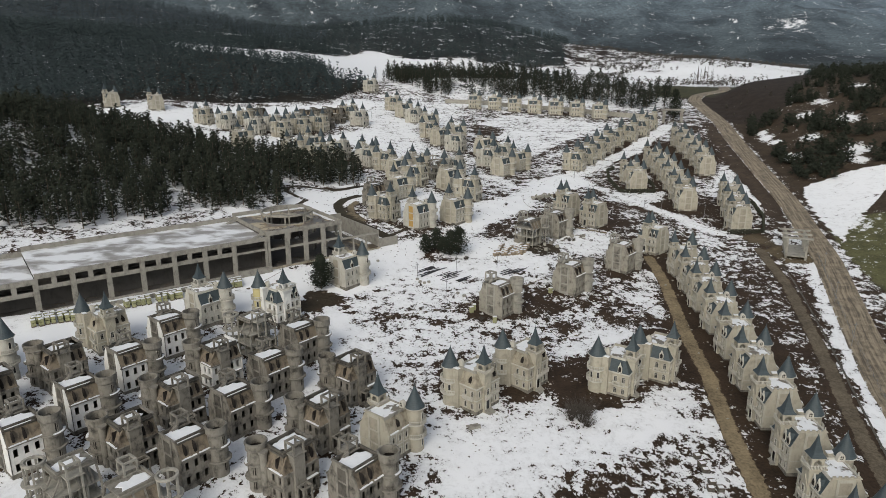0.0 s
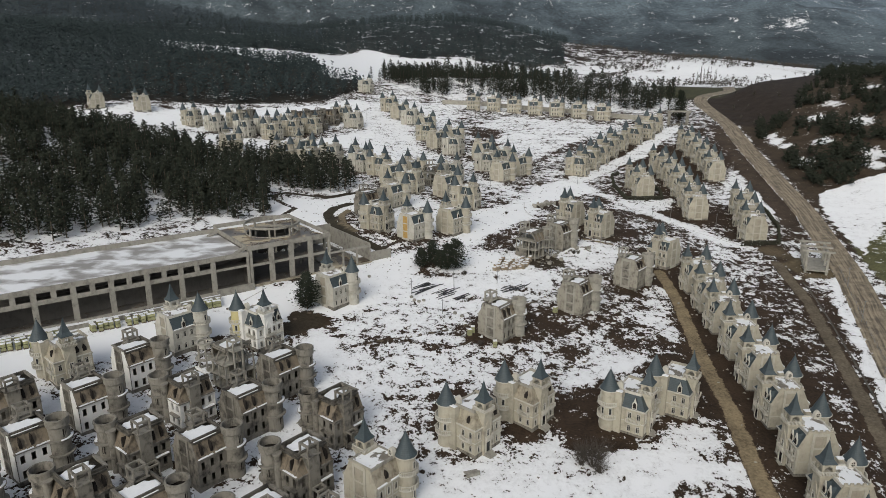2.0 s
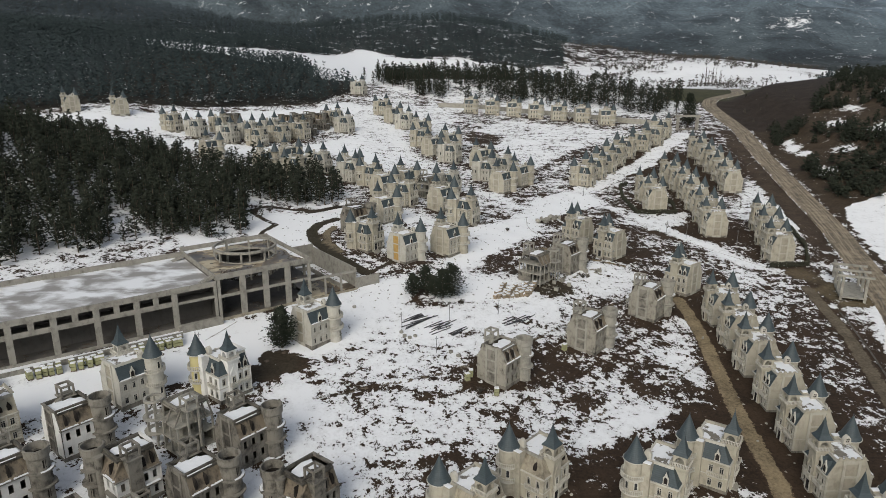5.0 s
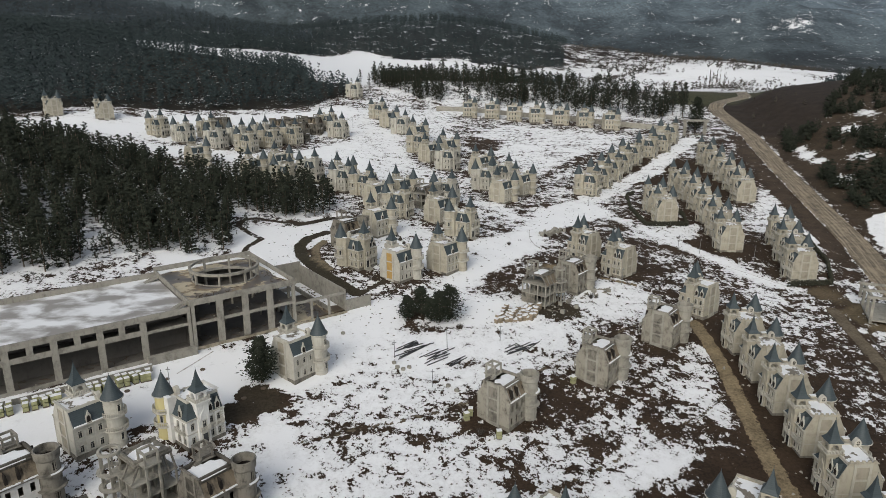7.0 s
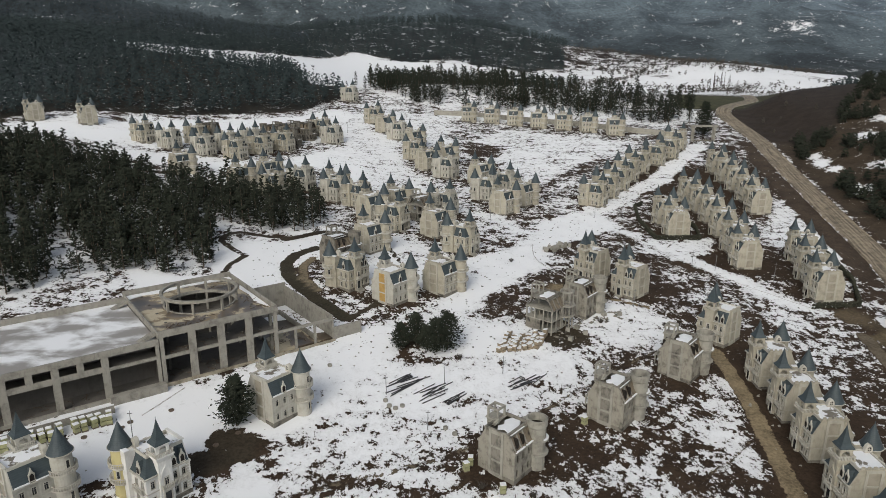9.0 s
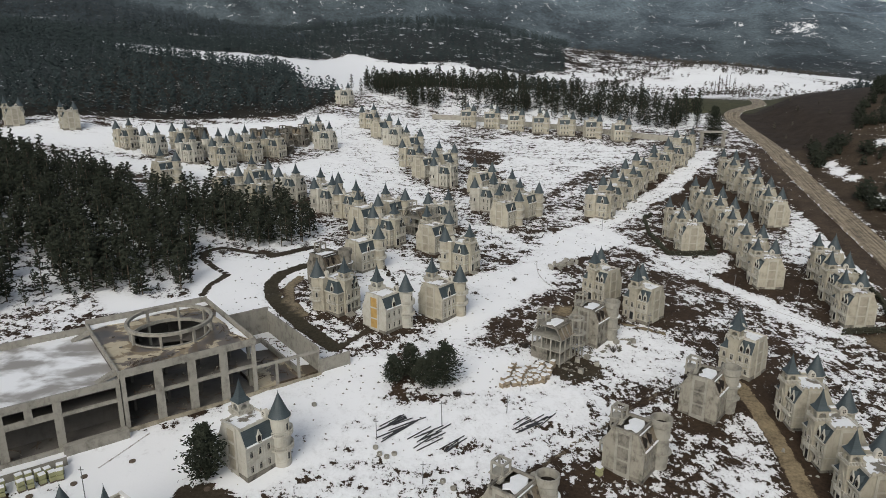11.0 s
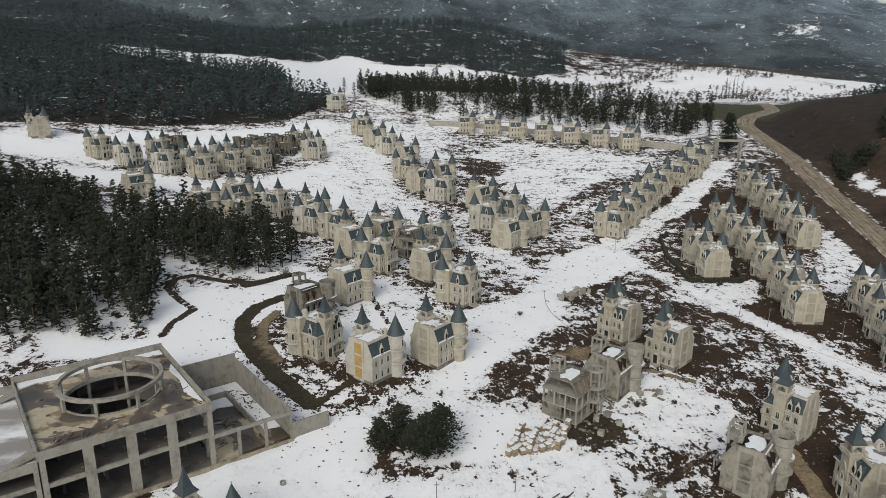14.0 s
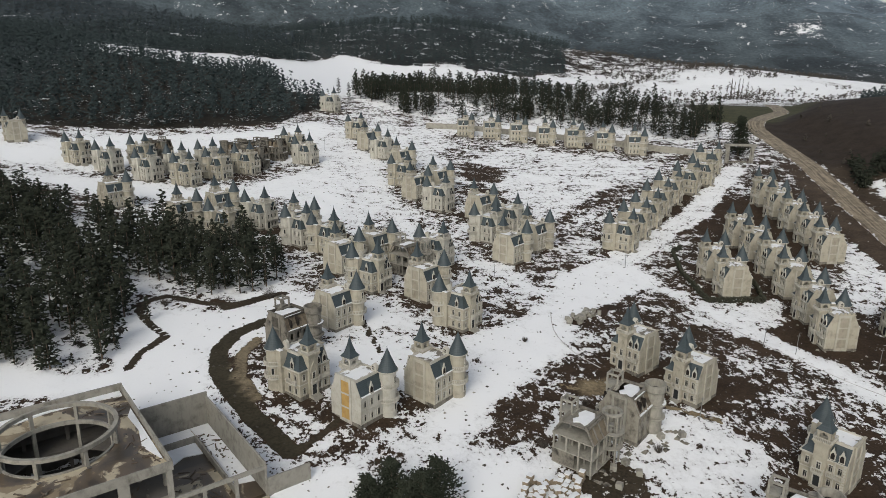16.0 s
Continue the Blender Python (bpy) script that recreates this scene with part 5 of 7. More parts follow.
def open_frame():
    """Only slabs, columns and part of the roof slopes have been cast."""
    v = tagged(new("villa_skeleton"), "open concrete frame of a villa, snow on its slabs", "house")
    for z in (-0.1, 3.1, 6.3):
        part("floor_slab", shared("frame_slab%g" % z, lambda: Shape().box(-4.3, 4.3, -4.5, 4.5, z, z + 0.22), CONC_PALE), None, v)
    for x in (-4.0, -1.3, 1.4, 4.0):
        for y in (-4.2, -1.4, 1.4, 4.2):
            part("column", shared("frame_column", lambda: Shape().box(-0.17, 0.17, -0.17, 0.17, -2.5, 6.3), CONC_PALE), None, v, at=pose(x, y, 0))
    for a, b in ((-2.6, -0.4), (-0.1, 1.8), (2.1, 3.9)):
        part("slope_panel", shared("slope_panel%g" % a, lambda: Shape().add([(a, 4.5, 6.5), (b, 4.5, 6.5), (b, 3.95, 7.2), (a, 3.95, 7.2), (b, 2.75, 9.5), (a, 2.75, 9.5), (a, 4.3, 6.5), (b, 4.3, 6.5), (b, 3.75, 7.2), (a, 3.75, 7.2), (b, 2.55, 9.5), (a, 2.55, 9.5)],
                                                                        [(0, 1, 2, 3), (3, 2, 4, 5), (6, 9, 8, 7), (9, 11, 10, 8), (0, 3, 9, 6), (3, 5, 11, 9), (1, 7, 8, 2), (2, 8, 10, 4), (0, 6, 7, 1), (5, 4, 10, 11)]), CONC_WARM), None, v, "bare concrete roof slope")
    add_ribs(v, CONC_MID)
    part("inner_wall", shared("frame_wall", lambda: Shape().box(-1.2, 1.3, -1.5, -1.2, 0.1, 6.3).box(-1.4, -1.15, -1.5, 4.0, 0.1, 3.1).box(4.0, 4.2, -4.4, 0.5, 0.1, 3.1), CONC), None, v)
    part("parapet", shared("frame_parapet", raw_parapet, CONC_MID), None, v)
    part("roof_snow", shared("roof_snowTrue", lambda: roof_snow(True), SNOW), None, v, "snow on the flat roof")
    drum = part("round_tower", shared("frame_drum", lambda: Shape().arc(TX, TY, 1.6, 2.1, 10.2, 10.7, 0, 6.28, 22), CONC_PALE), None, v, "open ring beams of the tower")
    for z in (3.1, 6.3):
        part("ring_beam", shared("frame_ring", lambda: Shape().arc(TX, TY, 1.5, 2.6, 0, 0.25, 0, 6.28, 22), CONC_PALE), None, drum, at=pose(0, 0, z))
    for i in range(6):
        a = i * 1.047
        part("column", shared("drum_column", lambda: Shape().box(-0.16, 0.16, -0.16, 0.16, -2.5, 10.3), CONC_PALE), None, drum, at=pose(TX + 1.85 * math.cos(a), TY + 1.85 * math.sin(a), 0))
    part("turret", shared("frame_turret", lambda: raw_lantern_top(), CONC_PALE), None, v, "bare lantern frame")
    return v


def raw_lantern_top():
    s = Shape()
    s.box(UX - 1.6, UX + 1.6, UY - 1.7, UY + 1.6, 9.5, 9.8)
    for i in (-1, 1):
        for j in (-1, 1):
            s.box(UX + i * 1.2 - 0.18, UX + i * 1.2 + 0.18, UY + j * 1.2 - 0.18, UY + j * 1.2 + 0.18, -2.5, 11.9)
        s.box(UX + i * 1.2 - 0.18, UX + i * 1.2 + 0.18, UY - 1.38, UY + 1.38, 11.9, 12.3)
        s.box(UX - 1.02, UX + 1.02, UY + i * 1.2 - 0.18, UY + i * 1.2 + 0.18, 11.9, 12.3)
    return s


def stand(x, y, yaw):
    return pose(x, y, ground_at(x, y) + 0.1, 0, 0, yaw)


def settle_row(model, spots, yaw, group, label=""):
    """Stand the model on the first spot, copies of it on the others."""
    for k, p in enumerate(spots):
        m = stand(p[0], p[1], p[2] if len(p) > 2 else yaw)
        if k == 0 and not model.get("used"):
            model.matrix_basis = m
            model["used"] = 1
            ob = model
        else:
            ob = copy_thing(model, m)
        tagged(ob, label, group=group)


row_villa = villa(CREAM, SLATE, "cream plastered villa with toothed gable, slate mansard and conical tower", crenels=True)
settle_row(row_villa, ROW_BY_ROAD, -90, "row of villas beside the earth track", "cream villa in a row along an earth track, slate spires")
settle_row(row_villa, ROWS_AT_GATE, -90, "rows of villas near the gate", "cream villa with blank gable, close to its neighbours in a row")
cream_villa = villa(CREAM, SLATE, "cream plastered villa, slate mansard, conical tower, snow on its roof")
settle_row(cream_villa, FINISHED_EAST[::2], EAST, "paired villas on the slope")
settle_row(cream_villa, FINISHED_WEST[:16], WEST, "paired villas on the slope", "cream villa with a windowed front beside its round tower")
settle_row(cream_villa, ROW_ON_SLOPE, EAST, "villas along the snowy street", "cream villa on the street, slate cone and spire")
settle_row(cream_villa, WALLED_ROW, 180, "villas before the long wall", "small-looking cream villa before a long concrete wall")
settle_row(cream_villa, SLATED_PAIR, EAST + 5, "twin villas in the snow field", "cream villa with slate mansard standing in mud and snow")
settle_row(cream_villa, CORNER_VILLAS, -50, "villas at the street corner", "cream villa with two gothic dormers on bare brown earth")
settle_row(cream_villa, LONE_VILLAS, -50, "lone villas by the wood", "lone cream villa on a white snow field by the wood")
white_villa = villa(PALE, SLATE, "pale plastered villa with a slate mansard and conical tower")
settle_row(white_villa, FINISHED_EAST[1::2], EAST, "paired villas on the slope")
settle_row(white_villa, FINISHED_WEST[16:], WEST, "paired villas on the slope")
bare_villa = villa(CREAM, MANSARD_BARE, "cream villa with unclad mansard slopes and slate tower roofs", clad=False)
settle_row(bare_villa, BARE_MANSARD, EAST - 3, "twin villas in the snow field")
settle_row(bare_villa, [(-12.1, 136.4)], WEST, "twin villas in the snow field")
raw_one = raw_villa(CONC, CONC_MID, CONC_WARM, "unfinished dark grey concrete villa, roofless tower, snow on its flat roof")
settle_row(raw_one, RAW_WEST[4:9], WEST, "unfinished villas", "unfinished dark concrete villa among others in the snow")
settle_row(raw_one, RAW_EAST[::2], EAST, "unfinished villas", "unfinished grey concrete villa with empty windows and drum tower")
raw_sodden = raw_villa(CONC_MID, CONC, CONC_WARM, "unfinished concrete villa stained dark by rain, thin snow on its roof", heap=True)
settle_row(raw_sodden, RAW_EAST[1::2], EAST, "unfinished villas")
raw_dry = raw_villa(CONC_DRY, CONC_PALE, CONC_WARM, "unfinished pale concrete villa standing in brown mud", heap=True)
settle_row(raw_dry, RAW_WEST[9:13], WEST, "unfinished villas")
settle_row(raw_one, RAW_WEST[13:], WEST, "unfinished villas", "unfinished grey concrete villa standing in brown mud")
raw_two = raw_villa(CONC, CONC_MID, CONC_WARM, "unfinished grey villa with white plastered front and gable", white=True)
settle_row(raw_two, RAW_WEST[:4], WEST, "unfinished villas")
frame_one = open_frame()
settle_row(frame_one, FRAMES, EAST, "villa skeletons")
patched = villa(WHITE, SLATE, "white villa, its round tower stripped to yellow insulation", drum=YELLOW)
settle_row(patched, [PATCHED_VILLA], EAST, "paired villas on the slope")
shell = raw_villa(WHITE, CONC_MID, CONC_WARM, "unfinished villa with white plastered walls and bare brown mansard")
settle_row(shell, [WHITE_SHELL], EAST, "unfinished villas")
panelled = villa(PALE, SLATE, "pale villa with an ochre insulation panel on its gable")
part("insulation_panel", Shape().box(4.38, 4.56, -1.15, 1.15, 0.5, 3.0).box(4.38, 4.56, -1.15, 1.15, 3.4, 6.1).box(4.38, 4.56, -1.15, 1.15, 6.5, 9.2), OCHRE_PANEL, panelled, "ochre insulation panel")
settle_row(panelled, [PANEL_VILLA], WEST, "paired villas on the slope")


# ---- the long unfinished hall ----
HALL = Matrix.Translation((-60.8, 232.6, 0)) @ Matrix.Rotation(radians(36), 4, 'Z')
FLOOR, ROOF = 10.6, 23.9


def roof_material():
    m, n, l, b = nodes_of("slushy_roof")
    pos = position(n)
    v = noise_node(n, l, stretched(n, l, pos, (1, 1.5, 1)), 0.10, 4, 0.5, 0.35)
    f = noise_node(n, l, pos, 0.9, 5, 0.6)
    k = ramp(n, l, calc(n, l, 'ADD', v, calc(n, l, 'MULTIPLY', f, 0.08)), 0.44, 0.66)
    l.new(blend(n, l, k, (0.74, 0.745, 0.76), (0.25, 0.235, 0.22)), b.inputs["Base Color"])
    b.inputs["Roughness"].default_value = 0.55
    relief(n, l, b, f, 0.2, 0.05)
    return m


SLUSH = roof_material()


def annulus(cx, cy, r, half, z0, z1, n=32):
    """A square slab with a round hole."""
    s = Shape()
    p = []
    for z in (z0, z1):
        for i in range(n):
            a = 2 * math.pi * i / n
            p.append((cx + r * math.cos(a), cy + r * math.sin(a), z))
        for i in range(n):
            a = 2 * math.pi * i / n
            k = 1 / max(abs(math.cos(a)), abs(math.sin(a)))
            p.append((cx + half[0] * math.cos(a) * k, cy + half[1] * math.sin(a) * k, z))
    f = []
    for i in range(n):
        j = (i + 1) % n
        f += [(i, n + i, n + j, j), (2 * n + i, 2 * n + j, 3 * n + j, 3 * n + i), (i, j, 2 * n + j, 2 * n + i), (n + i, 3 * n + i, 3 * n + j, n + j)]
    return s.add(p, f)


def build_hall():
    hall = tagged(new("unfinished_hall"), "long unfinished concrete hall, open bays under a slushy roof", "building")
    hall.matrix_basis = HALL

    def put(name, s, m, label=""):
        return part(name, s, m, hall, label)
    W, D = 28.5, 33.0
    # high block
    # Floors, inner columns and back wall use the colour with shade painted in.
    put("floor", Shape().box(-72, W, 0.2, D, FLOOR - 2.5, FLOOR), HALL_SHADED)
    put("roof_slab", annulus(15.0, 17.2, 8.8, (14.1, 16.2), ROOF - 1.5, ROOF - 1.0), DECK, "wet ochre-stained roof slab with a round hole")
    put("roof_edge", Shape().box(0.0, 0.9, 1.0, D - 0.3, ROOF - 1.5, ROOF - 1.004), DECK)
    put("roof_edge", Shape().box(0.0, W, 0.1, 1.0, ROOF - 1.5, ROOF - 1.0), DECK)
    put("middle_floor", annulus(15.0, 17.2, 8.8, (14.0, 16.4), 17.0, 17.4), HALL_SHADED)
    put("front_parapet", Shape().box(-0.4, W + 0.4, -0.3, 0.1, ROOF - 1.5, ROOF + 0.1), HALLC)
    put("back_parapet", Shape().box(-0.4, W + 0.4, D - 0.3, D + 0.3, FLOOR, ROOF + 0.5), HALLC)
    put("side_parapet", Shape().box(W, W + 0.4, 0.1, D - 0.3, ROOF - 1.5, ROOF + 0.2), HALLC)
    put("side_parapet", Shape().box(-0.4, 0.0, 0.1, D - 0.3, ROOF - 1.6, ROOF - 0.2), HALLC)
    put("party_wall", Shape().box(-0.35, -0.05, 0.5, D - 1.2, FLOOR, ROOF - 1.6), HALL_SHADED)
    drift = [(1.2, 0.15), (27.6, 0.15), (27.9, 1.2), (22.0, 1.5), (17.5, 0.8), (12.0, 1.7), (7.0, 0.9), (2.5, 1.3)]
    put("roof_drift", Shape().slab(drift, "z", ROOF - 1.0, ROOF - 0.8), SNOW, "snow drifted behind the parapet")
    back = [(0.4, 32.6), (0.4, 29.5), (4.0, 30.8), (9.0, 30.0), (16.0, 31.4), (24.0, 30.9), (28.2, 30.2), (28.2, 32.6)]
    put("roof_drift", Shape().slab(back, "z", ROOF - 1.0, ROOF - 0.78), SNOW)
    side_drift = [(28.2, 3.0), (28.2, 24.0), (27.0, 21.0), (27.4, 15.0), (26.4, 9.0), (27.5, 5.0)]
    put("roof_drift", Shape().slab(side_drift, "z", ROOF - 1.0, ROOF - 0.84), SNOW)
    for k in range(5):
        x = 0.3 + k * (W - 0.6) / 4
        w = 0.85 if 0 < k < 4 else 0.45
        put("front_pier", Shape().box(x - w, x + w, -0.2, 0.5, FLOOR - 1.5, ROOF - 1.5), HALLC)
    put("front_beam", Shape().box(0, W, -0.1, 0.4, 16.9, 17.7), HALLC)
    put("plinth", Shape().box(-0.2, W + 16, -0.9, -0.3, FLOOR - 3, FLOOR + 0.4), MANSARD_BARE, "pale ochre-stained plinth")
    put("bastion", Shape().box(-12.2, -0.2, -2.8, -0.7, FLOOR - 4.0, FLOOR + 1.3).box(-12.2, -0.2, -3.0, -2.8, FLOOR - 4.0, FLOOR + 1.6), HALLC, "blunt retaining wall before the open bay")
    for i in range(4):
        for j in range(4):
            x, y = 3.5 + i * 7.2, 7.5 + j * 7.4
            if (x - 15) ** 2 + (y - 17.2) ** 2 > 80:
                put("inner_column", Shape().box(x - 0.3, x + 0.3, y - 0.3, y + 0.3, FLOOR, ROOF - 0.9), HALL_SHADED)
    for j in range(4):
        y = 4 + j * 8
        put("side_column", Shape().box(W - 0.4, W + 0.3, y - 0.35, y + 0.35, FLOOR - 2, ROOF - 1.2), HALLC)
    put("back_wall", Shape().box(-72, W, D - 1.0, D - 0.4, FLOOR, ROOF - 1.0), HALL_SHADED)
    ring = put("ring_beam", Shape().arc(15.0, 17.2, 9.0, 9.7, ROOF + 1.9, ROOF + 2.6, 0, 2 * math.pi, 48), HALLC, "round concrete ring beam on posts")
    put("ring_kerb", Shape().arc(15.0, 17.2, 8.7, 9.1, ROOF - 1.5, ROOF - 0.75, 0, 2 * math.pi, 48), HALLC)
    for k in range(8):
        a = 0.3 + k * math.pi / 4
        part("post", Shape().box(-0.28, 0.28, -0.28, 0.28, FLOOR, ROOF + 1.9), HALLC, ring, at=pose(15.0 + 9.3 * math.cos(a), 17.2 + 9.3 * math.sin(a), 0, 0, 0, math.degrees(a)))
    for y in (2.2, 28.5):
        put("roof_stair", Shape().slab([(-4.9, 21.35)] + [q for i in range(10) for q in ((-4.9 + i * 0.45, 21.6 + i * 0.2), (-4.45 + i * 0.45, 21.6 + i * 0.2))] + [(-0.4, 22.6)], "y", y - 0.9, y + 0.9), HALLC)
    # long wing, in three lengths with roofs at different heights
    for x0, x1, top in ((-12.0, -0.4, 22.3), (-71.0, -12.0, 22.3), (-104.0, -71.0, 20.8)):
        put("wing_roof", Shape().box(x0, x1, 0.3, D - 1.2, top - 1.0, top - 0.6), SLUSH, "flat roof under slush and wet patches")
        put("wing_parapet", Shape().box(x0, x1, -0.3, 0.3, top - 1.5, top), HALLC)
        put("wing_back_parapet", Shape().box(x0, x1, D - 1.2, D - 0.6, FLOOR, top + 0.9), HALLC)
        n = max(1, round((x1 - x0) / 9.8))
        bay = (x1 - x0) / n
        lintel = top - 4.6
        put("wing_beam", Shape().box(x0, x1, -0.1, 0.4, lintel - 0.35, lintel + 0.35), HALLC)
        put("wing_floor", Shape().box(x0, x1, 0.4, D - 1.3, lintel - 0.3, lintel), HALL_SHADED)
        # Partition added to darken the bays; its colour carries the shade.
        put("shade_partition", Shape().box(x0, x1, 6.0, 6.4, FLOOR, top - 1.0), HALL_SHADED)
        for k in range(n + 1):
            x = x0 + k * bay
            put("wing_pier", Shape().box(max(x - 0.75, x0), min(x + 0.75, x1), -0.2, 0.5, FLOOR - 1.5, top - 1.5), HALLC)
        for k in range(n if n > 1 else 0):
            x = x0 + (k + 0.5) * bay
            put("mullion", Shape().box(x - 0.7, x + 0.7, -0.15, 0.4, lintel + 0.35, top - 1.5), HALLC)
            if n > 2:
                put("upper_spandrel", Shape().box(x - bay / 2 + 0.75, x - 0.7, -0.12, 0.3, lintel + 0.35, lintel + 1.0), HALLC)
                put("upper_spandrel", Shape().box(x + 0.7, x + bay / 2 - 0.75, -0.12, 0.3, lintel + 0.35, lintel + 1.0), HALLC)
        put("wing_plinth", Shape().box(x0, x1, -0.7, -0.2, FLOOR - 3.5, FLOOR + 0.5), HALLC)
    put("wing_front_terrace", Shape().box(-104, -71, -0.2, D, FLOOR - 4, FLOOR - 0.1), HALL_SHADED)
    # walled court
    put("court_wall", Shape().box(W + 0.4, 44.6, 30.7, 31.1, FLOOR - 1, 18.6), HALLC)
    put("court_wall", Shape().box(44.2, 44.6, 0.0, 30.7, FLOOR - 1, 17.6), HALLC)
    put("court_wall", Shape().box(44.6, 53.0, -0.2, 0.3, FLOOR - 3, 14.2), HALLC)
    put("court_floor", Shape().box(W + 0.4, 44.2, 0.3, 30.7, FLOOR - 1, FLOOR + 0.6), DECK)
    for poly in ([(40.3, 6.0), (44.1, 5.0), (44.1, 30.5), (40.3, 30.5), (40.8, 22.0), (40.2, 14.0)], [(29.2, 25.2), (40.2, 25.2), (40.2, 30.5), (29.2, 30.5)], [(29.2, 18.0), (31.0, 17.2), (36.0, 20.5), (39.4, 19.6), (39.4, 24.4), (29.2, 24.4)]):
        put("court_snow", Shape().slab(poly, "z", FLOOR + 0.6, FLOOR + 0.8), SNOW, "snow along the court walls")
    put("court_beam", Shape().box(W, 44.6, -0.2, 0.3, 16.3, 17.0), HALLC)
    for x in (33.5, 39.0):
        put("court_post", Shape().box(x - 0.3, x + 0.3, -0.2, 0.3, FLOOR - 2, 16.3), HALLC)
    put("court_sill", Shape().box(39.6, 40.0, 2.5, 25.0, FLOOR + 0.6, FLOOR + 2.0).box(W + 0.6, 39.6, 24.6, 25.0, FLOOR + 0.6, FLOOR + 2.0), HALLC)
    put("forecourt_wall", Shape().box(-70, -12.2, -5.4, -5.0, FLOOR - 5, FLOOR + 1.0), HALLC)
    put("wall_snow", Shape().box(-70, -12.2, -5.45, -4.95, FLOOR + 1.0, FLOOR + 1.12), SNOW)


build_hall()


def hall_debris():
    """Rotten boards and lumps of broken concrete left on the slabs of the hall."""
    rng = random.Random(77)
    s = Shape()
    for cx, cy, z, n, rx, ry in ((24.5, 26, ROOF - 1.0, 40, 3.4, 5.0), (8, 4, ROOF - 1.0, 26, 6, 2.2), (26, 8, ROOF - 1.0, 18, 2, 5), (36, 10, FLOOR + 0.6, 46, 5, 7), (42, 18, FLOOR + 0.8, 40, 1.6, 9), (14, 3.5, 17.4, 40, 13, 2.4), (14, 4, FLOOR, 50, 13, 3.0), (-40, 3.5, FLOOR, 70, 30, 2.2)):
        for _ in range(n):
            x, y = cx + rng.uniform(-rx, rx), cy + rng.uniform(-ry, ry)
            if z == ROOF - 1.0 and (x - 15) ** 2 + (y - 17.2) ** 2 < 100 or not 0.4 < y < 31:
                continue
            if rng.random() < 0.55:
                l_, w = rng.uniform(0.8, 2.6), rng.uniform(0.07, 0.14)
                s.box(-l_ / 2, l_ / 2, -w, w, 0.0, rng.uniform(0.05, 0.12), 0, pose(x, y, z + rng.uniform(0, 0.12), 0, rng.uniform(-6, 6), rng.uniform(0, 180)))
            else:
                q = rng.uniform(0.1, 0.3)
                s.lathe(0, 0, [(q, 0), (q * 0.9, q * 0.6), (q * 0.4, q)], 5, rng.uniform(0, 3), 1)
                k = 15
                s.v[-k:] = [(x + a * rng.uniform(0.8, 1.2), y + b * rng.uniform(0.8, 1.2), z + c) for a, b, c in s.v[-k:]]
    thing("hall_debris", s, [BARK, CONC], "rotten boards and broken concrete on wet slabs", "rubble", HALL, kind="stuff")


hall_debris()


# ---- main road, boundary walls, gate ----
def ribbon(name, points, half, lift, mats, label, category):
    pts = []
    for (ax, ay), (bx, by) in zip(points, points[1:]):
        n = max(2, int(math.hypot(bx - ax, by - ay) / 4))
        pts += [(ax + (bx - ax) * i / n, ay + (by - ay) * i / n) for i in range(n)]
    p = np.array(pts)
    for _ in range(10):
        p[1:-1] = (p[:-2] + 2 * p[1:-1] + p[2:]) / 4
    d = np.gradient(p, axis=0)
    d /= np.linalg.norm(d, axis=1)[:, None]
    side_ = np.stack([d[:, 1], -d[:, 0]], 1)
    us = np.linspace(-1, 1, 13)
    gx = p[:, 0, None] + side_[:, 0, None] * us * half
    gy = p[:, 1, None] + side_[:, 1, None] * us * half
    mid = land(p[:, 0], p[:, 1])
    z = np.maximum(land(gx, gy), mid[:, None] - 0.5) * 0.5 + mid[:, None] * 0.5 + lift
    z = np.where(np.abs(us) > 0.95, z - lift - 0.8, z)
    s = Shape()
    k = len(us)
    s.add(np.stack([gx, gy, z], -1).reshape(-1, 3).tolist(), [(i * k + j, i * k + j + 1, (i + 1) * k + j + 1, (i + 1) * k + j) for i in range(len(p) - 1) for j in range(k - 1)])
    me = s.mesh(name, mats)
    across = np.tile(us, len(p)).astype(np.float32)
    me.attributes.new("across", 'FLOAT', 'POINT').data.foreach_set("value", across)
    way = np.repeat(np.concatenate([[0], np.cumsum(np.linalg.norm(np.diff(p, axis=0), axis=1))]), k).astype(np.float32)
    me.attributes.new("way", 'FLOAT', 'POINT').data.foreach_set("value", way)
    return tagged(new(name, me), label, category, kind="structure")


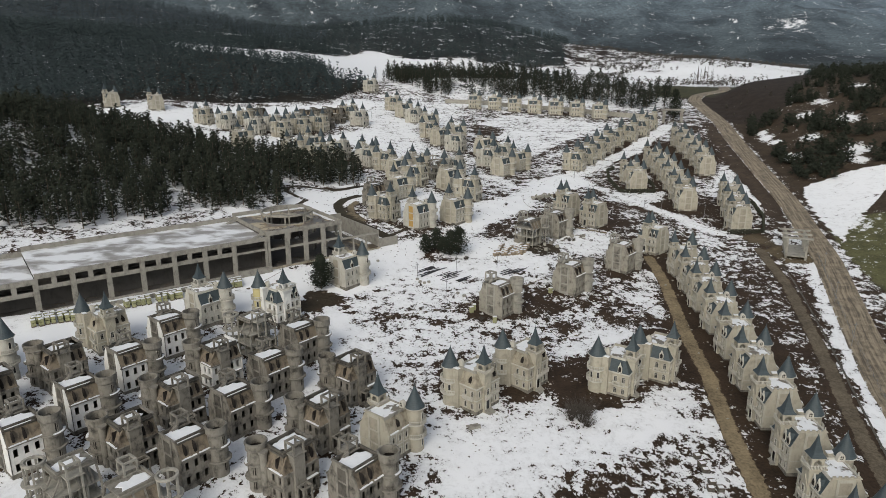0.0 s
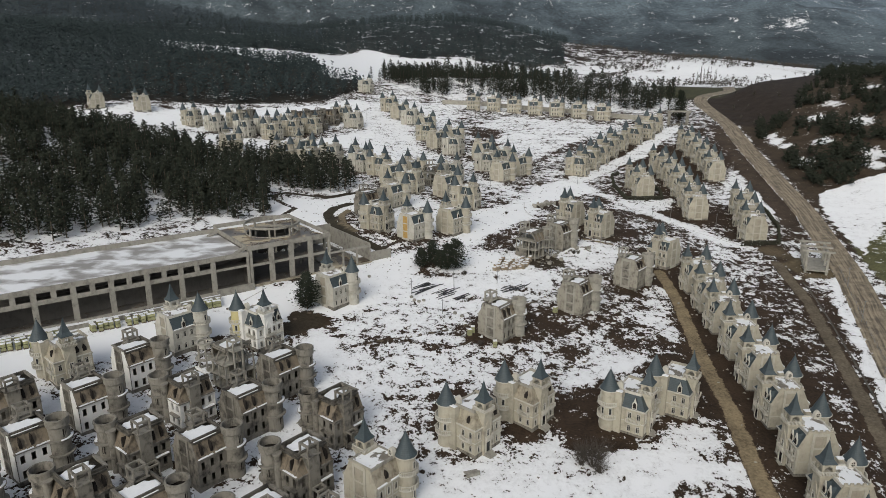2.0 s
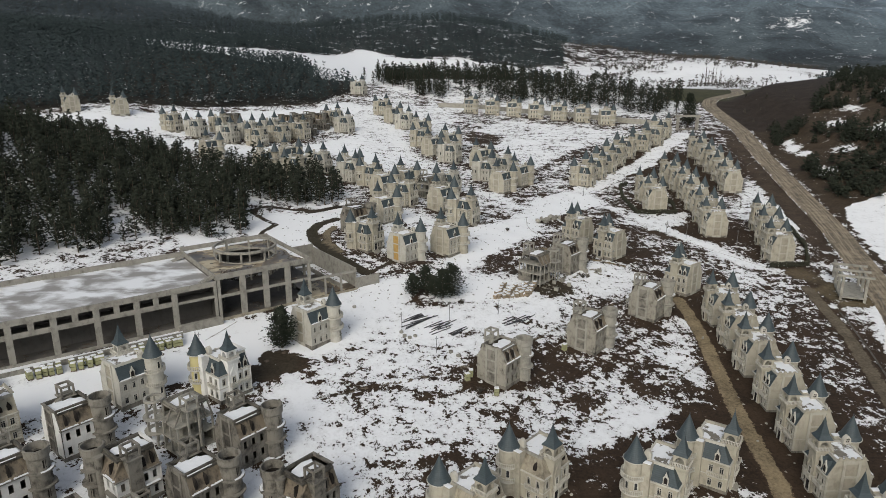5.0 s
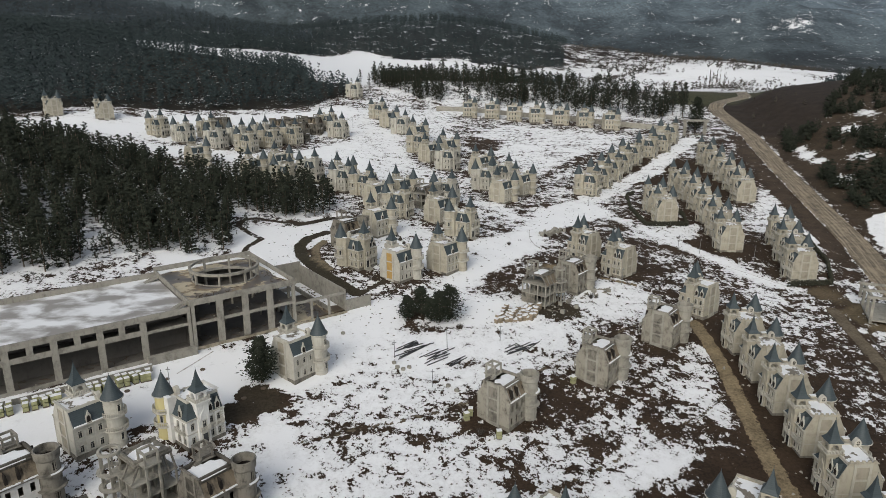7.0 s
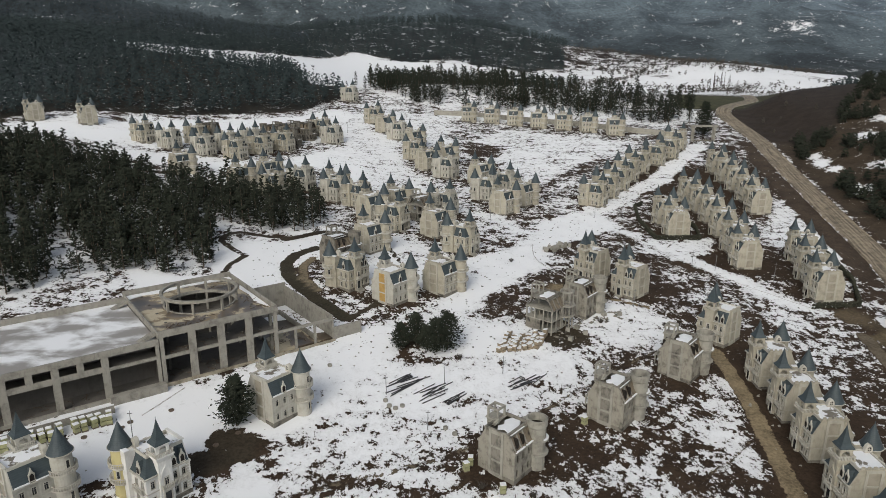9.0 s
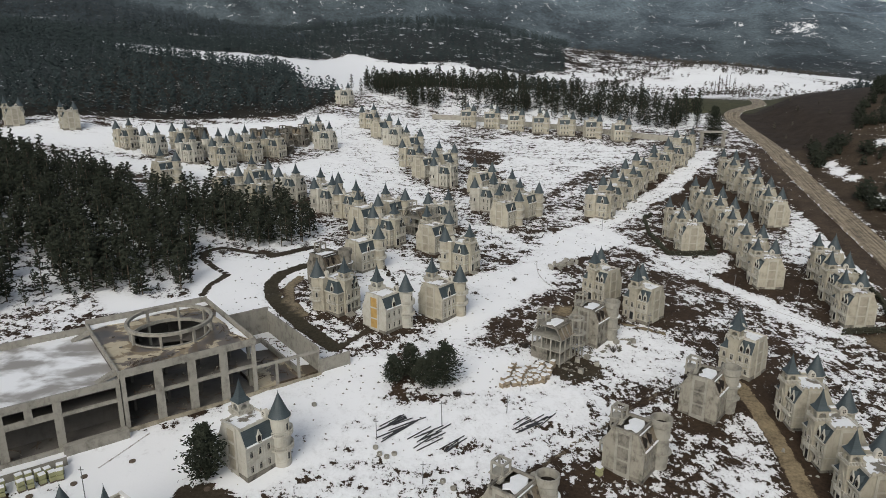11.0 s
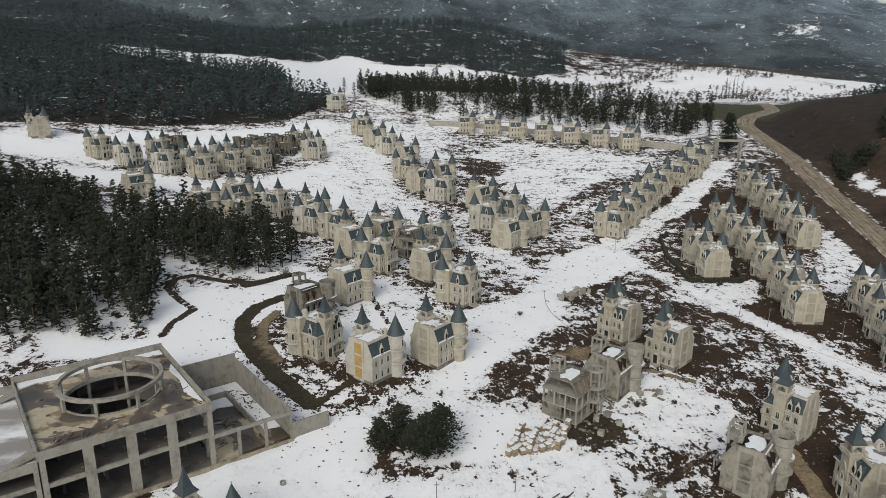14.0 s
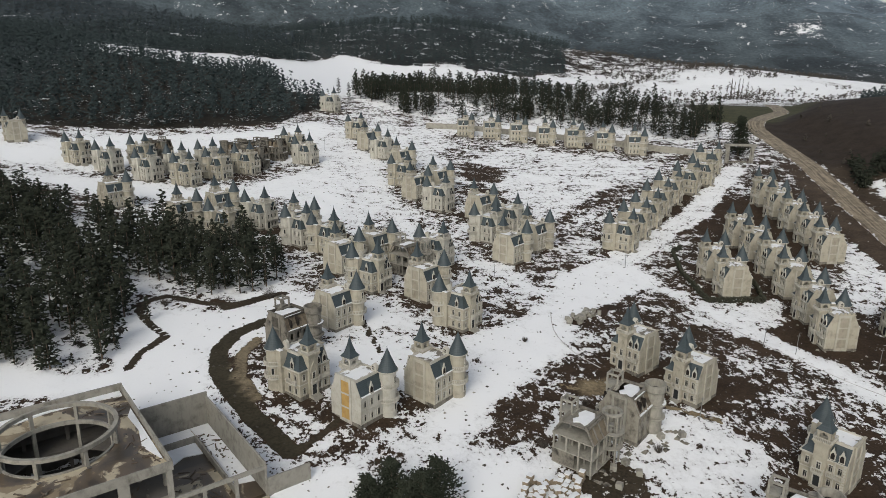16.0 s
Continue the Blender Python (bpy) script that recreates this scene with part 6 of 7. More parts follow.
def road_material():
    m, n, l, b = nodes_of("rutted_dirt_road")
    pos = position(n)
    t = n.new("ShaderNodeAttribute")
    t.attribute_name = "across"
    u = t.outputs["Fac"]
    wob = calc(n, l, 'ADD', u, calc(n, l, 'MULTIPLY', calc(n, l, 'SUBTRACT', noise_node(n, l, pos, 0.05, 3), 0.5), 0.35))
    way = n.new("ShaderNodeAttribute")
    way.attribute_name = "way"
    lane = n.new("ShaderNodeCombineXYZ")
    l.new(calc(n, l, 'MULTIPLY', wob, 5.0), lane.inputs[0])
    l.new(calc(n, l, 'MULTIPLY', way.outputs["Fac"], 0.03), lane.inputs[1])
    rut = noise_node(n, l, lane.outputs[0], 1.5, 4, 0.6)
    g = noise_node(n, l, pos, 0.35, 7, 0.75)
    f = calc(n, l, 'ADD', calc(n, l, 'MULTIPLY', rut, 0.55), calc(n, l, 'MULTIPLY', g, 0.45))
    col = blend(n, l, ramp(n, l, f, 0.40, 0.60), (0.085, 0.066, 0.045), (0.29, 0.237, 0.165))
    edge = ramp(n, l, calc(n, l, 'ADD', calc(n, l, 'ABSOLUTE', u), calc(n, l, 'MULTIPLY', calc(n, l, 'SUBTRACT', g, 0.5), 0.9)), 0.9, 0.96)
    l.new(blend(n, l, edge, col, (0.74, 0.74, 0.75)), b.inputs["Base Color"])
    b.inputs["Roughness"].default_value = 0.75
    relief(n, l, b, f, 0.5, 0.2)
    return m


ROAD = road_material()
ribbon("drain_channel", [(92, 112), (98, 132), (104.5, 155), (112.5, 181), (119.5, 206), (127.5, 237), (131, 258)], 0.32, 0.12, CONC_DARK, "dark wet drain beside the grey track", "drain")
ribbon("road", MAIN_ROAD, 6.0, 0.45, ROAD, "wide rutted dirt road with slushy snow edges", "road")


def wall_along(points, h, t, mats, label, name="boundary_wall"):
    w = tagged(new(name), label, "wall")
    for (ax, ay), (bx, by) in zip(points, points[1:]):
        n = max(1, int(math.hypot(bx - ax, by - ay) / 12))
        for i in range(n):
            x0, y0, x1, y1 = ax + (bx - ax) * i / n, ay + (by - ay) * i / n, ax + (bx - ax) * (i + 1) / n, ay + (by - ay) * (i + 1) / n
            za, zb = ground_at(x0, y0), ground_at(x1, y1)
            d = Vector((x1 - x0, y1 - y0, 0)).normalized()
            e = Vector((d.y, -d.x, 0)) * t / 2
            p = [(x0 + e.x, y0 + e.y), (x1 + e.x, y1 + e.y), (x1 - e.x, y1 - e.y), (x0 - e.x, y0 - e.y)]
            zz = (za, zb, zb, za)
            v = [(*q, z - 1) for q, z in zip(p, zz)] + [(*q, z + h) for q, z in zip(p, zz)]
            part("wall_length", Shape().add(v, [(0, 3, 2, 1), (4, 5, 6, 7), (0, 1, 5, 4), (1, 2, 6, 5), (2, 3, 7, 6), (3, 0, 4, 7)]), mats, w)
    return w


wall_along([(2, 607), (30, 602), (70, 583), (101, 566), (133, 540), (158, 524)], 3.4, 0.5, CONC_PALE, "long grey concrete retaining wall behind the villas")


def roadside_fence():
    """Thin posts with three wires on the verge of the dirt road."""
    f = tagged(new("wire_fence"), "thin post and wire fence along the snowy verge", "fence")
    line = [(106.5, 140), (115.5, 168), (128, 205), (141, 242), (150, 268)]
    spots = []
    for (ax, ay), (bx, by) in zip(line, line[1:]):
        n = int(math.hypot(bx - ax, by - ay) / 3.6)
        spots += [(ax + (bx - ax) * i / n, ay + (by - ay) * i / n) for i in range(n)]
    mesh = Shape().rod((0, 0, -0.4), (0, 0, 1.7), 0.07, 0.06, 5).mesh("fence_post", STEEL)
    at = [Vector((x, y, ground_at(x, y))) for x, y in spots]
    for p in at:
        part("post", mesh, None, f, at=pose(*p))
    for h in (0.5, 1.0, 1.55):
        s = Shape()
        for a, b in zip(at, at[1:]):
            s.rod(a + Vector((0, 0, h)), b + Vector((0, 0, h)), 0.02, n=3)
        part("wire", s, STEEL, f)


roadside_fence()


def gate():
    g = tagged(new("entrance_gate"), "concrete gate with two broad piers and a flat lintel", "gate")
    z = ground_at(167, 511)
    g.matrix_basis = pose(167, 511, z, 0, 0, -6)
    for x in (-6.6, 6.6):
        pr = part("pier", Shape().box(x - 0.55, x + 0.55, -0.7, 0.7, -2, 8.0).box(x - 1.0, x + 1.0, -1.0, 1.0, 8.0, 8.8), HALLC, g)
        part("half_column", Shape().lathe(x + (1.1 if x < 0 else -1.1), 0, [(0.45, -2), (0.4, 8.0)], 10), HALLC, pr)
    part("lintel", Shape().box(-8.2, 8.2, -1.1, 1.1, 8.8, 9.9), HALLC, g)
    part("inner_bridge", Shape().box(-6, 6, -0.4, 0.4, 0.2, 1.0), CONC, g)


gate()


def roadside_frame():
    g = tagged(new("unfinished_gatehouse"), "half-cast concrete gatehouse beside the dirt road", "building")
    g.matrix_basis = pose(142, 270, ground_at(142, 270), 0, 0, 68)
    for x in (-9, -2, 5, 11):
        for y in (-3.5, 3.5):
            if x < 8 or y > 0:
                part("column", Shape().box(x - 0.4, x + 0.4, y - 0.4, y + 0.4, -2, 6.4), CONC_PALE, g)
    part("floor_slab", Shape().box(-10, 12, -4, 4, 0.2, 0.6), CONC_PALE, g)
    for y in (-3.5, 3.5):
        part("beam", Shape().box(-10, 12 if y > 0 else 6, y - 0.35, y + 0.35, 6.4, 7.2), CONC_PALE, g)
    for x in (-9, -2, 5):
        part("beam", Shape().box(x - 0.35, x + 0.35, -5.5, 5.5, 7.2, 7.9), CONC_PALE, g)


roadside_frame()


# ---- pallets, pipes, posts, hedges ----
def pallet(rng, stack=None, label="pallet of yellow-green building blocks capped with snow"):
    p = tagged(new("stone_pallet"), label, "pallet")
    h = 0.95
    two = rng.random() < 0.6
    for k in range(2 if two else 1):
        z = k * 1.0 + 0.12
        s = Shape().lathe(0, 0, [(0.74, z), (0.8, z + 0.04), (0.8, z + 0.8), (0.74, z + 0.83)], 4, math.pi / 4)
        part("block_bale", s, stack or BLOCK, p)
    h += 1.0 if two else 0.0
    part("skid", Shape().box(-0.62, 0.62, -0.58, 0.58, -0.3, 0.12), BARK, p)
    part("snow_cap", Shape().box(-0.58, 0.58, -0.53, 0.53, h, h + 0.14), SNOW, p)
    return p


def scatter_pallets():
    rng = random.Random(4)
    models = [pallet(rng) for _ in range(4)]
    spots = []
    for i in range(40):
        a = HALL @ Vector((-14 - (i // 2) * 1.6 - (i // 10) * 1.5, -7.2 - (i % 2) * 1.6, 0))
        spots.append((a.x, a.y))
    for i in range(36):
        a = HALL @ Vector((-56 - (i % 12) * 1.6, -7.4 - (i // 12) * 1.7, 0))
        spots.append((a.x, a.y))
    for i in range(56):
        spots.append((20 + (i % 9) * 1.35 + 0.6 * (i // 9), 256.5 + (i // 9) * 1.4 + (i % 9) * 0.4))
    tan = [pallet(rng, BLOCK_TAN, "loose stack of tan building blocks dusted with snow") for _ in range(3)]
    used = 0
    for k, (x, y) in enumerate(spots):
        x, y = x + rng.uniform(-0.3, 0.3), y + rng.uniform(-0.3, 0.3)
        turn = 14 if k < 76 else 34
        m = pose(x, y, ground_at(x, y) + 0.1 - (0.0 if k < 76 else rng.uniform(0, 0.9)), 0, 0, 36 + rng.uniform(-turn, turn))
        if used < 4:
            models[used].matrix_basis = m
            tagged(models[used], group="pallets of blocks")
            used += 1
        elif k < 76:
            tagged(copy_thing(models[k % 4], m), group="pallets of blocks")
        elif k < 79:
            tan[k - 76].matrix_basis = m
            tagged(tan[k - 76], group="stacks of tan blocks")
        else:
            tagged(copy_thing(tan[k % 3], m), group="stacks of tan blocks")


scatter_pallets()


def loose_goods():
    """Single blocks, crates and slabs left about the site."""
    rng = random.Random(91)
    cube = None
    for x, y in [(41.0, 265.0), (46.0, 269.0), (41.0, 270.0), (44.0, 272.0), (54.0, 281.0), (59.0, 282.0)]:
        m = pose(x, y, ground_at(x, y) - 0.05, rng.uniform(-5, 5), rng.uniform(-5, 5), rng.uniform(0, 90))
        if cube is None:
            cube = thing("concrete_block", Shape().lathe(0, 0, [(0.86, -0.3), (0.9, -0.2), (0.9, 1.05), (0.84, 1.12)], 4, math.pi / 4), CONC_PALE, "grey concrete block standing in the snow", "block", m, "concrete blocks")
        else:
            tagged(copy_thing(cube, m), group="concrete blocks")
    crate = None
    for x, y in [(56.0, 135.0), (56.0, 130.0), (56.0, 126.0), (55.0, 124.0), (57.0, 124.0), (56.0, 132.0)]:
        m = pose(x, y, ground_at(x, y), 0, 0, rng.uniform(-15, 15))
        if crate is None:
            crate = tagged(new("crate"), "dark wooden crate dusted with snow beside the track", "crate", "crates by the track")
            part("box", Shape().lathe(0, 0, [(0.95, -0.2), (0.95, 0.8)], 4, math.pi / 4), CONC_DARK, crate)
            part("lid", Shape().box(-0.74, 0.74, -0.74, 0.74, 0.8, 0.88), BARK, crate)
            part("snow_cap", Shape().box(-0.5, 0.62, -0.6, 0.3, 0.88, 0.95), SNOW, crate)
            crate.matrix_basis = m
        else:
            tagged(copy_thing(crate, m), group="crates by the track")
    x, y = (7.0, 145.0)
    pile = tagged(new("slab_pile"), "small pile of grey concrete slabs on snow", "slabs")
    pile.matrix_basis = pose(x, y, ground_at(x, y), 0, 0, 20)
    for i in range(6):
        part("slab", Shape().box(-1.5, 1.5, -0.22, 0.22, 0, 0.26), CONC_PALE, pile, at=pose(rng.uniform(-0.2, 0.2), -0.8 + (i % 4) * 0.52, 0.05 + 0.28 * (i // 4), 0, 0, rng.uniform(-5, 5)))
    bale = None
    for x, y in [(9.0, 208.0), (10.0, 210.0), (16.0, 202.0), (37.0, 226.0)]:
        m = pose(x, y, ground_at(x, y), 0, 0, rng.uniform(0, 90))
        if bale is None:
            bale = pallet(rng, None, "torn bale of yellow-green blocks beside a villa")
            bale.matrix_basis = m
            tagged(bale, group="loose bales")
        else:
            tagged(copy_thing(bale, m), group="loose bales")


loose_goods()


def pipes():
    rng = random.Random(8)
    for cx, cy, n, a0 in ((-3, 238, 16, 42), (4, 236, 12, 45), (25, 243, 10, 40)):
        for i in range(n):
            a = radians(a0 + rng.uniform(-9, 9))
            ln = rng.uniform(4, 8)
            x, y = cx + rng.uniform(-4, 4), cy + rng.uniform(-3, 3)
            dx, dy = math.cos(a) * ln / 2, math.sin(a) * ln / 2
            s = Shape().rod((x - dx, y - dy, ground_at(x - dx, y - dy) + 0.2), (x + dx, y + dy, ground_at(x + dx, y + dy) + 0.25), 0.13, n=6)
            thing("pipe", s, BLACK, "black plastic pipe lying in the snow", "pipe", group="scattered pipes")
    for x, y in ((-56, 223), (-63, 218), (-64, 216), (-70, 212), (-43, 212), (-39.5, 216.5)):
        z = ground_at(x, y)
        s = Shape().lathe(x, y, [(0.62, z - 0.2), (0.62, z + 0.16), (0.5, z + 0.18), (0.5, z + 0.12)], 16)
        thing("manhole_cover", s, BARK, "round dark manhole cover showing through the snow", "manhole cover", group="manhole covers")
    for x, y in ((-36, 222), (-34, 222.6), (-24, 245), (-8, 229), (-6.5, 228.2), (-5, 229.4), (5, 222), (7, 220), (-9, 231)):
        z = ground_at(x, y)
        s = Shape().arc(x, y, 0.42, 0.58, z - 0.2, z + 0.5, 0, 2 * math.pi, 14)
        thing("manhole_ring", s, CONC_PALE, "short concrete manhole ring in the snow", "manhole ring", group="manhole rings")


pipes()


def post(x, y, h, lean_=0.0, arm=False):
    z = ground_at(x, y)
    p = tagged(new("utility_pole"), "thin dark utility pole on snowy ground", "pole", "utility poles")
    p.matrix_basis = pose(x, y, z, lean_, lean_, 0)
    part("shaft", Shape().rod((0, 0, -0.5), (0, 0, h), 0.11, 0.07, 6), STEEL, p)
    part("crossarm", Shape().box(-0.5, 0.5, -0.05, 0.05, h - 0.7, h - 0.58), STEEL, p)


for x, y, h in ((-9, 234, 5), (5, 240, 6), (20, 246, 5), (-60, 212, 7), (1, 221, 5), (65, 288, 6), (73, 381, 7), (120, 311, 7), (96, 324, 6), (26, 370, 6), (-18, 328, 7), (103, 320, 6),
                (133, 222, 8), (121, 190, 8), (143, 248, 8), (-12, 470, 7), (-55, 545, 7), (104, 432, 7)):
    post(x, y, h, 1.5 * math.sin(x))


# ---- trees ----
def tuft_cloud(rng, n, h, r0, base, thick=0.3, lump=0.9, tip=0.12):
    """Sprays of needles up a crown: long drooping tufts that point outwards, uneven and with gaps between them."""
    v, f = [], []
    for i in range(n):
        t = rng.random() ** 0.8
        z = base + (h - base) * t
        rad = r0 * (tip + (1 - tip) * (1 - t) ** 0.7 * (0.55 + 0.45 * min(1, t * 4))) * rng.uniform(0.6, 1.12)
        a = rng.uniform(0, 6.28)
        ca, sa = math.cos(a), math.sin(a)
        s = lump * rng.uniform(0.6, 1.3) * (1.15 - 0.5 * t)
        d0, d1 = max(rad - s * 1.5, 0) * rng.uniform(0.4, 1.0), rad
        dm, w, drop = d0 * 0.5 + d1 * 0.5, s * rng.uniform(0.45, 0.8), (d1 - d0) * rng.uniform(-0.25, 0.4)
        k = len(v)
        v += [(d0 * ca, d0 * sa, z), (d1 * ca, d1 * sa, z - drop), (dm * ca - w * sa, dm * sa + w * ca, z - drop * 0.6), (dm * ca + w * sa, dm * sa - w * ca, z - drop * 0.6),
              (dm * ca, dm * sa, z + s * thick * rng.uniform(0.7, 1.6))]
        f += [(k, k + 4, k + 2), (k + 2, k + 4, k + 1), (k + 1, k + 4, k + 3), (k + 3, k + 4, k), (k, k + 2, k + 1), (k, k + 1, k + 3)]
    return np.array(v), np.array(f)


def limb_cloud(rng, limbs, sprays, h, r0, base, lump):
    """An uneven pine crown: bunches of needle sprays along the outer half of each limb."""
    v, f = [], []
    for i in range(limbs):
        t = (i + rng.random()) / limbs
        z0 = base + (h - base) * t
        reach = r0 * (0.14 + 0.86 * (1 - t) ** 0.6 * min(1, 0.5 + t * 2.2)) * rng.uniform(0.55, 1.15)
        a = i * 2.4 + rng.uniform(-0.5, 0.5)
        rise = rng.uniform(0.0, 0.3)
        for j in range(sprays):
            q = rng.uniform(0.3, 1.0)
            c = Vector((reach * q * math.cos(a), reach * q * math.sin(a), z0 + rise * reach * q)) + Vector((rng.gauss(0, 1), rng.gauss(0, 1), rng.gauss(0, 1.1))) * reach * 0.22
            s = lump * rng.uniform(0.6, 1.3)
            d = Vector((math.cos(a) + rng.uniform(-0.9, 0.9), math.sin(a) + rng.uniform(-0.9, 0.9), rng.uniform(-0.3, 0.5))).normalized() * s
            e = Vector((-d.y, d.x, 0)) * rng.uniform(0.28, 0.55)
            k = len(v)
            v += [tuple(c - d), tuple(c + d), tuple(c + e), tuple(c - e), tuple(c + Vector((0, 0, s * rng.uniform(0.3, 0.6))))]
            f += [(k, k + 4, k + 2), (k + 2, k + 4, k + 1), (k + 1, k + 4, k + 3), (k + 3, k + 4, k)]
    return np.array(v), np.array(f)


def trunk_arrays(h, r, n=5):
    v = [(r * q * math.cos(6.283 * i / n), r * q * math.sin(6.283 * i / n), z) for z, q in ((-1.0, 1.1), (h, 0.3)) for i in range(n)]
    f = []
    for i in range(n):
        j = (i + 1) % n
        f += [(i, j, n + j), (i, n + j, n + i)]
    return np.array(v), np.array(f)


def wood(name, spots, models, trunks, label, crown_mat, category="forest", size=(0.75, 1.2), seed=3, kind="stuff"):
    """Many trees as one mass: every tree is a turned and scaled copy of a model."""
    rng = np.random.default_rng(seed)
    vs, fs, ms, k = [], [], [], 0
    z = land(np.array([p[0] for p in spots]), np.array([p[1] for p in spots]))
    for i, (x, y) in enumerate(spots):
        j = rng.integers(len(models))
        a, s = rng.uniform(0, 6.28), rng.uniform(*size)
        c, d = math.cos(a) * s, math.sin(a) * s
        for (v, f), mat in ((models[j], 0),) + (((trunks[j], 1),) if trunks else ()):
            w = np.stack([v[:, 0] * c - v[:, 1] * d + x, v[:, 0] * d + v[:, 1] * c + y, v[:, 2] * s * rng.uniform(0.9, 1.12) + z[i]], 1)
            vs.append(w)
            fs.append(f + k)
            ms.append(np.full(len(f), mat))
            k += len(w)
    co, fa, mi = np.concatenate(vs), np.concatenate(fs), np.concatenate(ms)
    me = bpy.data.meshes.new(name)
    me.vertices.add(len(co))
    me.vertices.foreach_set("co", co.ravel().astype(np.float32))
    me.loops.add(fa.size)
    me.loops.foreach_set("vertex_index", fa.ravel().astype(np.int32))
    me.polygons.add(len(fa))
    me.polygons.foreach_set("loop_start", np.arange(0, fa.size, 3, dtype=np.int32))
    me.materials.append(crown_mat)
    me.materials.append(BARK)
    me.polygons.foreach_set("material_index", mi.astype(np.int32))
    me.polygons.foreach_set("use_smooth", np.ones(len(fa), bool))
    me.update(calc_edges=True)
    me.validate()
    return tagged(new(name, me), label, category, kind=kind)


def inside(x, y, poly):
    r = False
    for (ax, ay), (bx, by) in zip(poly, poly[1:] + poly[:1]):
        if (ay > y) != (by > y) and x < (bx - ax) * (y - ay) / (by - ay) + ax:
            r = not r
    return r


def fill(poly, step, seed, gaps=0.0, scale=30.0, clear=9.0):
    rng = random.Random(seed)
    xs, ys = [p[0] for p in poly], [p[1] for p in poly]
    spots = []
    y = min(ys)
    near = np.array(ALL_SPOTS)
    while y < max(ys):
        x = min(xs)
        while x < max(xs):
            px, py = x + rng.uniform(-0.5, 0.5) * step * 1.3, y + rng.uniform(-0.5, 0.5) * step * 1.3
            if abs(px) < 0.66 * py + 12 and inside(px, py, poly) and not inside(px, py, CLEARING) and not inside(px, py, BROWN_FIELD) and 0.5 + 0.5 * float(waves(np.array(px), np.array(py), scale, seed)) + rng.uniform(-0.25, 0.25) > gaps and np.min(np.hypot(near[:, 0] - px, near[:, 1] - py)) > clear:
                spots.append((px, py))
            x += step
        y += step
    return spots


tree_rng = random.Random(21)
PINES = [limb_cloud(tree_rng, 20, 7, 9.4 + 0.9 * i, 3.2 - 0.1 * i, 0.5 + 0.3 * i, 0.74) for i in range(5)]
PINE_TRUNKS = [trunk_arrays(8.6 + 0.9 * i, 0.2) for i in range(5)]
FAR_PINES = [limb_cloud(tree_rng, 9, 4, 9.0 + i, 2.7, 0.8, 1.1) for i in range(4)]
FARTHEST = [limb_cloud(tree_rng, 7, 3, 9.5 + i, 2.9, 0.8, 1.45) for i in range(4)]
SHRUBS = [limb_cloud(tree_rng, 5, 4, 3.6 + i, 2.8, 0.3, 1.35) for i in range(3)]
BUSHES = [tuft_cloud(tree_rng, 34, 4.5 + i, 2.8, 0.2, 0.6, 1.2, 0.4) for i in range(3)]

near_spots = [p for p in fill(HUMP_WOOD, 4.3, 5, 0.33, 8.0) if p[0] > -300]
wood("pine_forest", near_spots, PINES, PINE_TRUNKS, "dense dark green pine wood on a snowy hump", NEEDLES, size=(0.8, 1.3), seed=5)
YOUNG = [(-105, 298), (-112, 294), (-100, 298), (-110, 285), (-87, 304), (-79, 300), (-95, 303), (-103, 305), (-92, 309), (-116, 279), (-108, 303), (-83, 310), (-76, 306), (-74, 303), (-71, 325), (-85, 298), (-98, 289), (-72, 308)]
wood("young_pines", YOUNG, PINES, PINE_TRUNKS, "young pines and seedlings on the snow below the wood", NEEDLES, category="trees", size=(0.25, 0.62), seed=16)
hill_spots = fill(HILL_WOOD, 6.9, 9, 0.16, 16.0)
wood("hillside_forest", hill_spots, FAR_PINES, None, "dark pine forest covering the hillside", NEEDLES_FAR_HAZE, size=(0.85, 1.3), seed=6)
band_spots = fill(BAND_WOOD, 5.2, 11, 0.54, 13.0)
wood("pine_belt", band_spots, PINES, PINE_TRUNKS, "belt of dark pines behind the long wall", NEEDLES, size=(0.85, 1.45), seed=7)
BROWN_HILL = [(190, 372), (196, 350), (230, 362), (330, 300), (420, 420), (420, 640), (300, 600), (275, 560), (235, 520), (212, 490), (200, 440)]
CREST = [(262, 565), (300, 525), (420, 470), (430, 560), (330, 640), (285, 610)]
SECOND_RIDGE = [(-950, 1010), (-520, 1010), (-300, 1060), (-180, 1150), (-200, 1260), (-420, 1330), (-950, 1330)]
wood("ridge_forest", fill(SECOND_RIDGE, 10.8, 23, 0.12, 40.0), FARTHEST, None, "dark pine forest on the ridge behind", NEEDLES_RIDGE_HAZE, size=(0.9, 1.5), seed=12)
CLUMPS = [(205, 470), (227, 513), (247, 526), (197, 401), (199, 382), (219, 396), (200, 367), (243, 414), (265, 443), (229, 456), (256, 492), (263, 534), (278, 487), (236, 429), (290, 460), (300, 430), (262, 385),
          (310, 500), (285, 525), (212, 376), (222, 480), (245, 500), (275, 465), (240, 375), (285, 410), (320, 470)]
clump_rng = random.Random(41)
clumped = [(cx + clump_rng.gauss(0, 5.5), cy + clump_rng.gauss(0, 5.5)) for cx, cy in CLUMPS for _ in range(15)]
hillock_spots = [p for p in fill(BROWN_HILL, 5.4, 13, 0.70, 15.0) + fill(CREST, 5.5, 37, 0.35, 25.0) + [p for p in clumped if p[0] - float(road_x(p[1])) > 11 and not inside(*p, BROWN_FIELD)] if all(math.hypot(p[0] - q[0], p[1] - q[1]) > q[2] * 0.8 for q in HILL_SNOW)]
wood("hillside_scrub", hillock_spots, [limb_cloud(tree_rng, 10, 8, 7 + i, 3.6, 0.6, 1.05) for i in range(3)] + BUSHES, None, "dark pines and scrub on the brown hillside", NEEDLES, category="trees", size=(0.6, 1.1), seed=8)
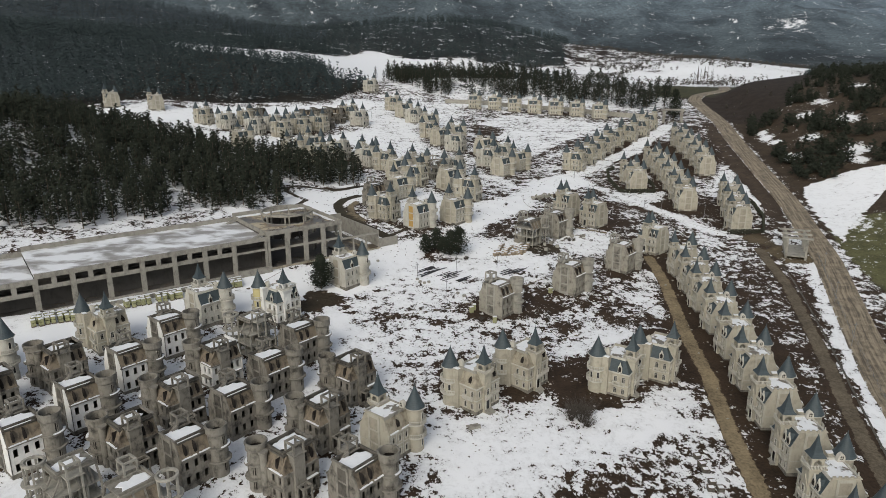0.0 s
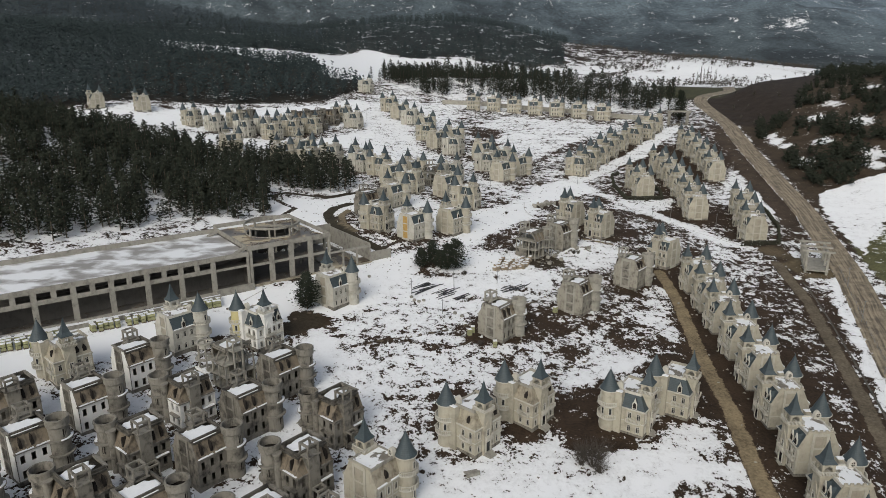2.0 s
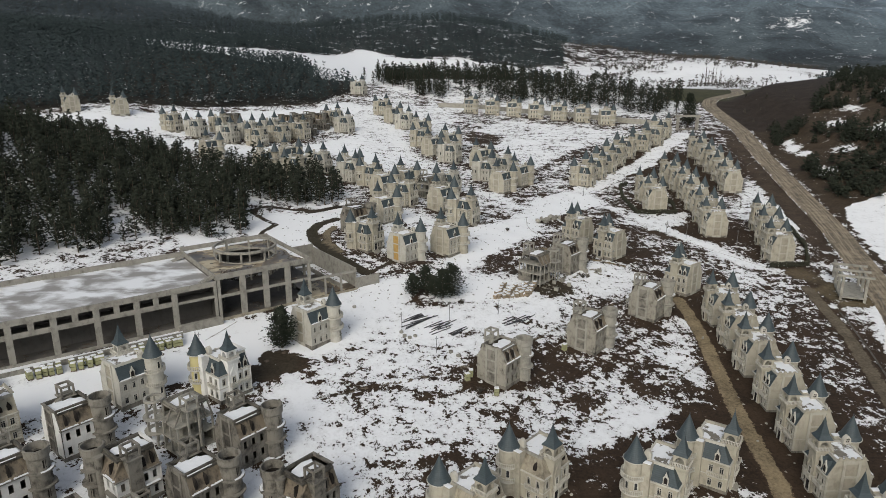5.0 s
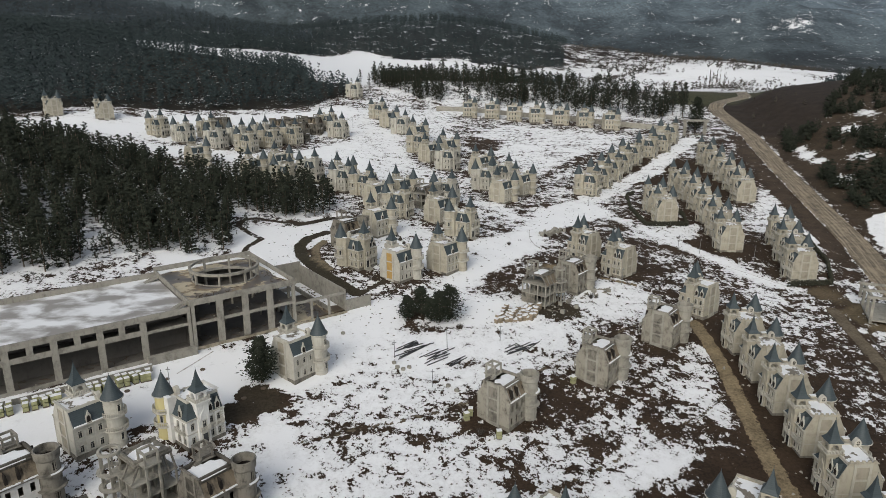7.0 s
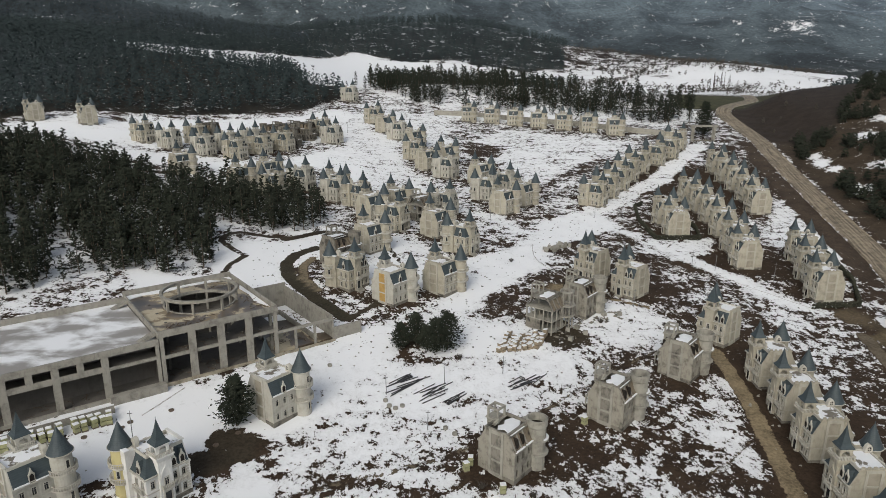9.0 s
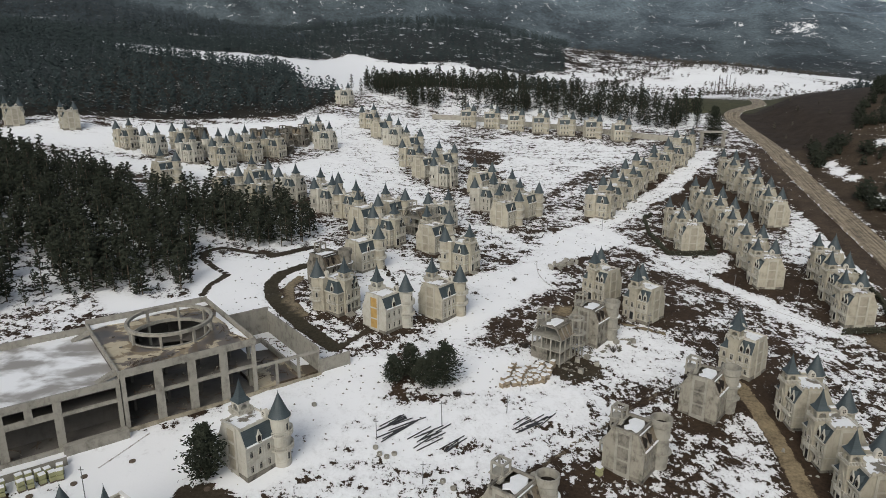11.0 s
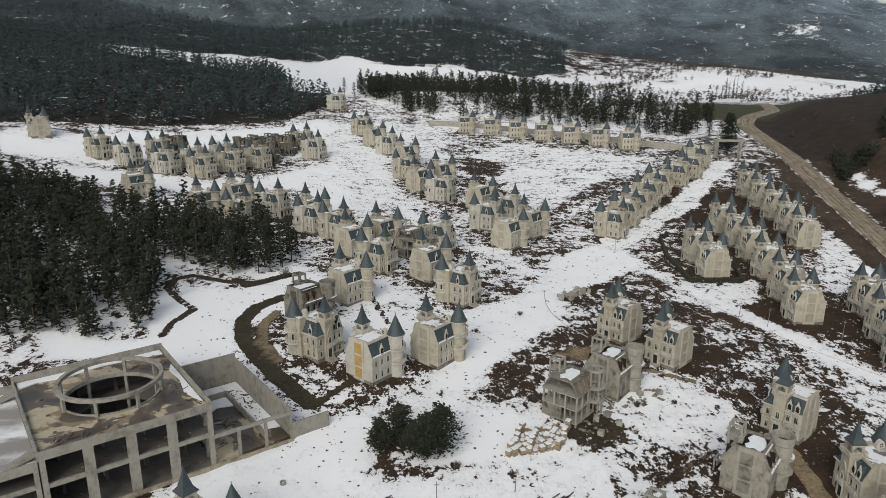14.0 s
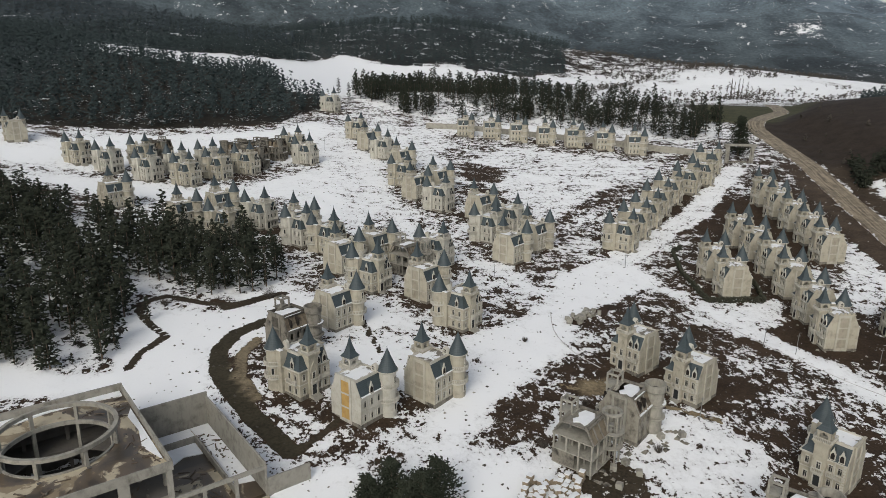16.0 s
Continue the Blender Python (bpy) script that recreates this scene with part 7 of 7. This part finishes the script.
wood("far_woods", fill(FAR_WOODS, 11.5, 15, 0.14, 40.0), FARTHEST, None, "far dark pine woods on a rounded hill", NEEDLES_FAR_HAZE, size=(0.9, 1.3), seed=9)
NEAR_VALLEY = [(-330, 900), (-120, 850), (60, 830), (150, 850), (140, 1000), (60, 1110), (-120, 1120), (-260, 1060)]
wood("valley_woods", fill(NEAR_VALLEY, 8.5, 29, 0.25, 45.0), FARTHEST, None, "dark pine woods between snowy fields", NEEDLES_FAR_HAZE, size=(0.8, 1.3), seed=14)
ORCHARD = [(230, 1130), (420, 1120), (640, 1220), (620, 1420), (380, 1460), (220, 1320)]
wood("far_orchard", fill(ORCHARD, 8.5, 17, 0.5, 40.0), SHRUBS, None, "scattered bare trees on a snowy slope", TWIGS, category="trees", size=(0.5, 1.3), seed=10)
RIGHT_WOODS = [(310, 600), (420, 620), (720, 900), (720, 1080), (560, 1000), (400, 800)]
wood("valley_edge_woods", fill(RIGHT_WOODS, 8.5, 31, 0.4, 40.0), FAR_PINES, None, "dark woods along the valley's edge", NEEDLES_FAR_HAZE, size=(0.8, 1.2), seed=15)
HEDGEROWS = []
wood("field_bushes", [(215, 520), (222, 505), (228, 540), (240, 560), (219, 545), (250, 590), (262, 610), (236, 585), (214, 496), (246, 532), (270, 640), (256, 565)], BUSHES, None, "dark leafless bushes on a brown field", TWIGS, category="bushes", size=(0.35, 0.7), seed=18)
POPLARS = [(300 + 3.4 * i + tree_rng.uniform(-1.5, 1.5), 850 + 2.0 * i + tree_rng.uniform(-2, 2)) for i in range(9)]
wood("poplar_row", POPLARS, [tuft_cloud(tree_rng, 60, 17 + 2 * i, 1.3, 1.0, 0.9, 0.7, 0.3) for i in range(3)], None, "row of tall bare poplars in the snowy valley", TWIGS, category="trees", size=(0.8, 1.2), seed=19)
for (ax, ay), (bx, by) in (((215, 760), (420, 1010)), ((150, 900), (330, 1180)), ((300, 800), (560, 1050)), ((217, 1029), (455, 1277)), ((160, 1000), (520, 980)), ((260, 900), (600, 930))):
    steps = int(math.hypot(bx - ax, by - ay) / 6)
    HEDGEROWS += [(ax + (bx - ax) * i / steps + tree_rng.uniform(-2, 2), ay + (by - ay) * i / steps + tree_rng.uniform(-2, 2)) for i in range(steps)]
VALLEY = [(-140, 820), (120, 800), (230, 780), (330, 980), (700, 1050), (640, 1100), (200, 1060), (-200, 1040)]
wood("field_trees", fill(VALLEY, 13.0, 19, 0.64, 40.0) + HEDGEROWS, SHRUBS, None, "few bare field trees along snowy fields", TWIGS, category="trees", size=(0.45, 1.2), seed=11)


def pine(x, y, h, r, seed, label, n=230):
    rng = random.Random(seed)
    t = tagged(new("pine_tree"), label, "tree")
    t.matrix_basis = pose(x, y, ground_at(x, y), 0, 0, rng.uniform(0, 360))
    trunk = Shape().rod((0, 0, -0.5), (0.15, 0.1, h * 0.95), h * 0.02, 0.05, 7)
    part("trunk", trunk, BARK, t)
    for i in range(14):
        z = h * (0.15 + 0.055 * i)
        a = i * 2.4
        ln = r * (1.05 - 0.06 * i)
        part("limb", Shape().rod((0.05, 0, z), (ln * math.cos(a), ln * math.sin(a), z + 0.1 * ln), 0.09, 0.02, 5), BARK, t)
    v, f = limb_cloud(rng, 52, n // 6, h, r * 1.1, h * 0.1, 0.16 + 0.024 * h)
    part("crown", Shape().add(v.tolist(), f.tolist()), NEEDLES, t)
    return t


for x, y, h, r, s in ((-6.5, 256, 7.0, 3.2, 1), (-2.5, 258, 9.0, 3.4, 2), (3.0, 254.5, 9.5, 4.0, 3), (6.0, 256.5, 10.5, 4.6, 4), (0.5, 256, 6.5, 3.2, 7)):
    tagged(pine(x, y, h, r, s, "dark green pine in a clump on bare earth"), group="clump of pines")
pine(-40.5, 219.0, 11.5, 4.3, 5, "tall dark pine close beside a villa", 330)
pine(172, 524, 21, 6.0, 6, "broad dark fir behind the concrete gate", 320)


def bare_bush(x, y, h, seed, label="leafless brown bush in wet mud"):
    rng = random.Random(seed)
    s = Shape()
    for i in range(74):
        a, q = rng.uniform(0, 6.28), rng.uniform(0.2, 1.0)
        b = (q * h * 0.75 * math.cos(a), q * h * 0.75 * math.sin(a), h * rng.uniform(0.5, 1.0))
        s.rod((b[0] * 0.1, b[1] * 0.1, 0), b, 0.035, 0.012, 3)
        for _ in range(3):
            k = rng.uniform(0.4, 0.9)
            c = Vector(b) * k
            s.rod(c, c + Vector((rng.uniform(-1, 1), rng.uniform(-1, 1), rng.uniform(0.1, 0.9))) * h * 0.3, 0.018, 0.006, 3)
    t = tagged(new("bare_bush"), label, "bush", "bare bushes")
    t.matrix_basis = pose(x, y, ground_at(x, y) - 0.1)
    part("branchwork", s, TWIGS, t)


for i, (x, y, h) in enumerate(((33, 148.5, 5.8), (35, 151, 5.0), (31.5, 151.5, 4.6), (34, 146.5, 4.0), (30.5, 149, 4.0), (12, 203, 1.6), (22, 201, 1.4), (40, 292, 2.2), (28, 276, 2.6), (-43, 344, 3.5), (30, 322, 1.5), (-70, 335, 2.6), (9, 252, 1.5), (52, 276, 2.0))):
    bare_bush(x, y, h, i)


def hedge(points, seed):
    rng = random.Random(seed)
    g = tagged(new("hedge"), "clipped dark evergreen hedge round a villa plot", "hedge")
    v, f = [], []
    for (ax, ay), (bx, by) in zip(points, points[1:]):
        n = int(math.hypot(bx - ax, by - ay) / 0.42)
        for i in range(n):
            x, y = ax + (bx - ax) * i / n, ay + (by - ay) * i / n
            for z in (0.35, 1.0, 1.6):
                k = len(v)
                c = (x + rng.uniform(-0.3, 0.3), y + rng.uniform(-0.3, 0.3), ground_at(x, y) + z + rng.uniform(-0.15, 0.25))
                for d in ((1, 0, 0), (-1, 0, 0), (0, 1, 0), (0, -1, 0), (0, 0, 1), (0, 0, -1)):
                    v.append(tuple(c[q] + d[q] * rng.uniform(0.35, 0.65) for q in range(3)))
                f += [(k, k + 2, k + 4), (k + 2, k + 1, k + 4), (k + 1, k + 3, k + 4), (k + 3, k, k + 4), (k + 2, k, k + 5), (k + 1, k + 2, k + 5), (k + 3, k + 1, k + 5), (k, k + 3, k + 5)]
    part("foliage", Shape().add(v, f), HEDGE, g)


hedge([(99, 399), (94.5, 396), (91, 375), (91.5, 352.5), (109.5, 353), (112, 366), (111, 380)], 3)
hedge([(123, 290), (139, 291.5), (147, 310), (151, 332), (150, 345)], 4)


# ---- rubble, stones and tyre tracks ----
def stones(name, spots, mat, label, seed, size=(0.15, 0.5)):
    near = np.array(ALL_SPOTS)
    spots = [p for p in spots if np.min(np.hypot(near[:, 0] - p[0], near[:, 1] - p[1])) > 5.0]
    rng = random.Random(seed)
    v, f = [], []
    for x, y in spots:
        s, k = rng.uniform(*size), len(v)
        z = ground_at(x, y)
        for d in ((1, 0, 0), (-1, 0, 0), (0, 1, 0), (0, -1, 0), (0, 0, 0.8), (0, 0, -0.6)):
            v.append((x + (d[0] + rng.uniform(-0.4, 0.4)) * s, y + (d[1] + rng.uniform(-0.4, 0.4)) * s, z + d[2] * s * rng.uniform(0.6, 1.2)))
        f += [(k, k + 2, k + 4), (k + 2, k + 1, k + 4), (k + 1, k + 3, k + 4), (k + 3, k, k + 4), (k + 2, k, k + 5), (k + 1, k + 2, k + 5), (k + 3, k + 1, k + 5), (k, k + 3, k + 5)]
    thing(name, Shape().add(v, f), mat, label, "stones", kind="stuff")


def scatter(centres, n, r, seed):
    rng = random.Random(seed)
    out = []
    for cx, cy in centres:
        for _ in range(n):
            a, q = rng.uniform(0, 6.28), r * rng.uniform(0.75, 1.6)
            out.append((cx + q * math.cos(a), cy + q * math.sin(a)))
    return out


stones("rubble", scatter([p for p in ALL_SPOTS if p[1] < 345], 14, 6.5, 31), CONC_PALE, "broken concrete and stones round the villas", 32)


def pipe_heap():
    rng = random.Random(33)
    for i in range(34):
        k = rng.random()
        x, y = 45 + 9 * k + rng.uniform(-2, 2), 335 + 8.5 * k + rng.uniform(-2, 2)
        ln, r = rng.uniform(0.8, 1.5), rng.uniform(0.5, 0.75)
        s = Shape().arc(0, 0, r * 0.78, r, -ln / 2, ln / 2, 0, 2 * math.pi, 12)
        lie = rng.choice((0, 80, 90, 90, 100))
        t = thing("concrete_pipe", s, CONC_PALE, "short grey concrete pipe lying in a heap", "pipe", pose(x, y, ground_at(x, y) + (r if lie else ln / 2) - 0.1, lie, 0, rng.uniform(0, 360)), "heap of concrete pipes")


pipe_heap()
stones("dark_clods", [(random.Random(i).uniform(-30, 66), random.Random(i + 9000).uniform(125, 262)) for i in range(700)], BARK, "dark clods of earth lying on the snow", 35, (0.1, 0.32))
stones("brushwood", [(random.Random(i + 50).uniform(-60, 150), random.Random(i + 7000).uniform(255, 480)) for i in range(2600)], TWIGS, "tufts of dark brush and clods poking through snow", 38, (0.12, 0.42))
stones("boulder_heap", scatter([(44, 278), (56, 281), (38, 268), (52, 277)], 12, 2.0, 36), CONC, "lumps of concrete debris by the skeleton", 37, (0.4, 0.9))


def slush_material():
    m, n, l, b = nodes_of("trodden_slush")
    pos = position(n)
    f = noise_node(n, l, pos, 1.1, 6, 0.7)
    l.new(blend(n, l, ramp(n, l, f, 0.5, 0.66), (0.5, 0.49, 0.48), (0.12, 0.10, 0.085)), b.inputs["Base Color"])
    b.inputs["Roughness"].default_value = 0.6
    return m


TRODDEN = slush_material()
for pts in ([(78, 362), (87, 344), (95, 328), (101, 317), (128, 284)], [(40, 340), (37, 330), (38, 320), (43, 312), (52, 306)], [(-56, 232), (-60, 224), (-63, 217)]):
    ribbon("tyre_track", [(x, y) for x, y in pts], 0.16, 0.09, TRODDEN, "tyre track pressed into wet snow", "track")
